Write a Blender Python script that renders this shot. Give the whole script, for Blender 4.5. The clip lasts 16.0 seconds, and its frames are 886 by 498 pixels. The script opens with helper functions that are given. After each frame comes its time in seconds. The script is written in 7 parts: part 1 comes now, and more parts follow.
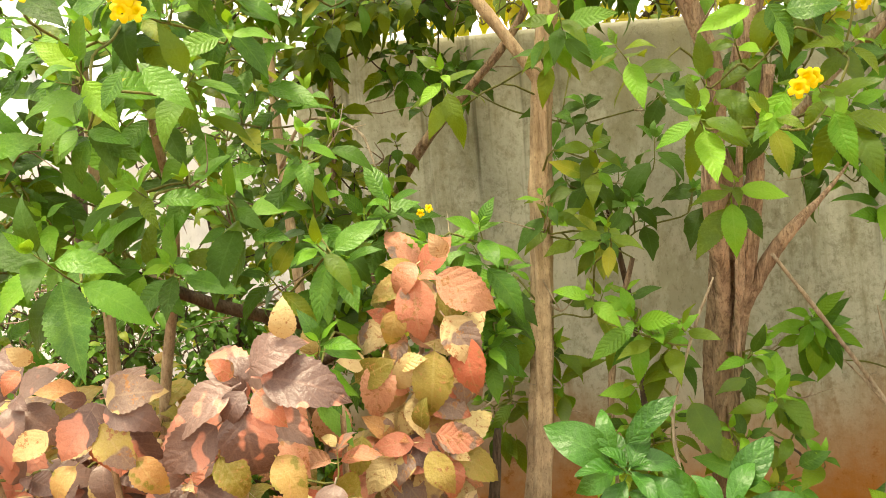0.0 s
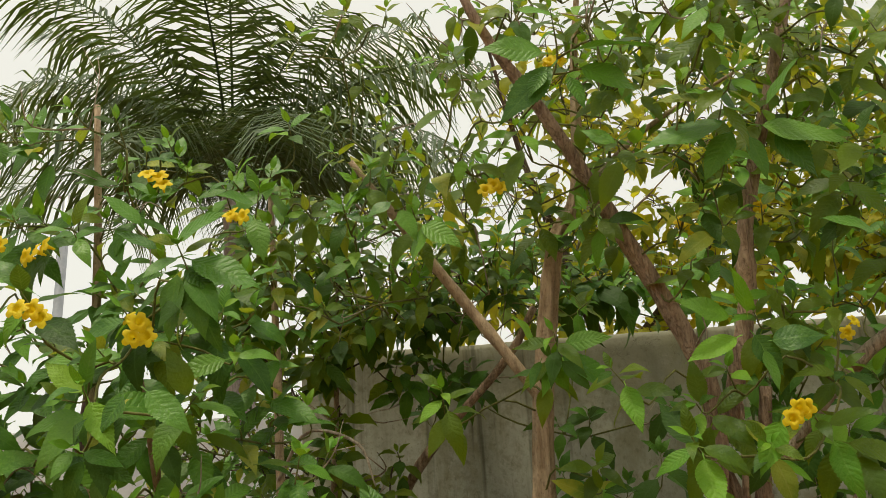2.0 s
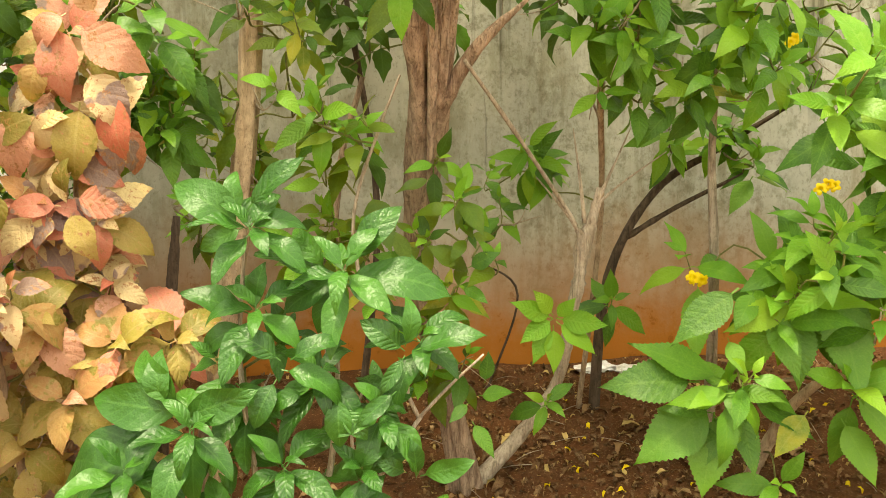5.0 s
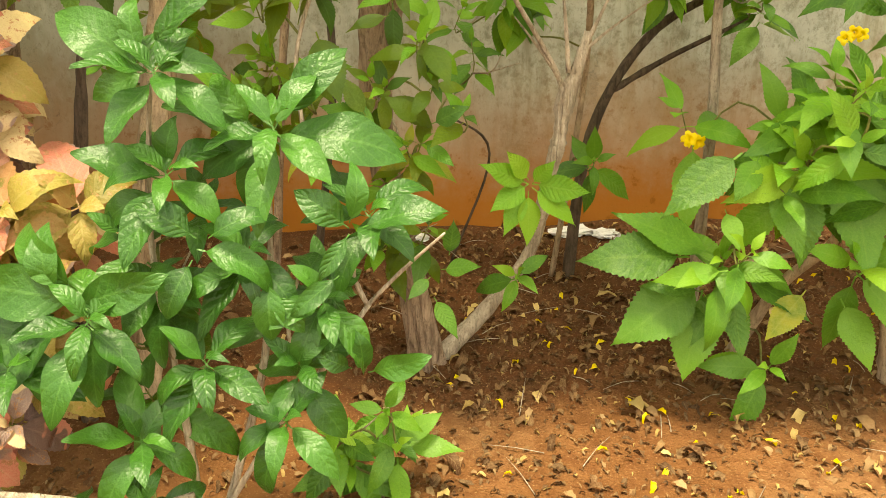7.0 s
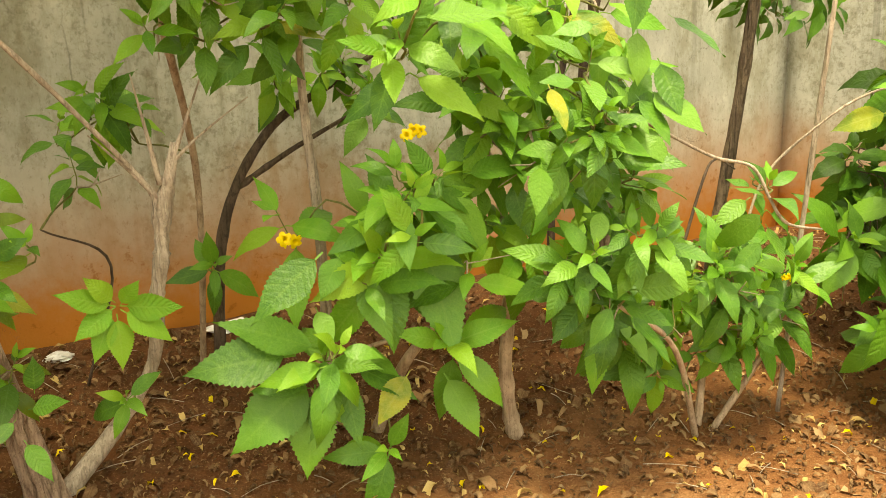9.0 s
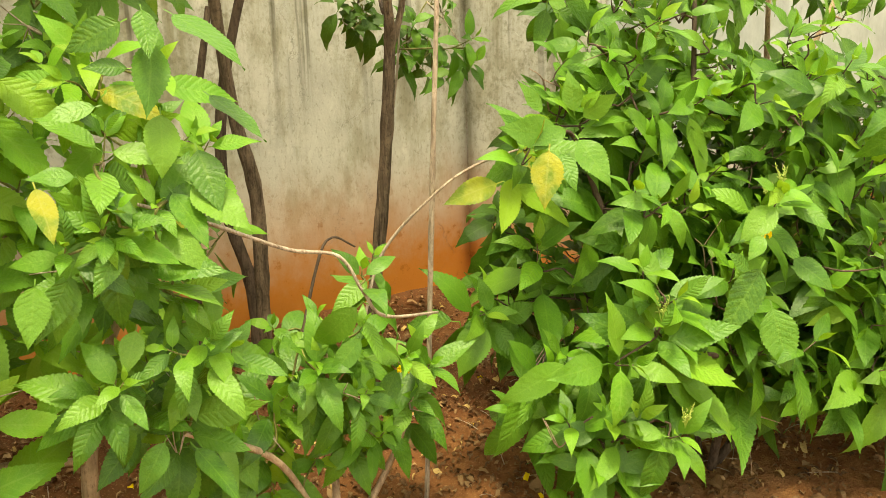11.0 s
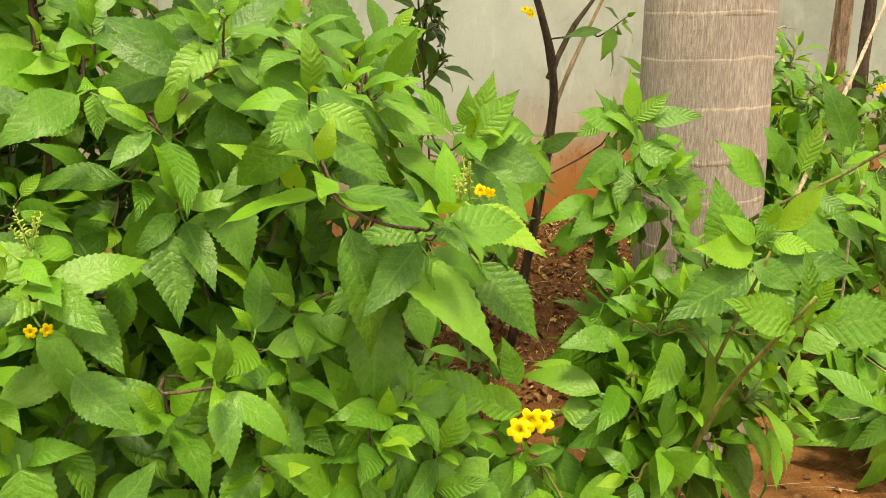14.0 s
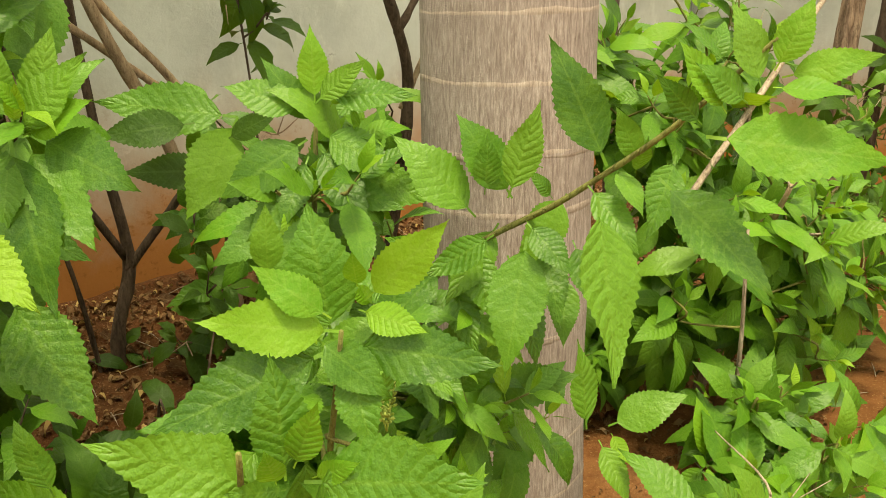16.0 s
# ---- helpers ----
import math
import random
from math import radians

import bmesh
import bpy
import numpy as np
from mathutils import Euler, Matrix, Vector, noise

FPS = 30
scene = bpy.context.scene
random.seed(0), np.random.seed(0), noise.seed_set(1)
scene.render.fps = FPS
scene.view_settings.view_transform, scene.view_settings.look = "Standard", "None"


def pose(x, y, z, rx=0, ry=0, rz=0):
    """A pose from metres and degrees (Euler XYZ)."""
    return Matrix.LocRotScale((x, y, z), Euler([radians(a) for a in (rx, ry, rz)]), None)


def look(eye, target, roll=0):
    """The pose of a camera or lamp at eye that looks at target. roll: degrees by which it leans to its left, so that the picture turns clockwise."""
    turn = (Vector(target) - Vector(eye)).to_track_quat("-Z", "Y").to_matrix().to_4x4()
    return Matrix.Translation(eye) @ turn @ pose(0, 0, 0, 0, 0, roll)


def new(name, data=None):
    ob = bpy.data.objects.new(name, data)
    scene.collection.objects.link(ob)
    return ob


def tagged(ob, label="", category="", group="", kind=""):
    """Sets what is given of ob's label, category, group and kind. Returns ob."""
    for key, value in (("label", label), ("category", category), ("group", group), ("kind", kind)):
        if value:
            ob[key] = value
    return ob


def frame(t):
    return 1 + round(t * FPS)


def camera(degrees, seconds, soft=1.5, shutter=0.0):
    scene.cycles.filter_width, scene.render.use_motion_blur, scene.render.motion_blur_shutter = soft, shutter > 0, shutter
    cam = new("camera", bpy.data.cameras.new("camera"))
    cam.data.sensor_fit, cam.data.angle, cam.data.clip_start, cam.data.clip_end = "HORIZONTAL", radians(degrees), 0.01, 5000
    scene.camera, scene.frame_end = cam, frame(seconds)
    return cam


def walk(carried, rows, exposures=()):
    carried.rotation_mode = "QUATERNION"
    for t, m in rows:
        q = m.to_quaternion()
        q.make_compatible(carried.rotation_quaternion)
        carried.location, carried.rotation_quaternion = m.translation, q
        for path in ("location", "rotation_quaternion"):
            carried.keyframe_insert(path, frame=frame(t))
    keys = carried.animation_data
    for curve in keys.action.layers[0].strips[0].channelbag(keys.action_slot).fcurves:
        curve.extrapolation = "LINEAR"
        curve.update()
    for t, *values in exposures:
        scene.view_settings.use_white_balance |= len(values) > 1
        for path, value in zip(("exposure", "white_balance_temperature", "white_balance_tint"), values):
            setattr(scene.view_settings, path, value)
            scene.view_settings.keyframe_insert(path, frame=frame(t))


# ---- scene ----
cam = camera(55.7, 16.0, soft=0.8)
PATH = [
    (0, (0.093, -0.001, 1.404), (0.044, 1.998, 1.396), -4.7),
    (0.5, (0.096, -0.025, 1.439), (0.048, 1.959, 1.687), -4.4),
    (1, (0.060, -0.042, 1.470), (-0.014, 1.913, 1.884), -4.4),
    (1.5, (0.105, -0.019, 1.486), (-0.013, 1.896, 2.050), -4.2),
    (2, (0.140, -0.035, 1.470), (0.111, 1.850, 2.138), -4.0),
    (2.5, (0.161, -0.039, 1.455), (0.298, 1.839, 2.129), -4.9),
    (3, (0.186, -0.033, 1.420), (0.424, 1.861, 2.016), -3.6),
    (3.5, (0.215, -0.042, 1.360), (0.520, 1.897, 1.743), -2.8),
    (4, (0.313, 0.022, 1.192), (0.640, 1.994, 1.270), -1.5),
    (4.5, (0.478, -0.024, 1.119), (0.780, 1.951, 1.027), -0.6),
    (5, (0.602, -0.024, 1.056), (0.858, 1.944, 0.804), -0.5),
    (5.2, (0.607, 0.015, 1.025), (0.858, 1.971, 0.690), -0.2),
    (7.3, (0.726, 0.313, 1.030), (1.070, 2.188, 0.425), 1.1),
    (7.5, (0.805, 0.301, 1.041), (1.207, 2.172, 0.461), 1.2),
    (8, (0.947, 0.272, 1.095), (1.587, 2.104, 0.612), -0.2),
    (8.2, (0.973, 0.266, 1.109), (1.691, 2.071, 0.635), -0.7),
    (10.3, (1.520, 0.071, 1.221), (2.580, 1.703, 0.760), -1.8),
    (10.5, (1.598, 0.103, 1.232), (2.745, 1.681, 0.792), -1.6),
    (11, (1.804, 0.205, 1.242), (3.093, 1.675, 0.819), -1.9),
    (11.5, (1.941, 0.238, 1.251), (3.305, 1.635, 0.816), -2.7),
    (12, (2.243, 0.175, 1.235), (3.608, 1.566, 0.788), -3.1),
    (12.5, (2.582, 0.087, 1.227), (3.956, 1.471, 0.785), -2.5),
    (13, (2.935, 0.103, 1.207), (4.329, 1.464, 0.753), -2.2),
    (13.5, (3.310, 0.125, 1.227), (4.758, 1.402, 0.707), -1.1),
    (14, (3.671, 0.005, 1.220), (5.105, 1.291, 0.683), -1.3),
    (14.5, (4.014, -0.119, 1.208), (5.426, 1.186, 0.660), -1.1),
    (15, (4.324, -0.107, 1.181), (5.717, 1.220, 0.634), -0.8),
    (15.5, (4.575, -0.096, 1.193), (5.949, 1.236, 0.609), -0.4),
    (16, (4.767, -0.195, 1.166), (6.002, 1.245, 0.533), -1.1),
]
EXPOSURES = [(t, stops, 6700 if 1.0 <= t <= 3.0 else 7400 if t < 6 else 7800, 10) for t, stops in ((0.0, 1.2), (0.5, 0.92), (1.0, 0.45), (1.5, 0.0), (2.0, -0.38), (2.5, -0.38), (3.0, -0.06), (3.5, 0.52), (4.0, 1.2), (5.0, 1.32), (8.0, 1.36), (11.0, 1.08),
                                                   (13.0, 0.98), (14.5, 0.72), (15.5, 0.60), (16.0, 0.64))]
walk(cam, [(t, look(eye, target, roll)) for t, eye, target, roll in PATH], EXPOSURES)

# ---- light ----
SUN_ELEVATION, SUN_TURN = 74, 215
world = bpy.data.worlds.new("overcast_sky")
scene.world = world
world.use_nodes = True
wn, wl = world.node_tree.nodes, world.node_tree.links
wn.clear()
sky = wn.new("ShaderNodeTexSky")
sky.sky_type, sky.sun_disc = "NISHITA", False
sky.sun_elevation, sky.sun_rotation = radians(SUN_ELEVATION), radians(SUN_TURN)
sky.dust_density, sky.ozone_density = 4.0, 1.0
pale = wn.new("ShaderNodeMix")
pale.data_type = "RGBA"
pale.inputs[0].default_value = 0.72
pale.inputs[7].default_value = (13.0, 12.9, 11.4, 1)
back = wn.new("ShaderNodeBackground")
back.inputs[1].default_value = 0.115
wout = wn.new("ShaderNodeOutputWorld")
wl.new(sky.outputs[0], pale.inputs[6])
wl.new(pale.outputs[2], back.inputs[0])
wl.new(back.outputs[0], wout.inputs[0])
sun_data = bpy.data.lights.new("sun", "SUN")
sun_data.energy, sun_data.angle, sun_data.color = 3.0, radians(12), (1.0, 0.93, 0.72)
sun = new("sun", sun_data)
sun.matrix_basis = look((0, 0, 30), (math.sin(radians(SUN_TURN)) * -30 / math.tan(radians(SUN_ELEVATION)),
                                     math.cos(radians(SUN_TURN)) * -30 / math.tan(radians(SUN_ELEVATION)), 0))


# ---- materials ----
def material(name, rough=0.7, spec=0.3):
    m = bpy.data.materials.new(name)
    m.use_nodes = True
    n, l = m.node_tree.nodes, m.node_tree.links
    b = n["Principled BSDF"]
    b.inputs["Roughness"].default_value = rough
    b.inputs["Specular IOR Level"].default_value = spec
    return m, n, l, b


def math_node(n, l, op, a, b=None, c=None):
    k = n.new("ShaderNodeMath")
    k.operation = op
    for i, v in enumerate((a, b, c)):
        if v is None:
            continue
        if isinstance(v, (int, float)):
            k.inputs[i].default_value = v
        else:
            l.new(v, k.inputs[i])
    return k.outputs[0]


def mix_colour(n, l, fac, a, b, blend="MIX"):
    k = n.new("ShaderNodeMix")
    k.data_type, k.blend_type = "RGBA", blend
    for i, v in ((0, fac), (6, a), (7, b)):
        if isinstance(v, (int, float)):
            k.inputs[i].default_value = v
        elif isinstance(v, tuple):
            k.inputs[i].default_value = (*v, 1) if len(v) == 3 else v
        else:
            l.new(v, k.inputs[i])
    return k.outputs[2]


def noise_tex(n, l, vec, scale, detail=4, rough=0.6, stretch=None):
    if stretch:
        mp = n.new("ShaderNodeMapping")
        mp.inputs["Scale"].default_value = stretch
        l.new(vec, mp.inputs["Vector"])
        vec = mp.outputs[0]
    k = n.new("ShaderNodeTexNoise")
    k.inputs["Scale"].default_value, k.inputs["Detail"].default_value, k.inputs["Roughness"].default_value = scale, detail, rough
    if vec is not None:
        l.new(vec, k.inputs["Vector"])
    return k.outputs["Fac"]


def step(n, l, v, lo, hi):
    k = n.new("ShaderNodeMapRange")
    k.interpolation_type = "SMOOTHSTEP"
    k.inputs["From Min"].default_value, k.inputs["From Max"].default_value = lo, hi
    l.new(v, k.inputs["Value"])
    return k.outputs["Result"]


def ramp(n, l, v, stops):
    k = n.new("ShaderNodeValToRGB")
    e = k.color_ramp.elements
    while len(e) < len(stops):
        e.new(0.5)
    for i, (p, c) in enumerate(stops):
        e[i].position, e[i].color = p, (*c, 1)
    l.new(v, k.inputs[0])
    return k.outputs[0]


def bump(n, l, b, height, strength, distance):
    k = n.new("ShaderNodeBump")
    k.inputs["Strength"].default_value, k.inputs["Distance"].default_value = strength, distance
    l.new(height, k.inputs["Height"])
    l.new(k.outputs[0], b.inputs["Normal"])
    return k.outputs[0]


def leaf_material(name, tones, vein, rough=0.5, spec=0.35, glow=0.32, through_tint=(0.30, 0.42, 0.03), veins=10.0, relief=0.5,
                  patch=None, speck=None, lines=0.45, cloudy=0.35, mottle=0.35, crinkle=1.5, quilted=1.0):
    """A leaf blade: tones run over the leaves at random, veins are relief and a paler line, patch mottles within a leaf."""
    m, n, l, b = material(name, rough, spec)
    uv = n.new("ShaderNodeUVMap").outputs[0]
    sp = n.new("ShaderNodeSeparateXYZ")
    l.new(uv, sp.inputs[0])
    across = math_node(n, l, "ABSOLUTE", math_node(n, l, "MULTIPLY_ADD", sp.outputs[0], 2.0, -1.0))
    along = sp.outputs[1]
    rnd = math_node(n, l, "FRACT", math_node(n, l, "ADD", n.new("ShaderNodeObjectInfo").outputs["Random"],
                                             n.new("ShaderNodeNewGeometry").outputs["Random Per Island"]))
    pos = n.new("ShaderNodeNewGeometry").outputs["Position"]
    side = math_node(n, l, "PINGPONG", math_node(n, l, "MULTIPLY_ADD", across, -1.7, math_node(n, l, "MULTIPLY", along, veins)), 0.5)
    sidevein = math_node(n, l, "SUBTRACT", 1.0, step(n, l, side, 0.0, 0.13))
    mid = math_node(n, l, "SUBTRACT", 1.0, step(n, l, across, 0.02, 0.10))
    line = math_node(n, l, "MAXIMUM", math_node(n, l, "MULTIPLY", sidevein, 0.55), mid)
    col = ramp(n, l, rnd, tones)
    cloud = noise_tex(n, l, pos, 26, 3)
    col = mix_colour(n, l, math_node(n, l, "MULTIPLY", step(n, l, cloud, 0.35, 0.75), cloudy), col, tones[-1][1])
    if patch:
        colour, scale, lo, hi = patch
        vec = n.new("ShaderNodeVectorMath")
        vec.operation = "ADD"
        l.new(pos, vec.inputs[0])
        l.new(rnd, vec.inputs[1])
        col = mix_colour(n, l, step(n, l, noise_tex(n, l, vec.outputs[0], scale, 2), lo, hi), col, colour)
    if speck:
        colour, scale, lo, hi = speck
        col = mix_colour(n, l, step(n, l, noise_tex(n, l, pos, scale, 5, 0.75), lo, hi), col, colour)
    worn = math_node(n, l, "MULTIPLY", step(n, l, math_node(n, l, "FRACT", math_node(n, l, "MULTIPLY", rnd, 7.31)), 0.70, 0.95), step(n, l, noise_tex(n, l, pos, 95, 3), 0.50, 0.62))
    col = mix_colour(n, l, math_node(n, l, "MULTIPLY", worn, mottle), col, vein)
    blister = noise_tex(n, l, pos, 130, 2, 0.5)
    fleck = math_node(n, l, "MULTIPLY", step(n, l, blister, 0.50, 0.66), step(n, l, math_node(n, l, "FRACT", math_node(n, l, "MULTIPLY", rnd, 5.3)), 0.45, 0.95))
    col = mix_colour(n, l, math_node(n, l, "MULTIPLY", fleck, mottle), col, vein)
    col = mix_colour(n, l, math_node(n, l, "MULTIPLY", line, lines), col, vein)
    grain = noise_tex(n, l, pos, 330, 2, 0.6)
    col = mix_colour(n, l, math_node(n, l, "MULTIPLY", step(n, l, grain, 0.45, 0.65), 0.10), col, vein)
    col = mix_colour(n, l, math_node(n, l, "MULTIPLY", step(n, l, grain, 0.50, 0.38), 0.12), col, tuple(c * 0.45 for c in tones[0][1]))
    l.new(col, b.inputs["Base Color"])
    fine = noise_tex(n, l, pos, 55, 3)
    quilt = math_node(n, l, "MULTIPLY_ADD", step(n, l, math_node(n, l, "FRACT", math_node(n, l, "MULTIPLY", rnd, 13.7)), 0.40, 0.90), 0.40 * quilted, 0.12 * quilted)
    pillow = math_node(n, l, "MULTIPLY", math_node(n, l, "SINE", math_node(n, l, "MULTIPLY", side, math.pi)), math_node(n, l, "MULTIPLY_ADD", blister, 2.6, -0.3))
    nor = bump(n, l, b, math_node(n, l, "ADD", math_node(n, l, "MULTIPLY", pillow, quilt), math_node(n, l, "MULTIPLY", fine, crinkle)), relief, 0.004)
    tr = n.new("ShaderNodeBsdfTranslucent")
    l.new(mix_colour(n, l, 0.75, col, through_tint), tr.inputs[0])
    l.new(nor, tr.inputs["Normal"])
    mx = n.new("ShaderNodeMixShader")
    mx.inputs[0].default_value = glow
    l.new(b.outputs[0], mx.inputs[1])
    l.new(tr.outputs[0], mx.inputs[2])
    l.new(mx.outputs[0], n["Material Output"].inputs[0])
    return m


LEAF = leaf_material("green_leaf", [(0.0, (0.030, 0.105, 0.009)), (0.35, (0.056, 0.170, 0.012)), (0.75, (0.086, 0.230, 0.016)), (1.0, (0.125, 0.275, 0.022))],
                     (0.19, 0.36, 0.045), glow=0.20, spec=0.32, rough=0.42, lines=0.24, relief=0.55, mottle=0.20, through_tint=(0.17, 0.38, 0.02), speck=((0.17, 0.29, 0.045), 190, 0.68, 0.80))
CANOPY = leaf_material("canopy_leaf", [(0.0, (0.028, 0.082, 0.006)), (0.5, (0.060, 0.140, 0.008)), (1.0, (0.135, 0.215, 0.011))],
                       (0.2, 0.32, 0.04), glow=0.40, spec=0.3, rough=0.42, lines=0.15, relief=0.5, through_tint=(0.46, 0.52, 0.02))
YOUNG = leaf_material("young_leaf", [(0.0, (0.085, 0.27, 0.014)), (0.6, (0.13, 0.34, 0.018)), (1.0, (0.22, 0.40, 0.025))], (0.28, 0.44, 0.08), glow=0.32, lines=0.24, mottle=0.15, spec=0.28, through_tint=(0.28, 0.46, 0.02))
# Backlight painted into the leaf: yellow base colour and strong yellow translucency.
BACKLIT = leaf_material("painted_backlight_leaf", [(0.0, (0.20, 0.30, 0.02)), (0.6, (0.38, 0.40, 0.03)), (1.0, (0.46, 0.40, 0.03))], (0.4, 0.42, 0.1), glow=0.58, through_tint=(0.72, 0.64, 0.012), lines=0.2)
YELLOWING = leaf_material("yellowing_leaf", [(0.0, (0.20, 0.30, 0.02)), (1.0, (0.42, 0.40, 0.03))], (0.4, 0.42, 0.1), glow=0.4,
                          patch=((0.10, 0.23, 0.02), 15, 0.40, 0.66), through_tint=(0.5, 0.5, 0.03))
# Darker copy of the green leaf; in low and inner foliage it paints shade.
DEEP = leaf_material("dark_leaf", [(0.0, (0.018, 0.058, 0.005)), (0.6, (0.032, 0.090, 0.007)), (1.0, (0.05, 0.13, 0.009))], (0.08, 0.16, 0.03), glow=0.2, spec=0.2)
GLOSSY = leaf_material("glossy_leaf", [(0.0, (0.014, 0.066, 0.007)), (0.6, (0.026, 0.105, 0.010)), (1.0, (0.050, 0.165, 0.015))], (0.10, 0.25, 0.045),
                       rough=0.40, spec=0.38, glow=0.16, veins=7.0, relief=0.55, crinkle=1.6, quilted=1.2, lines=0.36, mottle=0.0, through_tint=(0.16, 0.40, 0.02))
COPPER = leaf_material("copper_leaf", [(0.0, (0.52, 0.13, 0.075)), (0.18, (0.56, 0.21, 0.14)), (0.30, (0.56, 0.30, 0.19)), (0.38, (0.60, 0.46, 0.25)), (0.68, (0.58, 0.47, 0.20)), (0.78, (0.38, 0.31, 0.05)), (0.88, (0.52, 0.16, 0.10)), (1.0, (0.56, 0.24, 0.15))],
                       (0.58, 0.42, 0.25), rough=0.5, glow=0.20, through_tint=(0.52, 0.26, 0.08), patch=((0.23, 0.165, 0.14), 8, 0.58, 0.60),
                       speck=((0.36, 0.17, 0.070), 48, 0.565, 0.60), veins=6.0, lines=0.22, cloudy=0.08, mottle=0.1, quilted=1.3)
PLUM = leaf_material("plum_leaf", [(0.0, (0.115, 0.070, 0.062)), (0.5, (0.165, 0.105, 0.090)), (0.75, (0.22, 0.145, 0.12)), (1.0, (0.18, 0.11, 0.095))],
                     (0.33, 0.20, 0.16), rough=0.40, spec=0.4, glow=0.12, through_tint=(0.4, 0.15, 0.08), patch=((0.58, 0.24, 0.165), 9, 0.55, 0.575), veins=6.0, lines=0.3, cloudy=0.2, mottle=0.1)
OLIVE = leaf_material("olive_copper_leaf", [(0.0, (0.17, 0.16, 0.025)), (0.4, (0.28, 0.25, 0.04)), (0.7, (0.36, 0.28, 0.075)), (1.0, (0.44, 0.22, 0.09))], (0.50, 0.42, 0.16), glow=0.25,
                      through_tint=(0.5, 0.36, 0.05), patch=((0.20, 0.18, 0.03), 24, 0.55, 0.62), speck=((0.50, 0.22, 0.10), 70, 0.56, 0.66), veins=6.0, lines=0.3, cloudy=0.2)
DRY = leaf_material("dry_leaf", [(0.0, (0.05, 0.022, 0.010)), (0.55, (0.12, 0.056, 0.023)), (0.85, (0.23, 0.13, 0.055)), (1.0, (0.36, 0.24, 0.12))], (0.3, 0.2, 0.1), rough=0.8, spec=0.1, glow=0.05,
                    through_tint=(0.3, 0.15, 0.05))
STRAW = leaf_material("straw_leaf", [(0.0, (0.34, 0.22, 0.07)), (1.0, (0.55, 0.40, 0.16))], (0.5, 0.36, 0.14), rough=0.8, spec=0.1, glow=0.1, through_tint=(0.5, 0.35, 0.1))
PETAL = leaf_material("yellow_petal", [(0.0, (0.86, 0.64, 0.008)), (1.0, (0.92, 0.74, 0.012))], (0.84, 0.54, 0.01), glow=0.35, through_tint=(0.92, 0.68, 0.02), relief=0.3, mottle=0.0)


BUD = leaf_material("flower_bud_green", [(0.0, (0.25, 0.38, 0.06)), (1.0, (0.40, 0.50, 0.12))], (0.4, 0.5, 0.1), glow=0.2, relief=0.1)


def bark_material(name, dark, light, scale=1.0, rough=0.85, ridge=0.6, cut=0.25):
    m, n, l, b = material(name, rough, 0.2)
    pos = n.new("ShaderNodeNewGeometry").outputs["Position"]
    streak = noise_tex(n, l, pos, 60 * scale, 5, 0.65, (1.0, 1.0, 0.14))
    blot = noise_tex(n, l, pos, 9 * scale, 4)
    col = ramp(n, l, streak, [(0.3, dark), (0.7, light)])
    col = mix_colour(n, l, math_node(n, l, "MULTIPLY", step(n, l, blot, 0.45, 0.7), 0.5), col, tuple(c * 1.35 for c in light))
    furrow = math_node(n, l, "SUBTRACT", 1.0, step(n, l, math_node(n, l, "ABSOLUTE", math_node(n, l, "SUBTRACT", noise_tex(n, l, pos, 34 * scale, 3, 0.55, (1.0, 1.0, 0.10)), 0.5)), 0.0, 0.045))
    col = mix_colour(n, l, math_node(n, l, "MULTIPLY", furrow, cut), col, tuple(c * 0.45 for c in dark))
    fine = noise_tex(n, l, pos, 190 * scale, 5, 0.7, (1.0, 1.0, 0.4))
    col = mix_colour(n, l, math_node(n, l, "MULTIPLY", step(n, l, fine, 0.52, 0.66), 0.55), col, tuple(c * 0.7 for c in dark))
    scab = noise_tex(n, l, pos, 42 * scale, 4, 0.6)
    col = mix_colour(n, l, math_node(n, l, "MULTIPLY", step(n, l, scab, 0.56, 0.68), 0.45), col, tuple(c * 0.8 for c in dark))
    l.new(col, b.inputs["Base Color"])
    bump(n, l, b, math_node(n, l, "ADD", math_node(n, l, "SUBTRACT", math_node(n, l, "ADD", streak, math_node(n, l, "MULTIPLY", fine, 0.4)), math_node(n, l, "MULTIPLY", furrow, 1.4 * cut)), math_node(n, l, "MULTIPLY", blot, 0.6)), ridge, 0.012)
    return m


BARK = bark_material("tan_bark", (0.24, 0.165, 0.100), (0.52, 0.395, 0.26), ridge=0.7, cut=0.08)
BARK_RED = bark_material("peeling_brown_bark", (0.17, 0.108, 0.070), (0.50, 0.365, 0.255), ridge=1.0, cut=0.26)
BARK_WET = bark_material("damp_brown_bark", (0.065, 0.046, 0.030), (0.24, 0.175, 0.115), ridge=1.0)
BARK_DARK = bark_material("dark_bark", (0.045, 0.032, 0.022), (0.14, 0.10, 0.07))
BARK_PALE = bark_material("dry_pale_wood", (0.25, 0.195, 0.135), (0.52, 0.44, 0.335), ridge=0.8)
TWIG = bark_material("green_twig", (0.10, 0.105, 0.03), (0.21, 0.22, 0.06), rough=0.6)


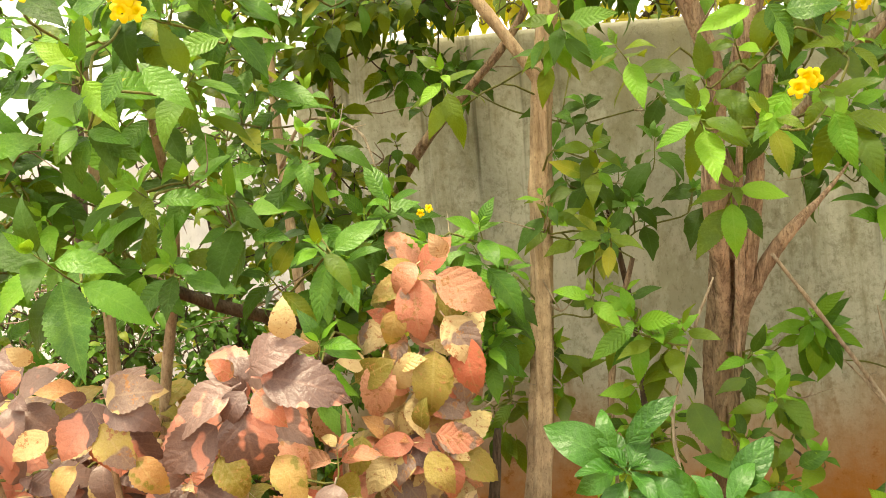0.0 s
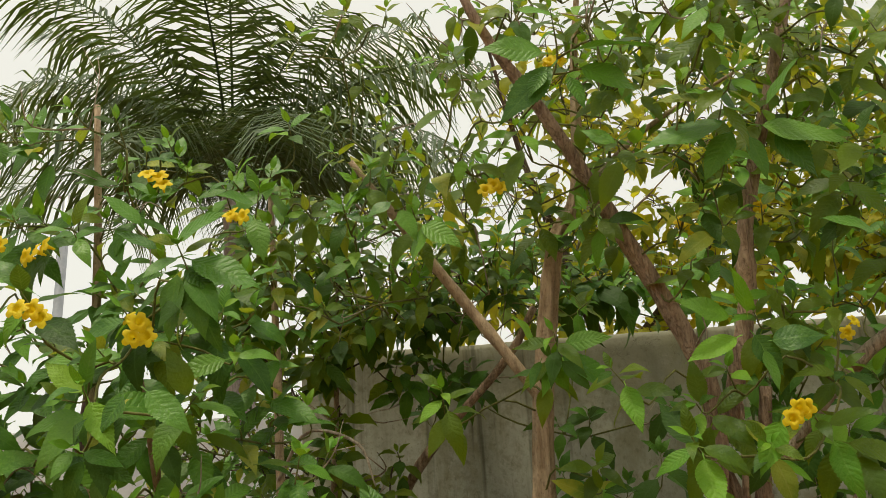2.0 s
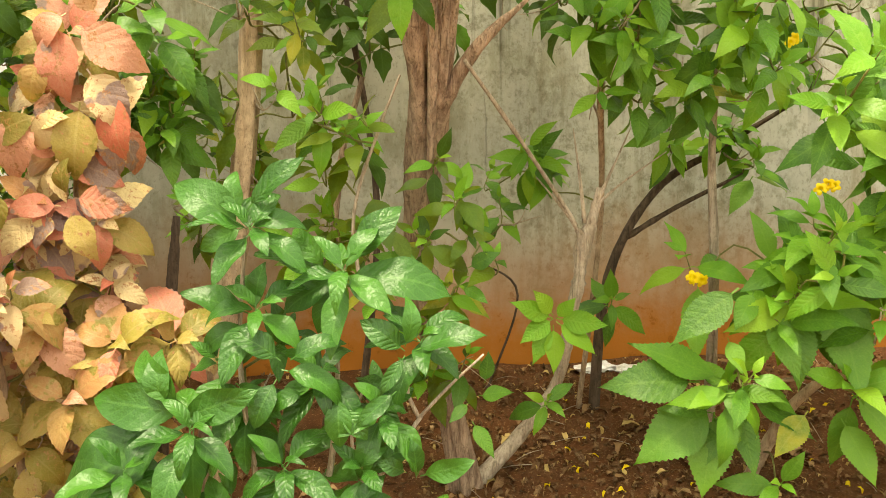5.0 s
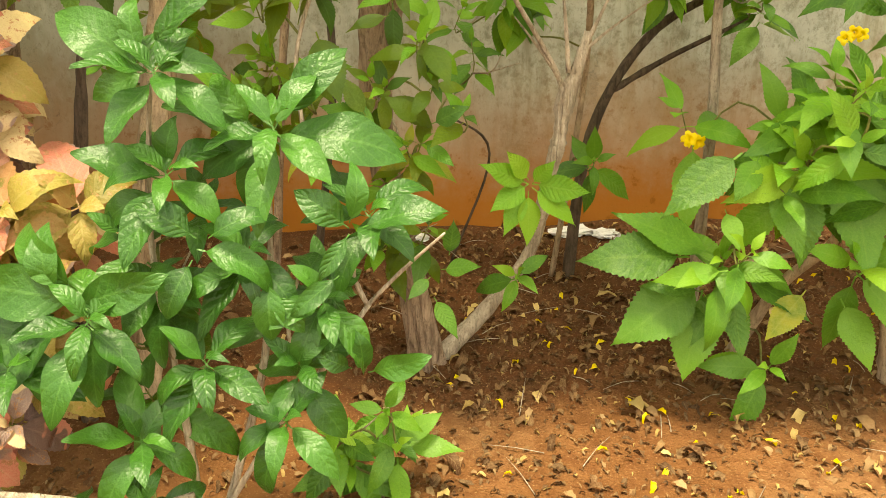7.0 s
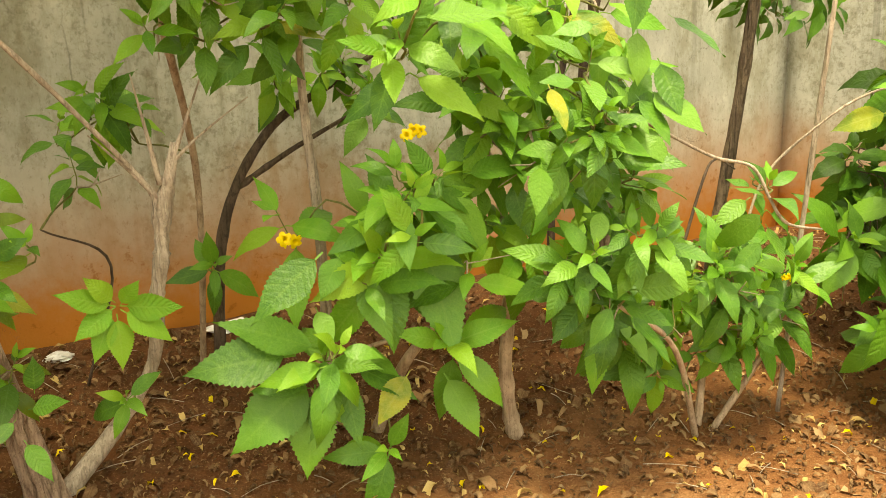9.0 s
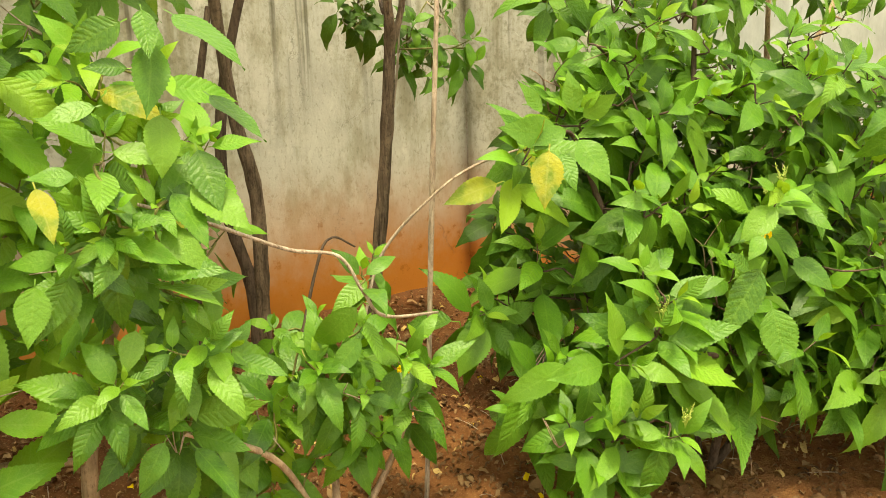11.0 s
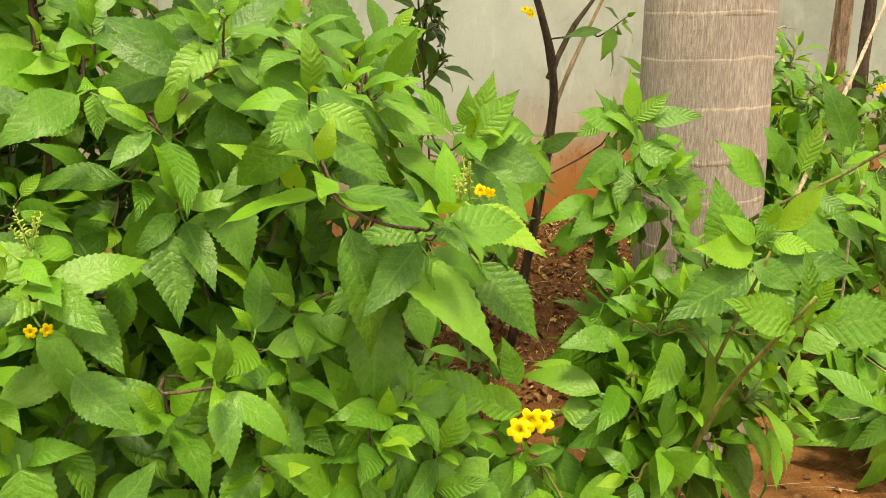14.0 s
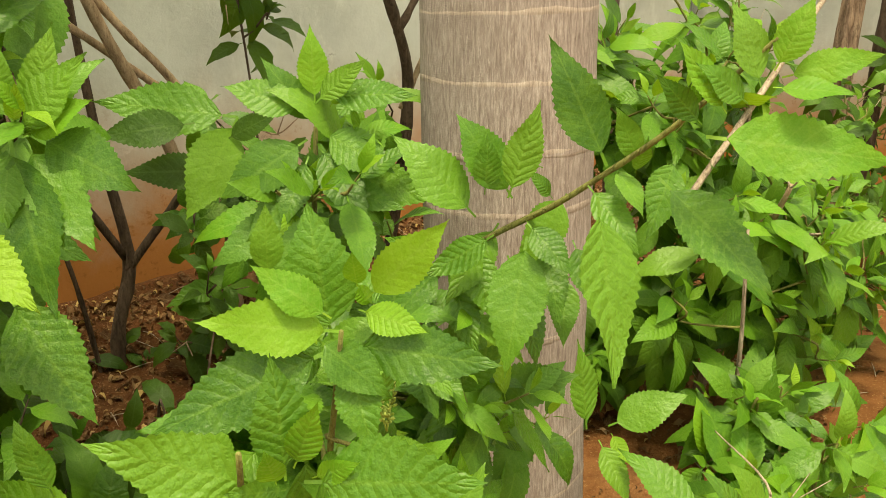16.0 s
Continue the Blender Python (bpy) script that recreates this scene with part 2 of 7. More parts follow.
def soil_material():
    m, n, l, b = material("red_soil", 0.95, 0.1)
    pos = n.new("ShaderNodeNewGeometry").outputs["Position"]
    big, mid, fine = noise_tex(n, l, pos, 1.6, 4), noise_tex(n, l, pos, 14, 5), noise_tex(n, l, pos, 120, 4)
    col = ramp(n, l, big, [(0.3, (0.17, 0.072, 0.024)), (0.5, (0.235, 0.106, 0.039)), (0.72, (0.31, 0.165, 0.072))])
    sp = n.new("ShaderNodeSeparateXYZ")
    l.new(pos, sp.inputs[0])
    # Raised bed darkened: shade under the shrubs painted in, together with leaf mould.
    bed_shade = step(n, l, math_node(n, l, "ADD", sp.outputs[2], math_node(n, l, "MULTIPLY", big, 0.06)), -0.175, -0.13)
    mould_shade = step(n, l, math_node(n, l, "ADD", mid, math_node(n, l, "MULTIPLY", big, 0.6)), 0.62, 0.90)
    col = mix_colour(n, l, math_node(n, l, "MULTIPLY", bed_shade, math_node(n, l, "MULTIPLY_ADD", mould_shade, 0.35, 0.55)), col, (0.070, 0.030, 0.013))
    col = mix_colour(n, l, math_node(n, l, "MULTIPLY", step(n, l, mid, 0.42, 0.66), 0.7), col, (0.15, 0.058, 0.020))
    col = mix_colour(n, l, math_node(n, l, "MULTIPLY", step(n, l, fine, 0.56, 0.72), 0.6), col, (0.44, 0.26, 0.12))
    l.new(col, b.inputs["Base Color"])
    bump(n, l, b, math_node(n, l, "ADD", math_node(n, l, "MULTIPLY", mid, 1.0), math_node(n, l, "MULTIPLY", fine, 0.5)), 0.9, 0.03)
    return m


def plaster_material(name, body, stain, splash, streaks):
    """Old wall plaster: rain streaks from the top, red earth splashed up from the ground, cracks and patches."""
    m, n, l, b = material(name, 0.9, 0.15)
    pos = n.new("ShaderNodeNewGeometry").outputs["Position"]
    sp = n.new("ShaderNodeSeparateXYZ")
    l.new(pos, sp.inputs[0])
    cloud = noise_tex(n, l, pos, 2.3, 5)
    streak = noise_tex(n, l, pos, 9, 5, 0.6, (1.0, 1.0, 0.10))
    fine = noise_tex(n, l, pos, 70, 5)
    blot = noise_tex(n, l, pos, 11, 6, 0.7)
    col = mix_colour(n, l, step(n, l, cloud, 0.35, 0.68), body, tuple(c * 0.80 for c in body))
    aged = step(n, l, noise_tex(n, l, pos, 0.7, 3), 0.40, 0.56)
    col = mix_colour(n, l, math_node(n, l, "MULTIPLY", math_node(n, l, "MULTIPLY", step(n, l, streak, 0.48, 0.74), math_node(n, l, "MULTIPLY_ADD", aged, 0.6, 0.25)), streaks), col, stain)
    chalk = noise_tex(n, l, pos, 6, 6, 0.7, (1.0, 1.0, 0.45))
    col = mix_colour(n, l, math_node(n, l, "MULTIPLY", step(n, l, chalk, 0.52, 0.70), 0.5), col, tuple(min(c * 1.25, 0.8) for c in body))
    high = step(n, l, math_node(n, l, "ADD", sp.outputs[2], math_node(n, l, "MULTIPLY", blot, 0.7)), 1.85, 2.75)
    col = mix_colour(n, l, math_node(n, l, "MULTIPLY", high, streaks * 0.7), col, tuple(c * 0.75 for c in stain))
    patchy = math_node(n, l, "MULTIPLY", math_node(n, l, "MULTIPLY", step(n, l, blot, 0.56, 0.78), aged), 0.6)
    col = mix_colour(n, l, math_node(n, l, "MULTIPLY", patchy, streaks), col, tuple(c * 0.5 for c in stain))
    grime = noise_tex(n, l, pos, 4.2, 6, 0.72, (1.0, 1.0, 0.55))
    col = mix_colour(n, l, math_node(n, l, "MULTIPLY", step(n, l, grime, 0.46, 0.64), 0.55 * streaks), col, tuple(c * 1.15 for c in stain))
    pock = noise_tex(n, l, pos, 48, 5, 0.75, (1.0, 1.0, 0.6))
    col = mix_colour(n, l, math_node(n, l, "MULTIPLY", step(n, l, pock, 0.53, 0.66), 0.40 * streaks), col, tuple(c * 0.75 for c in stain))
    mott = noise_tex(n, l, pos, 26, 6, 0.7)
    col = mix_colour(n, l, math_node(n, l, "MULTIPLY", math_node(n, l, "MULTIPLY", step(n, l, mott, 0.46, 0.68), aged), 0.6 * streaks), col, tuple(c * 0.8 for c in stain))
    drip = math_node(n, l, "MULTIPLY", step(n, l, noise_tex(n, l, pos, 7, 4, 0.7, (1.0, 1.0, 0.035)), 0.57, 0.68), step(n, l, math_node(n, l, "ADD", sp.outputs[2], math_node(n, l, "MULTIPLY", cloud, 0.8)), 1.15, 2.1))
    col = mix_colour(n, l, math_node(n, l, "MULTIPLY", drip, 0.75 * streaks), col, tuple(c * 0.35 for c in stain))
    soak = math_node(n, l, "SUBTRACT", sp.outputs[2], math_node(n, l, "MULTIPLY", math_node(n, l, "ADD", cloud, math_node(n, l, "MULTIPLY", streak, 0.6)), 0.45))
    low = math_node(n, l, "SUBTRACT", 1.0, step(n, l, soak, -0.14, 0.52))
    col = mix_colour(n, l, math_node(n, l, "MULTIPLY", low, 0.85), col, tuple(0.22 * a + 0.78 * c for a, c in zip(body, splash)))
    wet = math_node(n, l, "SUBTRACT", 1.0, step(n, l, math_node(n, l, "SUBTRACT", sp.outputs[2], math_node(n, l, "MULTIPLY", math_node(n, l, "ADD", blot, cloud), 0.40)), -0.30, 0.04))
    col = mix_colour(n, l, math_node(n, l, "MULTIPLY", wet, 0.95), col, splash)
    flake = math_node(n, l, "MULTIPLY", step(n, l, blot, 0.58, 0.64), low)
    col = mix_colour(n, l, math_node(n, l, "MULTIPLY", flake, 0.5), col, tuple(c * 0.55 for c in splash))
    crack = n.new("ShaderNodeTexVoronoi")
    crack.feature = "DISTANCE_TO_EDGE"
    crack.inputs["Scale"].default_value = 1.3
    warp = n.new("ShaderNodeVectorMath")
    warp.operation = "MULTIPLY_ADD"
    l.new(blot, warp.inputs[0])
    warp.inputs[1].default_value = (0.35, 0.35, 0.35)
    l.new(pos, warp.inputs[2])
    l.new(warp.outputs[0], crack.inputs["Vector"])
    hair = math_node(n, l, "MULTIPLY", math_node(n, l, "SUBTRACT", 1.0, step(n, l, crack.outputs[0], 0.0, 0.006)), step(n, l, cloud, 0.5, 0.6))
    col = mix_colour(n, l, math_node(n, l, "MULTIPLY", hair, 0.35), col, (0.10, 0.09, 0.07))
    l.new(col, b.inputs["Base Color"])
    h = math_node(n, l, "SUBTRACT", math_node(n, l, "ADD", math_node(n, l, "MULTIPLY", fine, 0.3), cloud), hair)
    bump(n, l, b, h, 0.5, 0.012)
    return m


SOIL = soil_material()
PLASTER = plaster_material("weathered_plaster", (0.525, 0.525, 0.445), (0.21, 0.195, 0.115), (0.45, 0.165, 0.022), 1.0)
WHITEWASH = plaster_material("whitewashed_plaster", (0.50, 0.54, 0.50), (0.36, 0.38, 0.32), (0.42, 0.175, 0.045), 0.25)
PAINTED = plaster_material("pale_painted_wall", (0.74, 0.74, 0.72), (0.6, 0.6, 0.58), (0.5, 0.4, 0.3), 0.15)
STEEL, _n, _l, _b = material("galvanised_steel", 0.45, 0.5)
_b.inputs["Metallic"].default_value = 0.8
_l.new(ramp(_n, _l, noise_tex(_n, _l, _n.new("ShaderNodeNewGeometry").outputs["Position"], 8), [(0.3, (0.35, 0.37, 0.39)), (0.7, (0.5, 0.52, 0.54))]), _b.inputs["Base Color"])
PAPER, _n, _l, _b = material("white_scrap", 0.6, 0.3)
_l.new(ramp(_n, _l, noise_tex(_n, _l, _n.new("ShaderNodeNewGeometry").outputs["Position"], 30), [(0.35, (0.62, 0.60, 0.55)), (0.6, (0.82, 0.82, 0.80))]), _b.inputs["Base Color"])


def palm_bark_material(name, low, mid, high):
    m, n, l, b = material(name, 0.85, 0.2)
    pos = n.new("ShaderNodeNewGeometry").outputs["Position"]
    fibre = noise_tex(n, l, pos, 190, 5, 0.75, (1.0, 1.0, 0.12))
    blot = noise_tex(n, l, pos, 5, 4)
    col = ramp(n, l, fibre, [(0.32, low), (0.5, mid), (0.68, high)])
    col = mix_colour(n, l, math_node(n, l, "MULTIPLY", step(n, l, blot, 0.40, 0.7), 0.45), col, tuple(0.5 * (a + c) * 0.85 for a, c in zip(low, mid)))
    fleck = noise_tex(n, l, pos, 210, 4, 0.7, (1.0, 1.0, 0.25))
    col = mix_colour(n, l, math_node(n, l, "MULTIPLY", step(n, l, fleck, 0.58, 0.70), 0.6), col, high)
    l.new(col, b.inputs["Base Color"])
    bump(n, l, b, fibre, 0.7, 0.004)
    return m


PALM_BARK = palm_bark_material("fibrous_palm_bark", (0.18, 0.142, 0.122), (0.31, 0.265, 0.235), (0.48, 0.43, 0.385))
PALM_RING = palm_bark_material("palm_ring_scar", (0.20, 0.155, 0.125), (0.345, 0.29, 0.24), (0.50, 0.44, 0.38))


# ---- mesh helpers ----
def link_mesh(name, verts, faces, mats, uvs=None, idx=None, smooth=True):
    me = bpy.data.meshes.new(name)
    me.from_pydata([tuple(v) for v in verts], [], faces)
    for m in mats:
        me.materials.append(m)
    if uvs is not None:
        layer = me.uv_layers.new(name="UVMap")
        corner = np.empty(len(me.loops), dtype=np.int32)
        me.loops.foreach_get("vertex_index", corner)
        layer.data.foreach_set("uv", np.asarray(uvs, dtype=np.float32)[corner].ravel())
    if idx is not None:
        me.polygons.foreach_set("material_index", np.asarray(idx, dtype=np.int32))
    if smooth:
        me.polygons.foreach_set("use_smooth", np.ones(len(me.polygons), dtype=bool))
    me.update()
    return me


def thing(name, base, label, category, group="", kind=""):
    ob = new(name)
    ob.empty_display_size = 0.1
    ob.location = base
    return tagged(ob, label, category, group, kind)


def part(name, mesh, parent, label="", kind=""):
    """Links a mesh, given in world places, under a thing whose Empty stands at its base."""
    ob = new(name, mesh)
    ob.parent = parent
    ob.location = -Vector(parent.matrix_basis.translation)
    return tagged(ob, label, kind=kind)


def spline(points, steps=6):
    """A smooth line through points of (x, y, z, radius)."""
    p = np.array(points, float)
    p = np.vstack([2 * p[0] - p[1], p, 2 * p[-1] - p[-2]])
    out = []
    for i in range(1, len(p) - 2):
        for k in range(steps):
            t = k / steps
            a, b, c, d = p[i - 1:i + 3]
            out.append(0.5 * (2 * b + (c - a) * t + (2 * a - 5 * b + 4 * c - d) * t * t + (3 * b - a - 3 * c + d) * t ** 3))
    out.append(p[-2])
    out = np.array(out)
    out[:, 3] = np.maximum(out[:, 3], 0.0008)
    return out


def tube(points, sides=8, steps=6, knobs=0.06, flutes=0.0, rng=None):
    """Verts and faces of a tapered round limb along a spline."""
    s = spline(points, steps) if steps else np.array(points, float)
    rng = rng or random.Random(len(points))
    verts, faces = [], []
    side = np.array([0.3, 0.9, 0.1])
    phase = rng.uniform(0, 6)
    swell = [1 + (rng.uniform(0.06, 0.22) if rng.random() < 0.16 else rng.uniform(-0.04, 0.04)) if knobs else 1 for _ in s]
    for i, q in enumerate(s):
        d = s[min(i + 1, len(s) - 1)][:3] - s[max(i - 1, 0)][:3]
        d = d / (np.linalg.norm(d) + 1e-9)
        u = side - d * (side @ d)
        u /= np.linalg.norm(u) + 1e-9
        w = np.cross(d, u)
        side = u
        for k in range(sides):
            a = 2 * math.pi * k / sides
            r = q[3] * (swell[i] + rng.uniform(-knobs, knobs) + flutes * math.sin(5 * a + phase + 0.12 * i))
            verts.append(q[:3] + r * (math.cos(a) * u + math.sin(a) * w))
        if i:
            o, c = len(verts) - 2 * sides, len(verts) - sides
            for k in range(sides):
                faces.append((o + k, o + (k + 1) % sides, c + (k + 1) % sides, c + k))
    faces.append(tuple(range(sides))[::-1])
    faces.append(tuple(len(verts) - sides + k for k in range(sides)))
    return verts, faces


def merge(pieces):
    verts, faces = [], []
    for v, f in pieces:
        o = len(verts)
        verts.extend(v)
        faces.extend(tuple(i + o for i in q) for q in f)
    return verts, faces


def blade(length, width, rows=14, teeth=0.07, fold=0.22, droop=0.25, wave=0.0, belly=0.42, tip=1.25, twist=0.0, seed=0, root=0.75):
    """One leaf on its stalk: from the origin along +y, face up. Gives verts, faces, uvs."""
    rng = random.Random(seed)
    verts, faces, uvs = [], [], []
    stalk = 0.12 * length
    ph = rng.uniform(0, 6)
    for i in range(rows + 1):
        v = i / rows
        w = (v ** root) * ((1 - v) ** tip) / ((belly ** root) * ((1 - belly) ** tip)) * 0.5 * width
        w *= (1 + teeth * (1 if i % 2 else -1)) if 0 < i < rows else 1
        w = max(w, 0.0006)
        s = stalk + (v + (0.35 / rows if i % 2 and teeth and i < rows - 1 else 0)) * length
        bend = droop * v * v
        y, z = s * math.cos(bend * 0.8), -s * math.sin(bend * 0.8)
        for k, side in enumerate((-1, 0, 1)):
            ripple = wave * length * math.sin(v * 11 + ph + side) * abs(side)
            a = twist * v
            x = side * w * math.cos(fold)
            zz = abs(side) * w * math.sin(fold) + ripple
            verts.append((x * math.cos(a) - zz * math.sin(a), y, z + zz * math.cos(a) + x * math.sin(a)))
            uvs.append((0.5 + 0.5 * side, v))
        if i:
            o, c = 3 * (i - 1), 3 * i
            faces += [(o, o + 1, c + 1, c), (o + 1, o + 2, c + 2, c + 1)]
    o = len(verts)
    r = max(0.011 * length, 0.0008)
    verts += [(-r, 0, 0), (r, 0, 0), (r, stalk, 0), (-r, stalk, 0)]
    uvs += [(0.5, 0.0)] * 4
    faces.append((o, o + 1, o + 2, o + 3))
    return np.array(verts), faces, np.array(uvs)


def variants(count, length, width, seed, **kw):
    rng = random.Random(seed)
    out = []
    for i in range(count):
        k = dict(kw)
        k["droop"] = kw.get("droop", 0.3) * rng.uniform(0.3, 1.9)
        k["fold"] = kw.get("fold", 0.22) * rng.uniform(0.4, 1.5)
        k["twist"] = rng.uniform(-0.3, 0.3)
        out.append(blade(length * rng.uniform(0.9, 1.1), width * rng.uniform(0.88, 1.14), seed=seed + i, **k))
    return out


SHAPES = {
    "bell": variants(12, 1.0, 0.405, 3, droop=0.28, fold=0.13, wave=0.014, belly=0.38, tip=1.42, root=0.87, rows=32, teeth=0.045),
    "hang": variants(9, 1.0, 0.43, 13, droop=0.10, fold=0.12, wave=0.016, belly=0.36, tip=1.50, root=0.85, rows=36, teeth=0.05),
    "round": variants(6, 1.0, 0.54, 23, droop=0.55, wave=0.022, belly=0.40, tip=1.1, root=0.78, teeth=0.035, rows=22, fold=0.16),
    "gloss": variants(9, 1.0, 0.44, 41, droop=0.55, wave=0.035, belly=0.47, tip=1.0, root=0.88, teeth=0.0, fold=0.30, rows=18),
    "small": variants(4, 1.0, 0.5, 61, droop=0.4, rows=4, teeth=0.0),
    "plain": variants(5, 1.0, 0.45, 81, droop=0.5, rows=8, teeth=0.05),
    "crisp": variants(5, 1.0, 0.45, 91, droop=1.3, rows=6, teeth=0.1, fold=0.7, wave=0.05),
}
LEAF_MESH = {}


def leaf_mesh(shape, k, mat):
    key = (shape, k, mat.name)
    if key not in LEAF_MESH:
        v, f, uv = SHAPES[shape][k]
        LEAF_MESH[key] = link_mesh("leaf", v, f, [mat], uv)
    return LEAF_MESH[key]


def joined(name, leaves, parent=None):
    """One mesh of many leaves; each is (shape, variant, material, matrix)."""
    mats, slot = [], {}
    vs, fs, us, ids = [], [], [], []
    off = 0
    for shape, k, mat, m in leaves:
        v, f, uv = SHAPES[shape][k]
        a = np.array(m)
        vs.append(v @ a[:3, :3].T + a[:3, 3])
        fs.extend([tuple(i + off for i in q) for q in f])
        us.append(uv)
        off += len(v)
        if mat.name not in slot:
            slot[mat.name] = len(mats)
            mats.append(mat)
        ids.extend([slot[mat.name]] * len(f))
    return link_mesh(name, np.vstack(vs), fs, mats, np.vstack(us), ids)


def frame_of(place, along, up, size):
    y = Vector(along).normalized()
    z = Vector(up) - y * Vector(up).dot(y)
    if z.length < 1e-4:
        z = Vector((1, 0, 0)) - y * y.x
    z.normalize()
    x = y.cross(z)
    m = Matrix((x, y, z)).transposed().to_4x4()
    return Matrix.Translation(place) @ m @ Matrix.Diagonal((size, size, size, 1))


def shoot(rng, tip, way, size, pairs, kit, lush=1.0):
    """The leaves of one shoot in crossed pairs, the young ones at its tip. kit: shape, leaf materials with weights, young material, its share."""
    shape, mats, young, fresh = kit
    leaves = []
    way = Vector(way).normalized()
    ref = Vector((rng.uniform(-1, 1), rng.uniform(-1, 1), rng.uniform(-1, 1)))
    u = (ref - way * ref.dot(way)).normalized()
    w = way.cross(u)
    turn = rng.uniform(0, 6.3)
    s = 0.0
    for k in range(pairs):
        g = min(1.0, 0.34 + 0.24 * k) * rng.uniform(0.85, 1.12)
        open_ = radians(min(100, 24 + 24 * k) + rng.uniform(-12, 12))
        place = Vector(tip) - way * s
        for half in (0, math.pi):
            if rng.random() > lush:
                continue
            a = turn + half + rng.uniform(-0.25, 0.25)
            out = u * math.cos(a) + w * math.sin(a)
            along = way * math.cos(open_) + out * math.sin(open_) + Vector((0, -0.04 * k, -0.06 - rng.uniform(0.05, 0.20) * k)) + Vector([rng.gauss(0, 0.12) for _ in range(3)])
            up = way * 0.5 + Vector((0, -0.8, 0.65)) + Vector([rng.gauss(0, 0.22) for _ in range(3)])
            mat = young if (k == 0 and fresh > 0) or (k < 3 and rng.random() < fresh) else rng.choices([q[0] for q in mats], [q[1] for q in mats])[0]
            leaves.append((shape, rng.randrange(len(SHAPES[shape])), mat, frame_of(place, along, up, size * g * rng.uniform(0.85, 1.15))))
        turn += math.pi / 2 + rng.uniform(-0.2, 0.2)
        s += size * (0.10 + 0.06 * k) * rng.uniform(0.8, 1.2)
    return leaves, s


GREEN_KIT = ("bell", [(LEAF, 1.0)], YOUNG, 0.18)
# Large share of pale young leaves brightens shrubs by colour, as if better lit.
LIT_FRESH_KIT = ("bell", [(LEAF, 0.66), (YOUNG, 0.33), (YELLOWING, 0.01)], YOUNG, 0.35)
OLIVE_GREEN = ("plain", [(CANOPY, 0.62), (YELLOWING, 0.14), (DEEP, 0.24)], CANOPY, 0.2)
LIME_KIT = ("bell", [(YOUNG, 0.55), (LEAF, 0.45)], YOUNG, 0.75)
# Yellowing and young shares imitate sunlit leaves, the dark share shaded ones.
UPPER_KIT = ("bell", [(CANOPY, 0.66), (DEEP, 0.16), (YELLOWING, 0.09), (YOUNG, 0.09)], YOUNG, 0.25)
# Leaves with backlight in their colour, for the tree beyond the wall.
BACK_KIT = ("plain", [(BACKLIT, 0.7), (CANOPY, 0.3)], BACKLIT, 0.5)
TURNING_KIT = ("bell", [(YELLOWING, 0.45), (YOUNG, 0.55)], YOUNG, 0.7)
# These two kits mix in dark leaf copies, which deepen shade by colour.
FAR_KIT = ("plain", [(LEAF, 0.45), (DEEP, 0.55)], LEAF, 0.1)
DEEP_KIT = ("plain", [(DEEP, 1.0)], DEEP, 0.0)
GLOSS_KIT = ("gloss", [(GLOSSY, 1.0)], GLOSSY, 0.0)
COPPER_KIT = ("round", [(COPPER, 0.70), (OLIVE, 0.16), (PLUM, 0.14)], COPPER, 0.6)
PLUM_KIT = ("round", [(PLUM, 0.58), (COPPER, 0.42)], PLUM, 0.5)
OLIVE_KIT = ("round", [(OLIVE, 0.75), (COPPER, 0.25)], OLIVE, 0.3)


def flower_mesh(seed):
    """A cluster of two or three trumpet flowers with five frilled lobes each."""
    rng = random.Random(seed)
    verts, faces, uvs = [], [], []
    for c in range(3 if seed % 3 else 2):
        axis = Vector((rng.uniform(-0.6, 0.6), -0.9, rng.uniform(-0.1, 0.5))).normalized()
        m = frame_of(((c - 1) * 0.034 + rng.uniform(-0.01, 0.01), -0.01, rng.uniform(-0.024, 0.024)), axis, (0, 0, 1), 1.0)
        o = len(verts)
        rings = ((0.0, 0.003), (0.018, 0.006), (0.034, 0.010), (0.041, 0.018), (0.044, 0.030))
        seg = 20
        for i, (y, r) in enumerate(rings):
            for k in range(seg):
                a = 2 * math.pi * k / seg
                lobe = 1 + (0.42 * abs(math.cos(2.5 * a)) ** 0.6 - 0.22) * (i > 2) + rng.uniform(-0.05, 0.05) * (i > 2)
                yy = y - (0.010 * lobe if i == 4 else 0) + rng.uniform(-0.002, 0.002) * (i > 2)
                verts.append(m @ Vector((r * lobe * math.cos(a), yy, r * lobe * math.sin(a))))
                uvs.append((k / seg * 5 % 1, i / 4))
            if i:
                p, q = o + seg * (i - 1), o + seg * i
                faces += [(p + k, p + (k + 1) % seg, q + (k + 1) % seg, q + k) for k in range(seg)]
    return link_mesh("flower", verts, faces, [PETAL], uvs)


FLOWERS = [flower_mesh(i) for i in range(1, 6)]
_v, _f = merge([tube([(0, 0.03, -0.012, 0.0015), (0, 0.012, -0.004, 0.0025), (0, 0.0, 0, 0.006), (0, -0.012, 0.002, 0.0075), (0, -0.016, 0.003, 0.005)], 7, 2, 0.05)])
CALYX = link_mesh("calyx", _v, _f, [BUD], [(0.5, 0.3)] * len(_v))


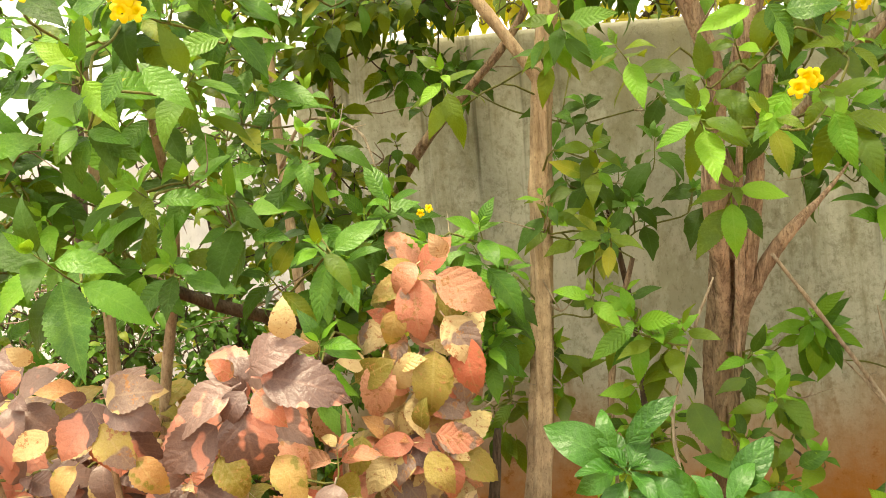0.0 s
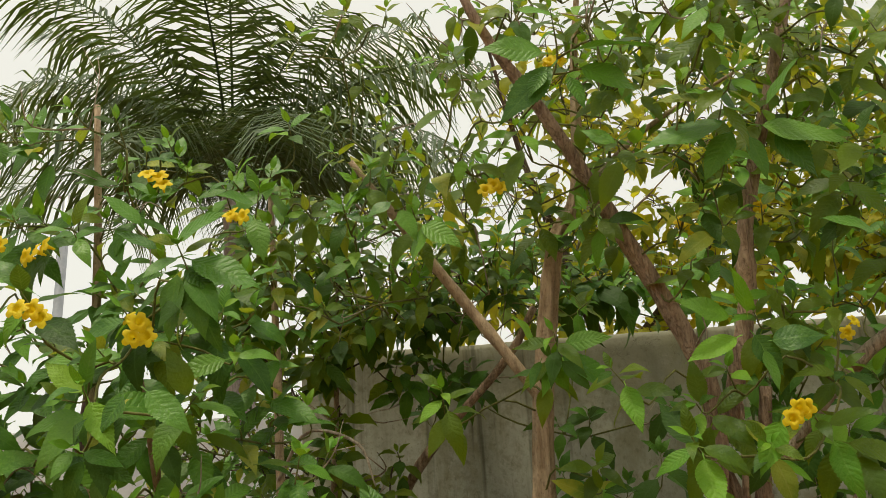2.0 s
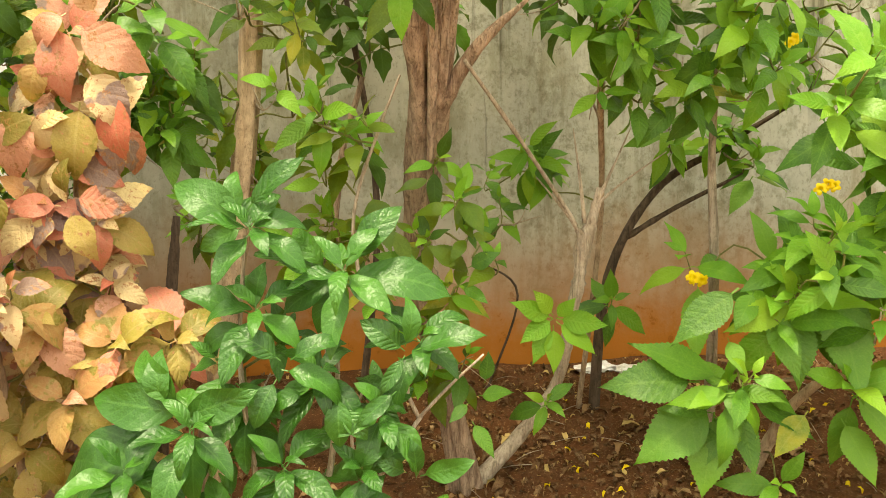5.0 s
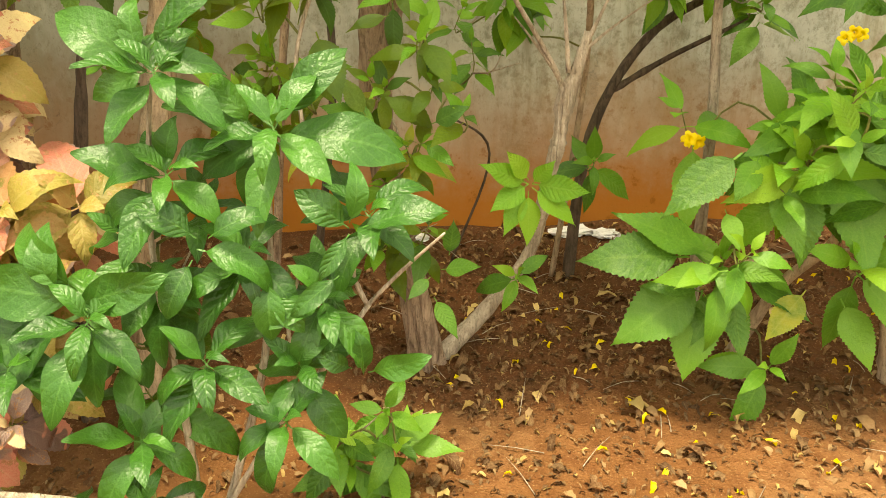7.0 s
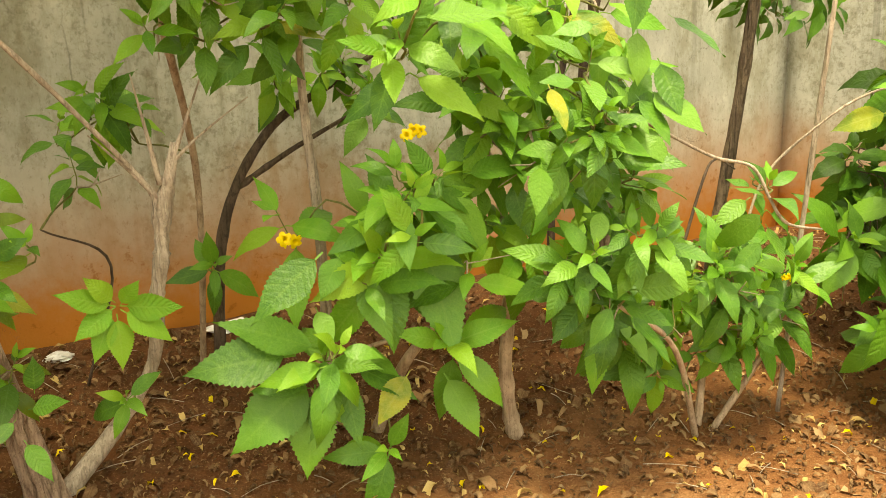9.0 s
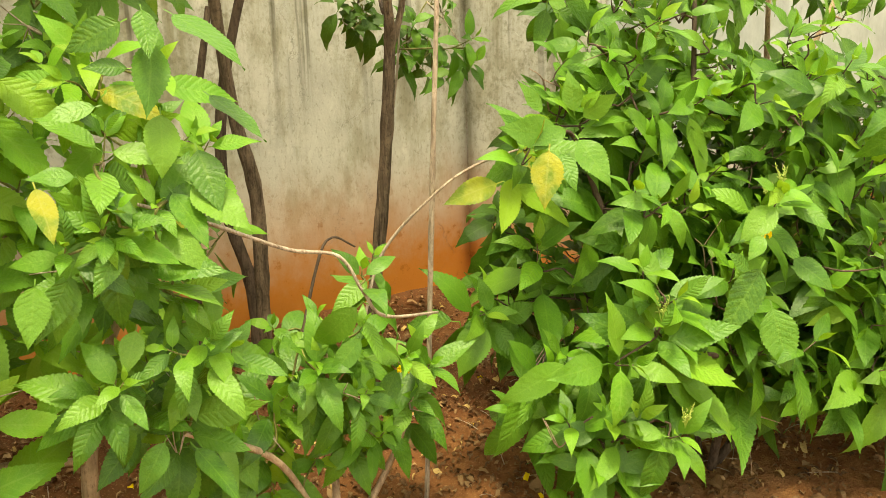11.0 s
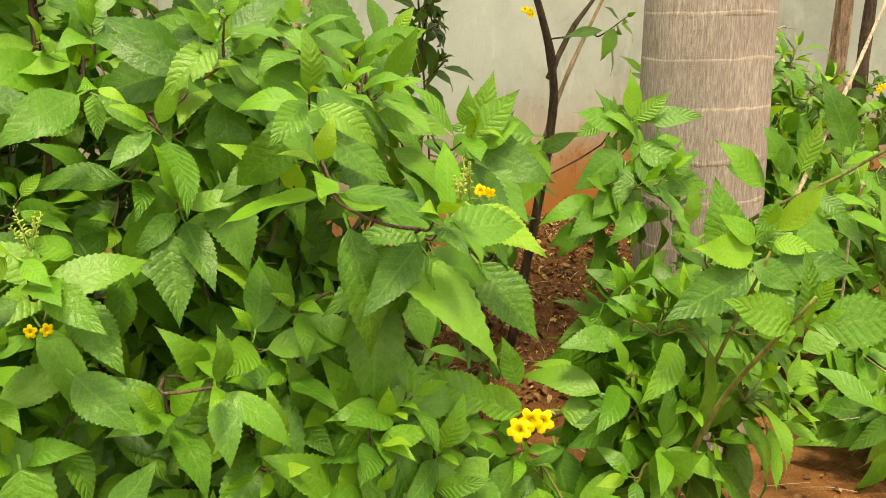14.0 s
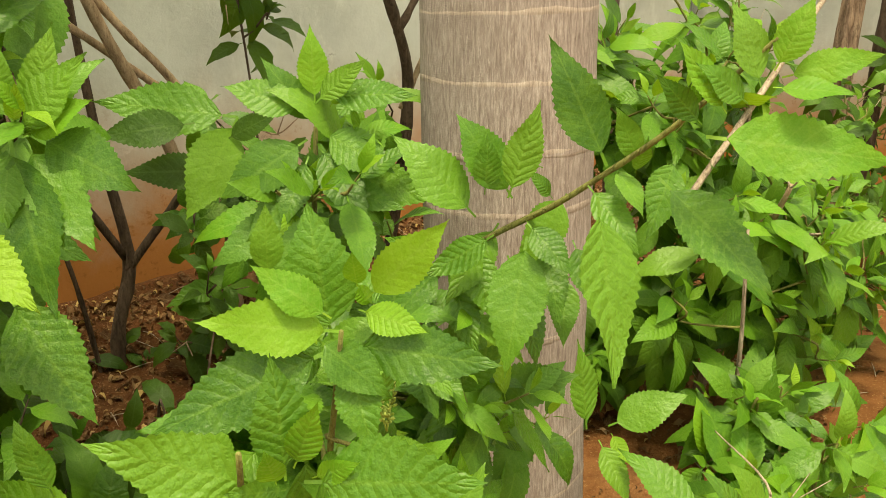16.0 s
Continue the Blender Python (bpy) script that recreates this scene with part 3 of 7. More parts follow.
def bud_mesh(seed):
    """A spray of upright spikes set with small pale buds."""
    rng = random.Random(seed)
    pieces = []
    for _ in range(4):
        lean = Vector((rng.uniform(-0.5, 0.5), rng.uniform(-0.5, 0.3), 1)).normalized()
        ln = rng.uniform(0.05, 0.085)
        pieces.append(tube([(0, 0, 0, 0.0014), (*(lean * ln * 0.5), 0.0012), (*(lean * ln), 0.0006)], 4, 2, 0, 0, rng))
        for k in range(14):
            k = k * 8 / 13
            q = lean * ln * (0.35 + 0.65 * k / 8)
            o = Vector((rng.uniform(-1, 1), rng.uniform(-1, 1), rng.uniform(0, 1))).normalized() * 0.008 * (1.1 - 0.6 * k / 8)
            r = 0.0021 * (1.15 - 0.6 * k / 8)
            pieces.append(tube([(*q, 0.0008), (*(q + o * 0.6), r * 0.8), (*(q + o), r), (*(q + o * 1.35), r * 0.3)], 5, 1, 0, 0, rng))
    v, f = merge(pieces)
    return link_mesh("flower_bud", v, f, [BUD], [(0.5, 0.3)] * len(v))


BUDS = [bud_mesh(i) for i in range(3)]


DENSE = 1.4
OPEN = [(5.02, 0.93, 0.38), (4.95, 0.85, 0.44), (4.88, 0.76, 0.50), (4.78, 0.82, 0.47), (4.62, 0.73, 0.55), (4.79, 0.88, 0.95), (4.74, 0.80, 0.98), (2.10, 2.32, 0.92), (2.02, 2.16, 0.93), (1.92, 2.0, 0.95), (0.85, 1.80, 1.70), (0.0, 1.98, 1.49),  # flowers stand free here
        (5.05, 0.80, 0.78, 0.06), (5.10, 1.0, 0.70, 0.08), (5.19, 1.3, 0.58, 0.11), (5.26, 1.55, 0.48, 0.12), (5.33, 1.8, 0.38, 0.14), (5.42, 2.1, 0.28, 0.15), (5.5, 2.4, 0.15, 0.15),
        (5.37, 1.3, 0.45, 0.08), (5.47, 1.55, 0.33, 0.09), (5.57, 1.8, 0.22, 0.11), (5.68, 2.1, 0.10, 0.12)]  # the gap of bare earth between two shrubs


def shrub(name, label, base, limbs, clouds, seed, shoots=(), kit=GREEN_KIT, size=0.16, flowers=(), buds=(), bark=BARK, singles=240,
          category="shrub", group="shrubs along the wall", twig_radius=0.0028, bare=0.22):
    """A shrub. limbs: (name, points of x, y, z, radius). clouds: (centre, radii, count) of shoots; shoots: tips set one by one, (x, y, z[, kit])."""
    rng = random.Random(seed)
    home = thing(name, base, label, category, group)
    line = []
    for nm, pts, *mat in limbs:
        fl = 0.28 if pts[0][3] > 0.045 else 0.0
        v, f = tube(pts, 24 if pts[0][3] > 0.045 else 9 if pts[0][3] > 0.014 else 6, 7, 0.05, fl, rng)
        part(nm, link_mesh(nm, v, f, [mat[0] if mat else bark]), home)
        line.append(spline(pts, 5))
    line = np.vstack(line) if line else np.array([[*base, 0.01]])
    tips = []
    for t in shoots:
        tips.append((Vector(t[:3]), t[3] if len(t) > 3 else kit, True))
    for (c, r, count, *k) in clouds:
        for _ in range(round(count * DENSE)):
            d = Vector([rng.gauss(0, 1) for _ in range(3)]).normalized() * rng.uniform(0.25, 1.0) ** 0.6
            tips.append((Vector((c[0] + d.x * r[0], c[1] + d.y * r[1], c[2] + d.z * r[2])), k[0] if k else kit, False))
    leaves, twigs = [], []
    nodes = [line[:, :3]]
    near = [float(np.min(np.linalg.norm(line[:, :3] - np.array(q[0]), axis=1))) for q in tips]
    for _, (tip, k, main) in sorted(zip(near, tips), key=lambda q: q[0]):
        have = np.vstack(nodes)
        gap = have - np.array(tip)
        cost = np.linalg.norm(gap, axis=1) + 0.6 * np.maximum(gap[:, 2] + 0.05, 0)
        root = Vector(have[int(np.argmin(cost))])
        span = tip - root
        way = (span.normalized() * 0.5 if span.length > 0.02 else Vector()) + Vector((rng.gauss(-0.1, 0.25), rng.gauss(-0.5, 0.25), rng.uniform(0.25, 0.8)))
        n = rng.choice((4, 5, 5, 6)) if main else rng.choice((3, 4, 4, 5))
        mine, _ = shoot(rng, tip, way, size * rng.uniform(0.85, 1.15), n, k, 0.96)
        leaves += mine
        back = tip - way.normalized() * min(0.16, span.length * 0.4)
        sag = root + span * 0.45 + Vector((rng.gauss(0, 0.02), rng.gauss(0, 0.02), rng.gauss(0.0, 0.03)))
        nodes.append(np.array([sag, back]))
        r = twig_radius
        twigs.append(tube([(*root, r * 1.3), (*sag, r * 1.2), (*back, r), (*tip, r * 0.5)], 5, 3, 0.05, 0, rng))
    pale = []
    for (c, r, count, *k) in clouds:
        for _ in range(round(count * bare)):
            d = Vector([rng.gauss(0, 1) for _ in range(3)]).normalized() * rng.uniform(0.5, 1.15)
            tip = Vector((c[0] + d.x * r[0], c[1] + d.y * r[1], c[2] + d.z * r[2]))
            have = np.vstack(nodes)
            gap = np.linalg.norm(have - np.array(tip), axis=1) + 0.3 * np.maximum(have[:, 2] - tip.z, 0)
            root = Vector(have[int(np.argmin(gap + (gap < 0.12) * 9))])
            mid = (root + tip) / 2 + Vector([rng.gauss(0, 0.035) for _ in range(3)])
            fork = mid.lerp(tip, 0.4) + Vector([rng.gauss(0, 0.07) for _ in range(3)])
            w = rng.uniform(0.0018, 0.0034)
            pale.append(tube([(*root, w * 1.5), (*mid, w), (*tip, w * 0.45)], 4, 4, 0.05, 0, rng))
            pale.append(tube([(*mid, w * 0.8), (*((mid + fork) / 2), w * 0.7), (*fork, w * 0.4)], 4, 3, 0.05, 0, rng))
    if pale:
        v, f = merge(pale)
        part("deadwood", link_mesh("deadwood", v, f, [BARK_PALE if bark is not BARK_DARK else BARK_RED]), home, kind="stuff")
    if twigs:
        v, f = merge(twigs)
        part("twigwork", link_mesh("twigwork", v, f, [TWIG if bark is not BARK_DARK else BARK_DARK]), home, kind="stuff")
    leaves = [q for q in leaves if all(min((q[3] @ Vector((0, h, 0)) - Vector(o[:3])).length for h in (0.3, 0.75, 1.05)) > (o[3] if len(o) > 3 else 0.075) for o in OPEN)]
    leaves.sort(key=lambda q: q[3].translation.y)
    shift = Matrix.Translation(-Vector(base))
    for shape, k, mat, m in leaves[:singles]:
        ob = new("leaf", leaf_mesh(shape, k, mat))
        ob.parent, ob.matrix_basis = home, shift @ m
    if len(leaves) > singles:
        part("foliage", joined("foliage", leaves[singles:]), home, kind="stuff")
    for i, p in enumerate(flowers):
        ob = new("flower", FLOWERS[i % len(FLOWERS)])
        ob.parent = home
        ob.matrix_basis = shift @ pose(*p[:3], rng.uniform(-12, 15), rng.uniform(-40, 40), rng.uniform(-60, -25) if p[0] > 3.2 else rng.uniform(-25, 25)) @ Matrix.Scale(rng.uniform(0.52, 0.76) * (p[3] if len(p) > 3 else 1), 4)
        tagged(ob, "yellow trumpet flowers")
        cup = new("calyx", CALYX)
        cup.parent = ob
        tagged(cup, "pale green calyx")
    for i, p in enumerate(buds):
        ob = new("flower_bud", BUDS[i % 3])
        ob.parent, ob.matrix_basis = home, shift @ pose(*p, 0, 0, 70 * i)
        tagged(ob, "spray of pale green buds")
    return home


def sprig(home, leaves, shape="hang"):
    """Single leaves on a shrub's twigs: (foot x, y, z, tip x, y, z, material)."""
    rng = random.Random(len(leaves) + round(leaves[0][0] * 100))
    for x, y, z, u, v, w, mat in leaves:
        along = Vector((u - x, v - y, w - z))
        up = Vector((-0.5 if x > 3.2 else 0.0, -0.75, 0.25 if shape == "round" else 0.5)) + Vector([rng.gauss(0, 0.18) for _ in range(3)])
        ob = new("leaf", leaf_mesh(shape, rng.randrange(len(SHAPES[shape])), mat))
        ob.parent, ob.matrix_basis = home, Matrix.Translation(-Vector(home.matrix_basis.translation)) @ frame_of((x, y, z), along, up, along.length / 1.05) @ Matrix.Diagonal((1.12, 1, 1, 1))


def rosette(home, kit, centre, size, count=9, way=(-0.1, -0.85, 0.5), seed=0):
    """A whorl of leaves at a shoot's end, small and upright within, large and spread outside."""
    rng = random.Random(seed * 31 + count)
    shape, mats, young, fresh = kit
    way = Vector(way).normalized()
    u = Vector((1, 0, 0)) - way * way.x
    u.normalize()
    w = way.cross(u)
    for k in range(count):
        a = 2.4 * k + rng.uniform(-0.3, 0.3)
        f = k / max(count - 1, 1)
        open_ = radians(28 + 62 * f ** 0.7 + rng.uniform(-8, 8))
        along = way * math.cos(open_) + (u * math.cos(a) + w * math.sin(a)) * math.sin(open_) + Vector((0, 0, -0.12))
        mat = young if f < 0.35 and rng.random() < fresh else rng.choices([q[0] for q in mats], [q[1] for q in mats])[0]
        ob = new("leaf", leaf_mesh(shape, rng.randrange(len(SHAPES[shape])), mat))
        ob.parent = home
        ob.matrix_basis = Matrix.Translation(-Vector(home.matrix_basis.translation)) @ frame_of(Vector(centre) - way * 0.03 * f, along, way + Vector((0, 0, 0.3)), size * (0.42 + 0.62 * f ** 0.6) * rng.uniform(0.88, 1.1))


# ---- ground ----
def wall_line(x):
    t = min(max((x - 5.13) / 0.35, 0), 1)
    return 3.83 - 0.85 * t * t * (3 - 2 * t)


def ground_z(x, y):
    d = wall_line(x) - y
    t = min(max(d / 1.7, 0), 1)
    z = -0.21 * (t * t * (3 - 2 * t))
    if -4 < x < 14 and -2 < y < 6:
        z += 0.020 * noise.noise((x * 2.1, y * 2.1, 0)) + 0.010 * noise.noise((x * 8, y * 8, 3)) + 0.004 * noise.noise((x * 27, y * 27, 5))
    return z


def ground():
    xs = [-600, -120, -40, -15, -8, -5] + list(np.arange(-4, 0, 0.1)) + list(np.arange(0, 7, 0.045)) + list(np.arange(7, 12, 0.12)) + [13, 16, 22, 40, 120, 600]
    ys = [-600, -120, -40, -12, -5, -2.5] + list(np.arange(-1.5, 0.6, 0.12)) + list(np.arange(0.6, 4.0, 0.045)) + list(np.arange(4.0, 6, 0.25)) + [7, 9, 14, 30, 120, 600]
    verts = [(x, y, ground_z(x, y)) for y in ys for x in xs]
    w = len(xs)
    faces = [(j * w + i, j * w + i + 1, (j + 1) * w + i + 1, (j + 1) * w + i) for j in range(len(ys) - 1) for i in range(w - 1)]
    return tagged(new("ground", link_mesh("ground", verts, faces, [SOIL])), "bare red-brown earth with a raised bed along the wall", "ground", kind="structure")


ground()


# ---- walls ----
def wall(name, x0, y0, x1, y1, top, mat, label, thick=0.2):
    """A plastered garden wall with slightly uneven faces and a rounded top edge."""
    n = max(int(math.hypot(x1 - x0, y1 - y0) / 0.12), 2)
    dx, dy = (x1 - x0), (y1 - y0)
    nx, ny = -dy / math.hypot(dx, dy), dx / math.hypot(dx, dy)
    prof = [(0, -0.3)] + [(0, z) for z in np.arange(0.0, top - 0.05, 0.12)] + [(0, top - 0.03), (0.012, top - 0.008), (0.03, top), (thick - 0.03, top), (thick - 0.012, top - 0.008), (thick, top - 0.03), (thick, -0.3)]
    verts, faces = [], []
    for i in range(n + 1):
        for d, z in prof:
            x, y = x0 + dx * i / n, y0 + dy * i / n
            e = 0.006 * noise.noise((x * 1.7, z * 1.7, 2)) + 0.003 * noise.noise((x * 6, z * 6, 9))
            h = 0.008 * noise.noise((x * 3, 1, 7)) if z > top - 0.05 else 0
            verts.append((x + nx * (d + e), y + ny * (d + e), z + h))
    w = len(prof)
    for i in range(n):
        for k in range(w - 1):
            faces.append((i * w + k, i * w + k + 1, (i + 1) * w + k + 1, (i + 1) * w + k))
    faces += [tuple(range(w))[::-1], tuple(n * w + k for k in range(w))]
    me = link_mesh(name, verts, faces, [mat])
    return tagged(new(name, me), label, "wall", kind="structure")


wall("wall_north", -0.62, 3.83, 5.20, 3.83, 2.36, PLASTER, "weathered grey plaster garden wall with rain streaks and red earth splashed on its foot")
wall("wall_bend", 5.202, 3.835, 5.42, 2.985, 2.36, PLASTER, "weathered grey plaster garden wall where it turns")
wall("wall_east", 5.422, 2.98, 14.0, 2.98, 2.36, WHITEWASH, "pale whitewashed plaster garden wall with fine cracks")
wall("wall_end", 9.6, 2.96, 9.6, -6.0, 2.36, WHITEWASH, "pale plaster garden wall closing the far end of the bed")
wall("wall_far", -16.0, 6.6, -0.9, 6.6, 2.55, PAINTED, "pale painted boundary wall beyond the hedge")


# ---- shrubs and trees by the wall, first stretch ----
shrub("flowering_tree", "slender tan-barked tree with serrated green leaves in front of the wall", (0.19, 2.60, -0.15),
      [("trunk", [(0.18, 2.58, -0.22, 0.050), (0.20, 2.60, 0.0, 0.040), (0.23, 2.62, 0.35, 0.037), (0.29, 2.68, 0.75, 0.034), (0.34, 2.77, 1.22, 0.032), (0.37, 2.75, 1.68, 0.031), (0.40, 2.73, 1.98, 0.030),
                  (0.48, 2.70, 2.41, 0.026), (0.58, 2.68, 2.62, 0.020), (0.62, 2.62, 3.10, 0.012), (0.7, 2.6, 3.6, 0.005)]),
       ("branch", [(0.385, 2.735, 1.90, 0.020), (0.30, 2.70, 2.03, 0.019), (0.02, 2.68, 2.44, 0.016), (-0.20, 2.60, 2.75, 0.010)]),
       ("branch", [(0.42, 3.05, 2.30, 0.014), (0.29, 3.05, 2.10, 0.016), (-0.10, 3.30, 1.71, 0.018), (-0.28, 3.40, 1.20, 0.022), (-0.30, 3.45, -0.1, 0.026)], BARK_RED),
       ("branch", [(0.55, 2.68, 2.55, 0.012), (0.85, 2.75, 2.85, 0.010), (1.25, 2.8, 3.1, 0.006)])],
      [((0.30, 2.6, 2.95), (0.85, 0.55, 0.60), 38), ((-0.25, 2.75, 2.42), (0.45, 0.40, 0.33), 15), ((0.45, 2.55, 1.45), (0.20, 0.20, 0.35), 5), ((0.24, 2.85, 1.02), (0.20, 0.18, 0.32), 12), ((0.25, 3.1, 2.45), (0.6, 0.3, 0.3), 16)],
      11, shoots=[(0.39, 2.30, 1.95), (0.01, 2.40, 2.49), (0.53, 2.60, 1.60), (0.54, 2.60, 1.39), (0.39, 2.20, 2.0), (0.07, 2.40, 1.90)],
      kit=UPPER_KIT, size=0.122, flowers=[(0.26, 2.30, 2.47), (0.47, 2.2, 2.83)], category="tree", bare=0.4)

fluted = shrub("flowering_tree", "old tree with fluted peeling brown trunk forking into several stems", (1.03, 2.76, -0.16),
      [("trunk", [(1.04, 2.78, -0.24, 0.080), (1.03, 2.76, -0.10, 0.050), (0.97, 2.75, 0.22, 0.036), (0.885, 2.75, 0.62, 0.038), (0.89, 2.71, 0.90, 0.050), (0.908, 2.62, 1.20, 0.058), (0.895, 2.51, 1.42, 0.044), (0.87, 2.47, 1.62, 0.012)], BARK_RED),
       ("stem", [(0.885, 2.68, 0.96, 0.010), (0.868, 2.56, 1.22, 0.028), (0.83, 2.47, 1.50, 0.032), (0.85, 2.45, 1.88, 0.034), (0.65, 2.40, 2.35, 0.029), (0.45, 2.30, 2.71, 0.023), (0.27, 2.20, 2.98, 0.017), (0.10, 2.15, 3.4, 0.006)], BARK_RED),
       ("stem", [(0.90, 2.48, 1.75, 0.028), (1.00, 2.42, 2.10, 0.027), (1.05, 2.40, 2.40, 0.025), (1.28, 2.30, 3.10, 0.016), (1.40, 2.25, 3.6, 0.006)], BARK_RED),
       ("stem", [(0.905, 2.67, 0.98, 0.010), (0.93, 2.55, 1.22, 0.026), (0.935, 2.50, 1.42, 0.026), (0.97, 2.48, 1.58, 0.022), (1.02, 2.46, 1.85, 0.018)], BARK_RED),
       ("branch", [(0.90, 2.67, 0.98, 0.010), (0.94, 2.58, 1.16, 0.025), (1.02, 2.53, 1.31, 0.023), (1.10, 2.51, 1.40, 0.017), (1.16, 2.52, 1.45, 0.010), (1.24, 2.55, 1.52, 0.005), (1.34, 2.6, 1.62, 0.002)], BARK_RED),
       ("stem", [(1.005, 2.745, -0.16, 0.024), (0.955, 2.74, 0.25, 0.013), (0.868, 2.725, 0.62, 0.016), (0.868, 2.67, 0.95, 0.018), (0.872, 2.575, 1.2, 0.022), (0.82, 2.47, 1.5, 0.018)], BARK_RED),
       ("stem", [(1.045, 2.745, -0.18, 0.024), (0.980, 2.74, 0.2, 0.013), (0.90, 2.73, 0.6, 0.015), (0.918, 2.67, 0.95, 0.018), (0.945, 2.575, 1.2, 0.021), (0.975, 2.47, 1.55, 0.014)], BARK_RED),
       ("stem", [(0.90, 2.64, 0.75, 0.006), (0.905, 2.575, 1.05, 0.014), (0.905, 2.51, 1.25, 0.016), (0.90, 2.43, 1.55, 0.012), (0.93, 2.42, 1.8, 0.006)], BARK_RED),
       ("branch", [(1.00, 2.44, 1.62, 0.016), (1.27, 2.30, 1.91, 0.020), (1.59, 2.00, 2.10, 0.018), (1.85, 1.85, 2.25, 0.012), (2.2, 1.8, 2.45, 0.006)], BARK_PALE),
       ("stem", [(1.06, 2.78, -0.16, 0.034), (1.24, 2.80, 0.02, 0.025), (1.37, 2.80, 0.20, 0.020), (1.40, 2.77, 0.36, 0.024), (1.41, 2.76, 0.45, 0.021), (1.43, 2.75, 0.55, 0.024), (1.44, 2.75, 0.62, 0.021), (1.45, 2.75, 0.70, 0.030), (1.48, 2.74, 0.80, 0.019), (1.50, 2.74, 0.90, 0.009)], BARK_PALE),
       ("cane", [(1.44, 2.74, 0.70, 0.012), (1.40, 2.73, 0.80, 0.008), (1.20, 2.62, 1.06, 0.007), (1.00, 2.50, 1.30, 0.006)], BARK_PALE),
       ("twig", [(1.48, 2.74, 0.82, 0.009), (1.54, 2.73, 0.96, 0.005), (1.60, 2.72, 1.10, 0.002)], BARK_PALE),
       ("twig", [(1.45, 2.74, 0.78, 0.009), (1.43, 2.73, 0.92, 0.006), (1.40, 2.72, 1.10, 0.002)], BARK_PALE),
       ("twig", [(1.49, 2.74, 0.84, 0.007), (1.58, 2.72, 0.92, 0.004), (1.72, 2.7, 1.02, 0.002)], BARK_PALE),
       ("twig", [(1.44, 2.74, 0.74, 0.008), (1.36, 2.72, 0.84, 0.005), (1.27, 2.7, 0.94, 0.002)], BARK_PALE),
       ("twig", [(0.68, 2.45, 0.60, 0.006), (0.66, 2.45, 0.85, 0.0055), (0.74, 2.45, 1.10, 0.005), (0.80, 2.42, 1.25, 0.003)], BARK_PALE)],
      [((0.85, 2.3, 2.80), (0.85, 0.5, 0.65), 54), ((1.55, 2.2, 2.55), (0.65, 0.5, 0.55), 44), ((1.7, 2.7, 3.25), (0.75, 0.4, 0.45), 34), ((0.9, 2.6, 3.4), (0.7, 0.4, 0.35), 20), ((0.95, 2.15, 1.85), (0.35, 0.25, 0.25), 7), ((0.62, 2.5, 1.05), (0.16, 0.15, 0.20), 4), ((0.62, 2.62, 0.72), (0.18, 0.14, 0.20), 7),
       ((0.96, 2.5, 0.8), (0.16, 0.12, 0.25), 4), ((0.92, 2.6, 0.40), (0.14, 0.1, 0.2), 3)],
      12, shoots=[(0.65, 1.95, 1.67), (0.81, 1.90, 1.64), (0.53, 2.20, 1.89), (0.90, 2.10, 1.99), (0.69, 2.20, 2.88), (1.12, 2.30, 2.71), (1.05, 2.00, 1.81),
                  (0.92, 2.50, 1.01), (0.99, 2.50, 0.91), (0.55, 2.40, 1.16, LIME_KIT), (0.61, 2.40, 1.11), (0.98, 2.50, 0.62), (1.27, 2.55, 0.22, LIME_KIT), (0.70, 2.05, 1.76), (0.95, 1.98, 1.70), (0.78, 2.1, 1.5)],
      kit=UPPER_KIT, size=0.13, bark=BARK_RED, flowers=[(0.86, 1.88, 1.70), (0.84, 2.40, 2.35), (1.12, 2.08, 1.92), (1.09, 2.40, 2.40)], category="tree")

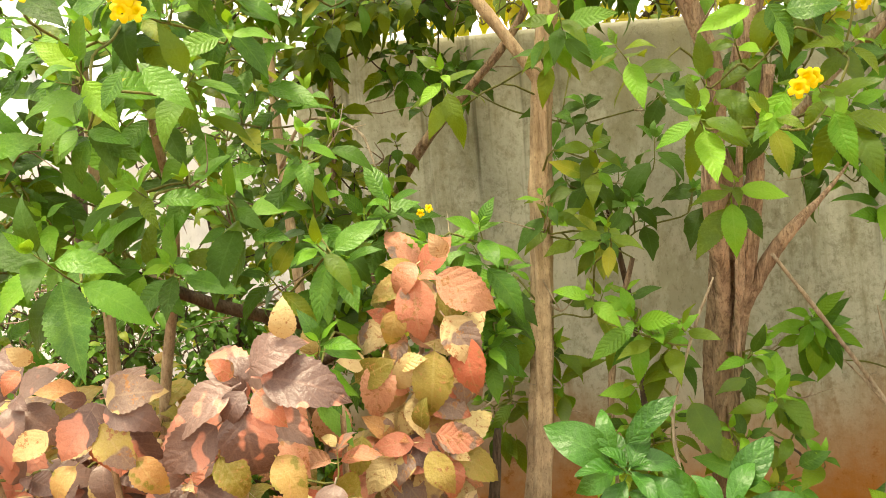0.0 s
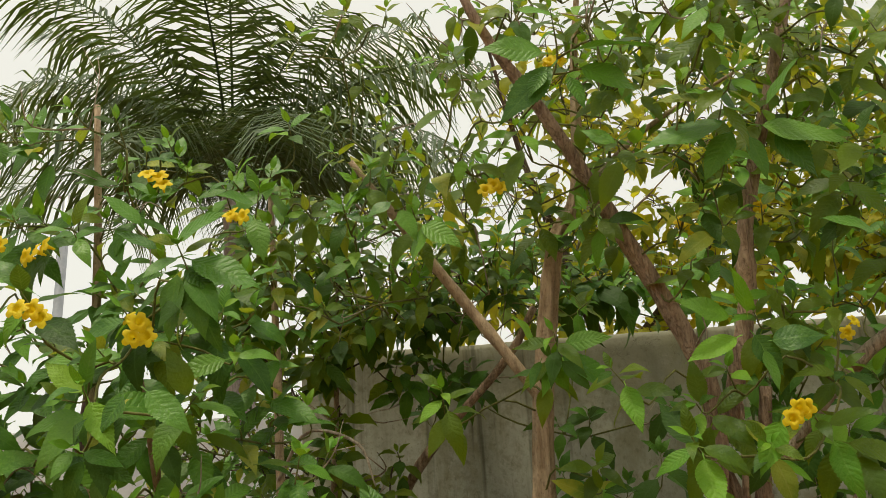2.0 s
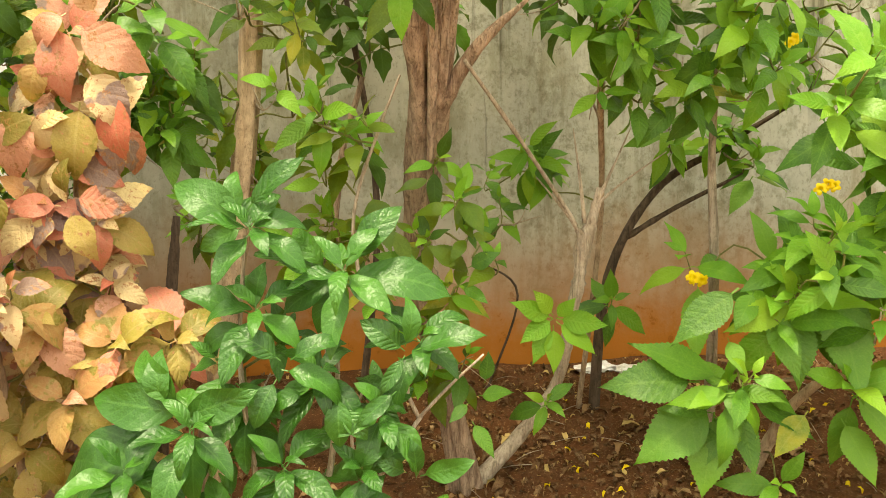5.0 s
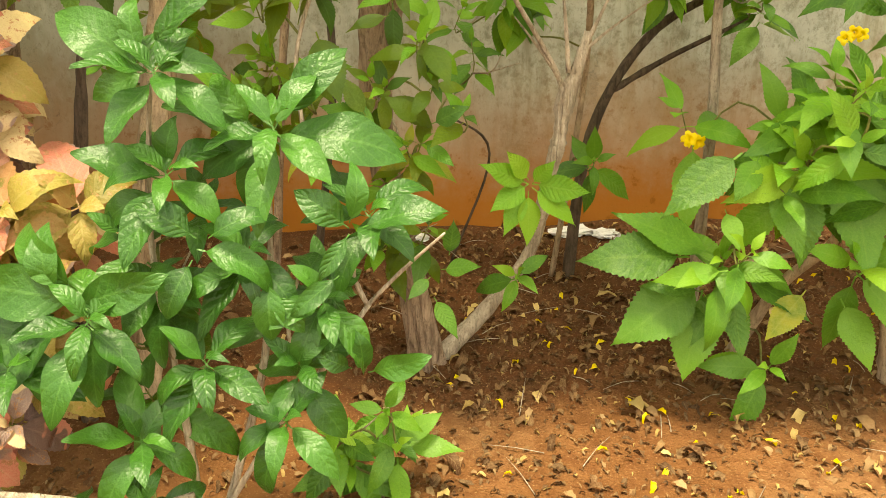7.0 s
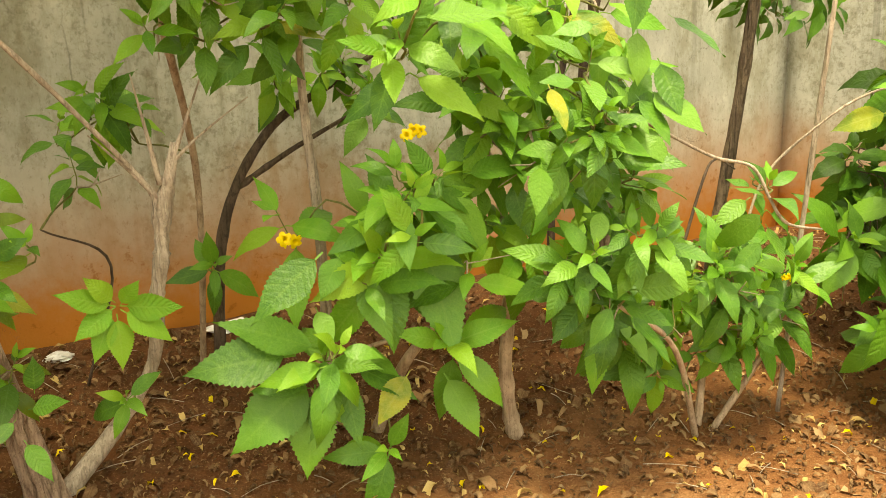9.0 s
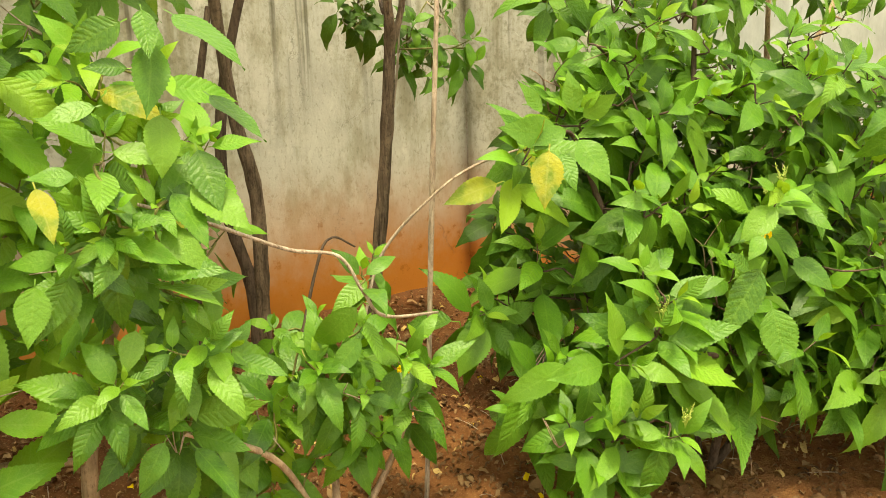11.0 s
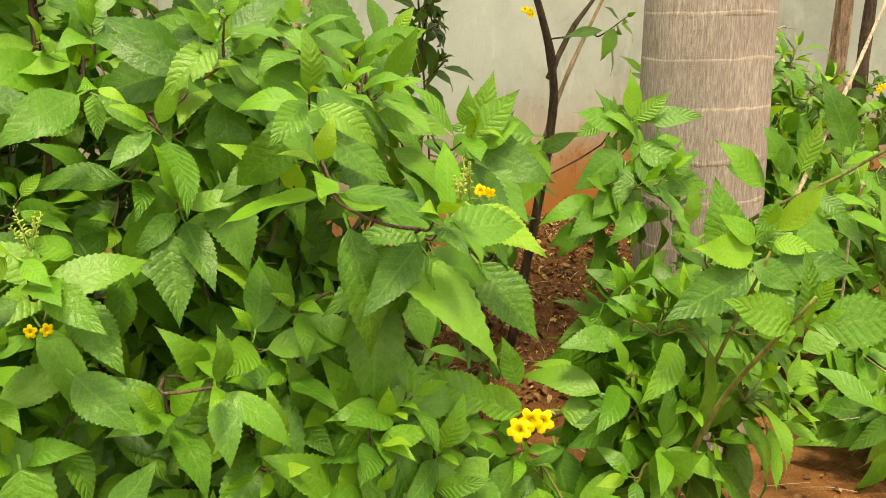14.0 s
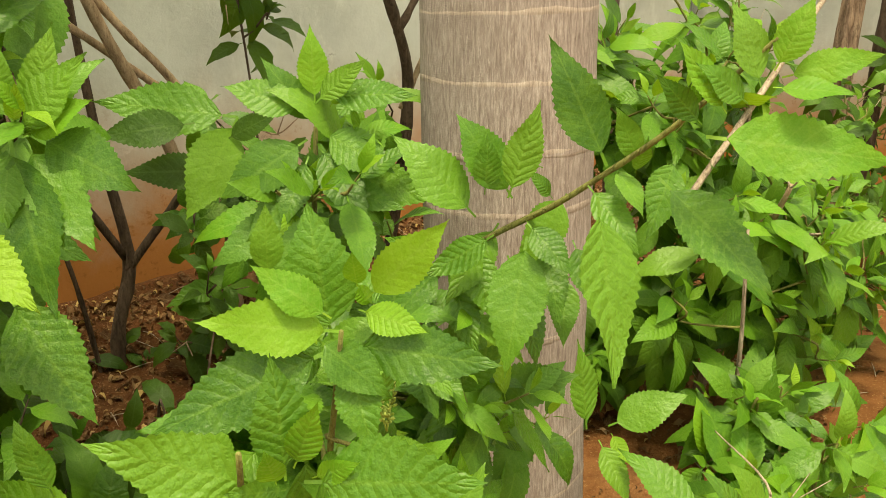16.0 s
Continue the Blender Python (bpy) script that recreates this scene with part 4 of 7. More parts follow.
sprig(fluted, [(1.27, 2.47, 0.51, 1.14, 2.43, 0.57, YOUNG), (1.27, 2.47, 0.51, 1.16, 2.43, 0.45, YOUNG), (1.27, 2.47, 0.52, 1.21, 2.43, 0.60, YOUNG), (1.28, 2.47, 0.51, 1.33, 2.43, 0.58, YOUNG),
               (1.28, 2.47, 0.51, 1.42, 2.43, 0.49, YOUNG), (1.28, 2.47, 0.50, 1.40, 2.43, 0.41, YOUNG), (1.27, 2.47, 0.49, 1.27, 2.43, 0.35, YOUNG), (1.26, 2.47, 0.50, 1.20, 2.43, 0.38, YOUNG)])
left_shrub = shrub("flowering_shrub", "leafy shrub with yellow trumpet flowers beyond the copper-leaved plants", (-0.75, 2.55, -0.2),
      [("stem", [(-0.75, 2.55, -0.25, 0.022), (-0.85, 2.5, 0.8, 0.018), (-0.70, 2.3, 1.5, 0.013), (-0.68, 2.0, 2.0, 0.007)]),
       ("stem", [(-0.72, 2.60, -0.25, 0.024), (-0.48, 2.80, 0.9, 0.020), (-0.52, 2.92, 1.8, 0.016), (-0.55, 2.9, 2.8, 0.010)]),
       ("stem", [(-1.00, 2.60, -0.25, 0.024), (-1.03, 2.60, 1.2, 0.018), (-1.06, 2.60, 2.33, 0.015), (-1.11, 2.60, 3.05, 0.010)]),
       ("branch", [(-0.50, 2.85, 1.0, 0.016), (-0.30, 2.6, 1.15, 0.020), (-0.62, 2.3, 1.30, 0.018), (-1.1, 2.2, 1.55, 0.010)], BARK_DARK),
       ("twig", [(-0.52, 2.9, 1.72, 0.007), (-0.40, 2.80, 1.86, 0.006), (-0.22, 2.7, 1.80, 0.005), (-0.16, 2.65, 1.66, 0.003)], BARK_PALE)],
      [((-0.62, 2.15, 1.75), (0.50, 0.35, 0.50), 27), ((-1.05, 2.2, 1.95), (0.45, 0.40, 0.55), 20), ((-1.5, 2.5, 1.7), (0.35, 0.3, 0.65), 17), ((-1.2, 2.1, 1.80), (0.40, 0.25, 0.40), 11), ((-0.10, 2.35, 1.32), (0.35, 0.25, 0.22), 16), ((-0.55, 2.6, 2.50), (0.55, 0.40, 0.45), 24),
       ((0.16, 2.5, 1.15), (0.16, 0.15, 0.22), 6), ((-1.05, 2.4, 2.75), (0.4, 0.3, 0.3), 12)],
      13, shoots=[(-0.69, 1.75, 1.85), (-0.71, 1.55, 1.45), (-0.45, 1.95, 1.56), (-0.24, 1.90, 1.43), (-0.58, 1.90, 1.41), (-0.48, 1.70, 2.15), (-0.70, 1.75, 1.72), (-0.88, 1.80, 2.10),
                  (-0.09, 2.20, 1.54), (-0.27, 2.20, 1.57), (-0.71, 2.00, 1.65), (-0.54, 2.10, 1.82), (0.14, 2.30, 1.45), (0.22, 2.50, 1.33), (-0.25, 1.90, 1.21), (0.17, 2.40, 1.14)],
      kit=("bell", [(LEAF, 0.64), (CANOPY, 0.13), (DEEP, 0.20), (YELLOWING, 0.03)], YOUNG, 0.15), size=0.15, flowers=[(-0.52, 1.68, 2.28), (-0.90, 1.73, 2.19), (-0.90, 1.68, 1.95), (-0.84, 1.83, 2.20), (-0.58, 1.78, 1.96), (-0.80, 1.73, 2.01), (-0.38, 1.88, 2.27), (0.01, 2.06, 1.49, 0.5), (-0.65, 1.98, 2.04)])
sprig(left_shrub, [(-0.48, 1.75, 2.13, -0.30, 1.73, 2.05, LEAF), (-0.49, 1.75, 2.11, -0.52, 1.77, 1.94, LEAF), (-0.47, 1.75, 2.11, -0.43, 1.76, 1.95, LEAF),
      (-0.53, 1.75, 2.15, -0.62, 1.70, 2.19, LEAF), (-0.51, 1.75, 2.16, -0.38, 1.68, 2.21, LEAF), (-0.52, 1.75, 2.10, -0.59, 1.72, 2.07, LEAF),
      (-0.48, 1.75, 2.11, -0.40, 1.73, 2.04, LEAF), (-0.57, 1.75, 2.21, -0.65, 1.69, 2.28, LEAF), (-0.59, 1.75, 1.83, -0.65, 1.74, 1.74, LEAF),
      (-0.56, 1.75, 1.84, -0.45, 1.73, 1.74, LEAF), (-0.02, 2.10, 2.38, -0.10, 2.08, 2.33, LEAF), (-0.01, 2.10, 2.36, 0.04, 2.09, 2.26, LEAF),
      (-0.04, 2.10, 2.40, -0.04, 2.04, 2.45, LEAF), (0.04, 2.10, 2.31, 0.16, 2.08, 2.23, LEAF)])
sprig(left_shrub, [(0.07, 2.10, 2.31, 0.02, 2.10, 2.20, LEAF)])
sprig(fluted, [(0.45, 1.85, 2.65, 0.65, 1.79, 2.64, LEAF), (0.44, 1.85, 2.63, 0.29, 1.87, 2.49, LEAF), (0.48, 1.85, 2.61, 0.62, 1.83, 2.53, LEAF),
      (0.42, 1.85, 2.65, 0.25, 1.81, 2.67, LEAF), (0.46, 1.85, 2.59, 0.49, 1.84, 2.49, LEAF), (0.41, 1.85, 2.61, 0.35, 1.84, 2.53, LEAF),
      (0.91, 2.00, 2.50, 0.66, 2.00, 2.44, LEAF), (0.95, 2.00, 2.48, 1.17, 1.97, 2.41, LEAF), (0.94, 2.00, 2.46, 0.97, 2.00, 2.33, LEAF),
      (0.93, 2.00, 2.52, 0.84, 1.94, 2.59, LEAF), (0.99, 2.00, 2.51, 1.06, 1.91, 2.62, LEAF), (0.91, 2.00, 2.48, 0.81, 2.02, 2.34, LEAF),
      (1.00, 2.00, 2.46, 1.10, 2.00, 2.33, LEAF), (0.81, 1.95, 1.90, 0.68, 1.93, 1.85, YOUNG)])
sprig(fluted, [(0.83, 1.95, 1.91, 0.89, 1.95, 1.80, LEAF), (0.80, 1.95, 1.94, 0.67, 1.90, 1.98, LEAF), (0.83, 1.95, 1.94, 0.80, 1.87, 2.05, YOUNG),
      (0.85, 1.95, 1.87, 0.87, 1.94, 1.77, LEAF), (0.86, 1.95, 1.88, 0.99, 1.90, 1.88, LEAF), (0.85, 1.90, 1.70, 0.78, 1.90, 1.58, YOUNG),
      (0.38, 2.30, 1.95, 0.43, 2.29, 1.85, YOUNG), (0.36, 2.30, 1.95, 0.32, 2.29, 1.87, LEAF), (0.40, 2.30, 1.97, 0.56, 2.29, 1.85, LEAF),
      (0.35, 2.30, 1.99, 0.29, 2.23, 2.07, YOUNG), (0.41, 2.30, 1.98, 0.54, 2.24, 1.99, LEAF), (1.22, 2.00, 2.15, 1.07, 1.95, 2.19, LEAF),
      (1.23, 2.00, 2.13, 1.32, 1.99, 2.02, LEAF)])

shrub("flowering_shrub", "dark leafy shrub filling the end of the plaster wall", (-0.55, 3.35, -0.1),
      [("stem", [(-0.55, 3.35, -0.2, 0.026), (-0.50, 3.35, 0.8, 0.021), (-0.40, 3.3, 1.6, 0.014), (-0.35, 3.25, 2.6, 0.006)], BARK_RED),
       ("stem", [(-0.60, 3.38, -0.2, 0.024), (-0.80, 3.4, 0.8, 0.019), (-0.95, 3.4, 1.7, 0.010)], BARK_DARK)],
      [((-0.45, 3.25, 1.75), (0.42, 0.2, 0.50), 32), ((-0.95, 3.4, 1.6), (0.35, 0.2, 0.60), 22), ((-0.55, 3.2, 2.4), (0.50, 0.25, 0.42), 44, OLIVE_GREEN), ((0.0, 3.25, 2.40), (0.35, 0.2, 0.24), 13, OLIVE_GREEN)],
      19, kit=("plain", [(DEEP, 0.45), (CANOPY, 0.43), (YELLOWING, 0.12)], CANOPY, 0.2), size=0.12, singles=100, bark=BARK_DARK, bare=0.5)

copper = shrub("copperleaf_shrub", "copper and pink mottled shrub with toothed leaves beside the path", (-0.10, 2.20, -0.22),
      [("stem", [(-0.12, 2.30, -0.25, 0.014), (-0.10, 2.28, 0.5, 0.012), (-0.05, 2.25, 1.0, 0.009), (-0.03, 2.22, 1.30, 0.005)]),
       ("stem", [(-0.18, 2.25, -0.25, 0.013), (-0.25, 2.15, 0.6, 0.010), (-0.22, 1.95, 1.05, 0.006)]),
       ("stem", [(0.04, 2.56, -0.25, 0.024), (0.07, 2.55, 0.3, 0.021), (0.12, 2.50, 0.62, 0.018), (0.15, 2.48, 0.85, 0.010)], BARK_DARK)],
      [((-0.10, 2.22, 0.75), (0.16, 0.08, 0.28), 4), ((-0.30, 2.2, 0.72), (0.26, 0.12, 0.22), 6), ((-0.02, 2.2, 0.30), (0.24, 0.15, 0.32), 13, OLIVE_KIT), ((-0.3, 2.25, 0.35), (0.3, 0.15, 0.35), 10, OLIVE_KIT)],
      14, shoots=[(-0.02, 2.25, 0.80), (-0.27, 2.28, 0.86), (-0.04, 2.18, 0.56, OLIVE_KIT), (0.04, 2.18, 0.56, OLIVE_KIT),
                  (0.17, 2.25, 0.53, OLIVE_KIT), (-0.06, 2.1, 0.41), (-0.10, 2.05, 0.15), (0.02, 2.05, 0.10)],
      kit=COPPER_KIT, size=0.15, singles=220)
sprig(copper, [(-0.02, 2.13, 1.37, -0.11, 2.08, 1.30, COPPER), (-0.04, 2.13, 1.35, -0.04, 2.08, 1.18, COPPER), (0.00, 2.13, 1.34, 0.15, 2.08, 1.25, COPPER),
      (0.05, 2.13, 1.37, 0.01, 2.08, 1.43, COPPER), (-0.09, 2.13, 1.26, -0.11, 2.08, 1.16, OLIVE), (0.02, 2.13, 1.24, 0.11, 2.08, 1.11, COPPER),
      (0.08, 2.13, 1.19, 0.08, 2.08, 1.03, COPPER), (-0.13, 2.13, 1.15, -0.17, 2.08, 0.98, COPPER), (-0.17, 2.13, 1.12, -0.24, 2.08, 1.14, COPPER),
      (0.00, 2.13, 1.16, -0.02, 2.08, 0.99, OLIVE), (-0.04, 2.13, 1.14, -0.10, 2.08, 1.06, COPPER), (-0.06, 2.13, 0.91, -0.17, 2.08, 0.92, COPPER),
      (-0.03, 2.13, 0.93, 0.10, 2.08, 0.91, COPPER), (-0.08, 2.13, 0.89, -0.12, 2.08, 0.82, COPPER)], "round")
sprig(copper, [(-0.04, 2.13, 0.90, 0.01, 2.08, 0.79, COPPER), (-0.05, 2.13, 0.93, -0.05, 2.08, 1.02, OLIVE), (-0.12, 2.13, 0.89, -0.20, 2.08, 0.80, COPPER),
      (-0.28, 2.13, 1.06, -0.27, 2.08, 0.91, COPPER), (-0.20, 2.13, 0.95, -0.22, 2.08, 0.84, OLIVE), (-0.30, 2.13, 1.14, -0.33, 2.08, 1.22, COPPER),
      (-0.26, 2.13, 1.12, -0.33, 2.08, 1.00, COPPER), (-0.10, 2.13, 1.10, -0.04, 2.08, 1.14, COPPER), (-0.22, 2.13, 1.07, -0.11, 2.08, 1.13, OLIVE)], "round")
for _k, _c in enumerate([(-0.03, 2.18, 1.33), (-0.09, 2.20, 1.20), (0.04, 2.20, 1.12), (-0.07, 2.18, 1.03), (0.01, 2.18, 0.87), (-0.12, 2.16, 0.92)]):
    rosette(copper, COPPER_KIT, _c, 0.165, 8, (0.2 * (-1) ** _k, -0.85, 0.2), 200 + _k)
for _k, _c in enumerate([(-0.11, 2.05, 0.65), (0.06, 2.08, 0.57), (0.20, 2.12, 0.57), (-0.05, 2.04, 0.45)]):
    rosette(copper, OLIVE_KIT, _c, 0.175, 7, (0.2 * (-1) ** _k, -0.8, 0.4), 220 + _k)

plum = shrub("copperleaf_shrub", "dark plum and salmon mottled shrub with broad toothed leaves", (-0.60, 1.85, -0.22),
      [("stem", [(-0.45, 1.85, -0.25, 0.013), (-0.42, 1.80, 0.6, 0.010), (-0.39, 1.68, 1.10, 0.006)]),
       ("stem", [(-0.60, 1.85, -0.25, 0.013), (-0.66, 1.80, 0.6, 0.010), (-0.66, 1.68, 1.10, 0.006)]),
       ("stem", [(-0.75, 1.90, -0.25, 0.013), (-0.90, 1.85, 0.6, 0.010), (-0.95, 1.75, 1.05, 0.006)])],
      [((-0.48, 1.84, 0.76), (0.30, 0.08, 0.2), 4), ((-0.85, 1.84, 0.85), (0.35, 0.10, 0.2), 6), ((-0.6, 1.9, 0.45), (0.5, 0.15, 0.3), 12, OLIVE_KIT), ((-1.2, 2.0, 0.9), (0.35, 0.2, 0.3), 12, COPPER_KIT), ((-0.5, 1.9, 0.85), (0.5, 0.12, 0.25), 10, COPPER_KIT), ((-1.0, 2.6, 0.75), (0.7, 0.2, 0.4), 20, OLIVE_KIT)],
      18, shoots=[(-0.95, 1.78, 1.02)], kit=PLUM_KIT, size=0.165, singles=180)
sprig(plum, [(-0.36, 1.62, 1.17, -0.52, 1.57, 1.10, PLUM), (-0.40, 1.62, 1.10, -0.52, 1.57, 1.01, PLUM), (-0.36, 1.62, 1.15, -0.34, 1.57, 0.98, PLUM),
      (-0.34, 1.62, 1.18, -0.16, 1.57, 1.16, PLUM), (-0.35, 1.62, 1.19, -0.26, 1.57, 1.26, PLUM), (-0.27, 1.62, 1.24, -0.26, 1.57, 1.32, COPPER),
      (-0.35, 1.62, 1.16, -0.39, 1.57, 1.11, PLUM), (-0.37, 1.62, 1.18, -0.40, 1.57, 1.22, COPPER), (-0.34, 1.62, 1.16, -0.28, 1.57, 1.10, COPPER),
      (-0.65, 1.62, 1.15, -0.71, 1.57, 1.05, PLUM), (-0.64, 1.62, 1.15, -0.52, 1.57, 1.12, PLUM), (-0.65, 1.62, 1.12, -0.57, 1.57, 1.03, COPPER),
      (-0.66, 1.62, 1.16, -0.69, 1.57, 1.17, PLUM), (-0.64, 1.62, 1.16, -0.52, 1.57, 1.18, COPPER)], "round")
sprig(plum, [(-0.67, 1.62, 1.17, -0.74, 1.57, 1.20, COPPER), (-0.79, 1.62, 1.23, -0.81, 1.57, 1.20, COPPER), (-0.76, 1.62, 1.24, -0.79, 1.57, 1.27, COPPER),
      (-0.74, 1.62, 1.11, -0.80, 1.57, 1.06, COPPER), (-0.42, 1.62, 1.04, -0.35, 1.57, 0.96, OLIVE), (-0.31, 1.62, 1.03, -0.24, 1.57, 0.95, OLIVE),
      (-0.58, 1.62, 1.05, -0.52, 1.57, 0.97, OLIVE), (-0.69, 1.62, 1.04, -0.74, 1.57, 0.99, OLIVE)], "round")

for _k, _c in enumerate([(-0.36, 1.68, 1.12), (-0.65, 1.70, 1.10), (-0.86, 1.70, 1.16), (-0.51, 1.70, 0.96)]):
    rosette(plum, PLUM_KIT, _c, 0.155, 8, (0.1 * (-1) ** _k, -0.85, 0.25), 240 + _k)

glossy = shrub("glossy_shrub", "low shrub with large glossy ribbed green leaves on pale stems", (0.45, 1.80, -0.2),
      [("stem", [(0.45, 1.86, -0.25, 0.011), (0.42, 1.86, 0.2, 0.008), (0.38, 1.90, 0.55, 0.006), (0.40, 1.92, 0.85, 0.004)], BARK_PALE),
       ("stem", [(0.45, 1.86, -0.15, 0.010), (0.58, 1.90, 0.3, 0.008), (0.61, 1.90, 0.74, 0.004)], BARK_PALE),
       ("branch", [(0.47, 1.86, -0.05, 0.008), (0.62, 1.84, 0.20, 0.0065), (0.70, 1.84, 0.30, 0.006), (0.79, 1.84, 0.43, 0.006)], BARK_PALE),
       ("branch", [(0.785, 1.84, 0.425, 0.005), (0.76, 1.84, 0.49, 0.0045), (0.77, 1.84, 0.56, 0.003)], BARK_PALE),
       ("branch", [(0.785, 1.84, 0.425, 0.005), (0.85, 1.82, 0.50, 0.004), (0.93, 1.80, 0.58, 0.0025)], BARK_PALE),
       ("branch", [(0.66, 1.84, 0.25, 0.005), (0.63, 1.86, 0.38, 0.004), (0.66, 1.86, 0.50, 0.003)], BARK_PALE),
       ("branch", [(0.40, 1.72, 0.05, 0.010), (0.25, 1.62, 0.18, 0.009), (0.10, 1.60, 0.22, 0.006)], BARK_PALE),
       ("branch", [(0.44, 1.76, 0.08, 0.008), (0.28, 1.66, 0.10, 0.007), (0.12, 1.66, 0.12, 0.005)], BARK_PALE)],
      [((0.48, 1.92, 0.40), (0.26, 0.06, 0.26), 4)],
      15, shoots=[(0.65, 1.78, 0.34), (0.36, 1.72, 0.10), (0.20, 1.70, 0.06)], kit=GLOSS_KIT, size=0.14)
sprig(glossy, [(0.40, 1.90, 0.87, 0.25, 1.89, 0.99, GLOSSY), (0.41, 1.90, 0.91, 0.51, 1.86, 1.02, GLOSSY), (0.40, 1.90, 0.87, 0.30, 1.87, 0.83, GLOSSY),
      (0.41, 1.90, 0.87, 0.51, 1.85, 0.91, GLOSSY), (0.39, 1.90, 0.89, 0.37, 1.88, 1.00, GLOSSY), (0.60, 1.90, 0.75, 0.45, 1.89, 0.82, GLOSSY),
      (0.61, 1.90, 0.75, 0.47, 1.87, 0.69, GLOSSY), (0.62, 1.90, 0.75, 0.83, 1.83, 0.76, GLOSSY), (0.64, 1.90, 0.78, 0.72, 1.87, 0.91, GLOSSY),
      (0.58, 1.90, 0.77, 0.51, 1.88, 0.87, GLOSSY), (0.60, 1.90, 0.74, 0.56, 1.85, 0.63, GLOSSY), (0.62, 1.90, 0.74, 0.72, 1.84, 0.69, GLOSSY),
      (0.42, 1.90, 0.69, 0.43, 1.87, 0.79, GLOSSY), (0.41, 1.90, 0.67, 0.28, 1.88, 0.73, GLOSSY)], "gloss")
sprig(glossy, [(0.40, 1.90, 0.65, 0.29, 1.87, 0.61, GLOSSY), (0.44, 1.90, 0.68, 0.48, 1.85, 0.62, GLOSSY)], "gloss")
sprig(glossy, [(0.48, 1.78, 0.59, 0.39, 1.76, 0.67, GLOSSY), (0.50, 1.78, 0.59, 0.59, 1.74, 0.66, GLOSSY), (0.48, 1.78, 0.57, 0.62, 1.72, 0.55, GLOSSY),
      (0.47, 1.78, 0.55, 0.41, 1.73, 0.46, GLOSSY), (0.27, 1.78, 0.50, 0.16, 1.77, 0.62, GLOSSY), (0.28, 1.78, 0.48, 0.07, 1.77, 0.53, GLOSSY),
      (0.26, 1.78, 0.47, 0.40, 1.73, 0.53, GLOSSY), (0.28, 1.78, 0.46, -0.03, 1.76, 0.32, GLOSSY), (0.29, 1.78, 0.45, 0.29, 1.72, 0.32, GLOSSY),
      (0.18, 1.78, 0.41, 0.22, 1.72, 0.32, GLOSSY), (0.23, 1.78, 0.49, 0.21, 1.76, 0.61, GLOSSY), (0.75, 1.78, 0.60, 0.66, 1.76, 0.68, GLOSSY),
      (0.75, 1.78, 0.61, 0.78, 1.75, 0.71, GLOSSY), (0.75, 1.78, 0.59, 0.70, 1.74, 0.53, GLOSSY)], "gloss")
sprig(glossy, [(0.77, 1.78, 0.60, 0.90, 1.73, 0.66, GLOSSY), (0.77, 1.78, 0.31, 0.77, 1.75, 0.40, GLOSSY), (0.78, 1.78, 0.31, 0.88, 1.73, 0.35, GLOSSY),
      (0.75, 1.78, 0.32, 0.69, 1.75, 0.36, GLOSSY), (0.60, 1.78, 0.51, 0.60, 1.73, 0.40, GLOSSY), (0.61, 1.78, 0.48, 0.66, 1.73, 0.42, GLOSSY),
      (0.53, 1.78, 0.52, 0.45, 1.75, 0.50, GLOSSY), (0.73, 1.78, 0.51, 0.65, 1.74, 0.46, GLOSSY)], "gloss")

for _k, _c in enumerate([(0.42, 1.86, 0.88), (0.62, 1.84, 0.78), (0.43, 1.84, 0.70), (0.79, 1.82, 0.62), (0.29, 1.74, 0.46), (0.56, 1.84, 0.54), (0.70, 1.80, 0.46), (0.48, 1.76, 0.36), (0.15, 1.74, 0.38), (0.62, 1.74, 0.24), (0.36, 1.74, 0.22)]):
    rosette(glossy, GLOSS_KIT, _c, 0.14, 8, (0.15 * (-1) ** _k, -0.65, 0.7), 100 + _k)

shrub("young_shrub", "knee-high seedling with broad serrated leaves on bare earth", (0.84, 2.15, -0.2),
      [("stem", [(0.84, 2.15, -0.25, 0.008), (0.84, 2.12, -0.05, 0.006), (0.84, 2.10, 0.06, 0.004)])],
      [((0.80, 2.12, -0.03), (0.14, 0.08, 0.08), 3)], 16, shoots=[(0.84, 2.09, 0.06), (0.72, 2.10, 0.0)], size=0.15)

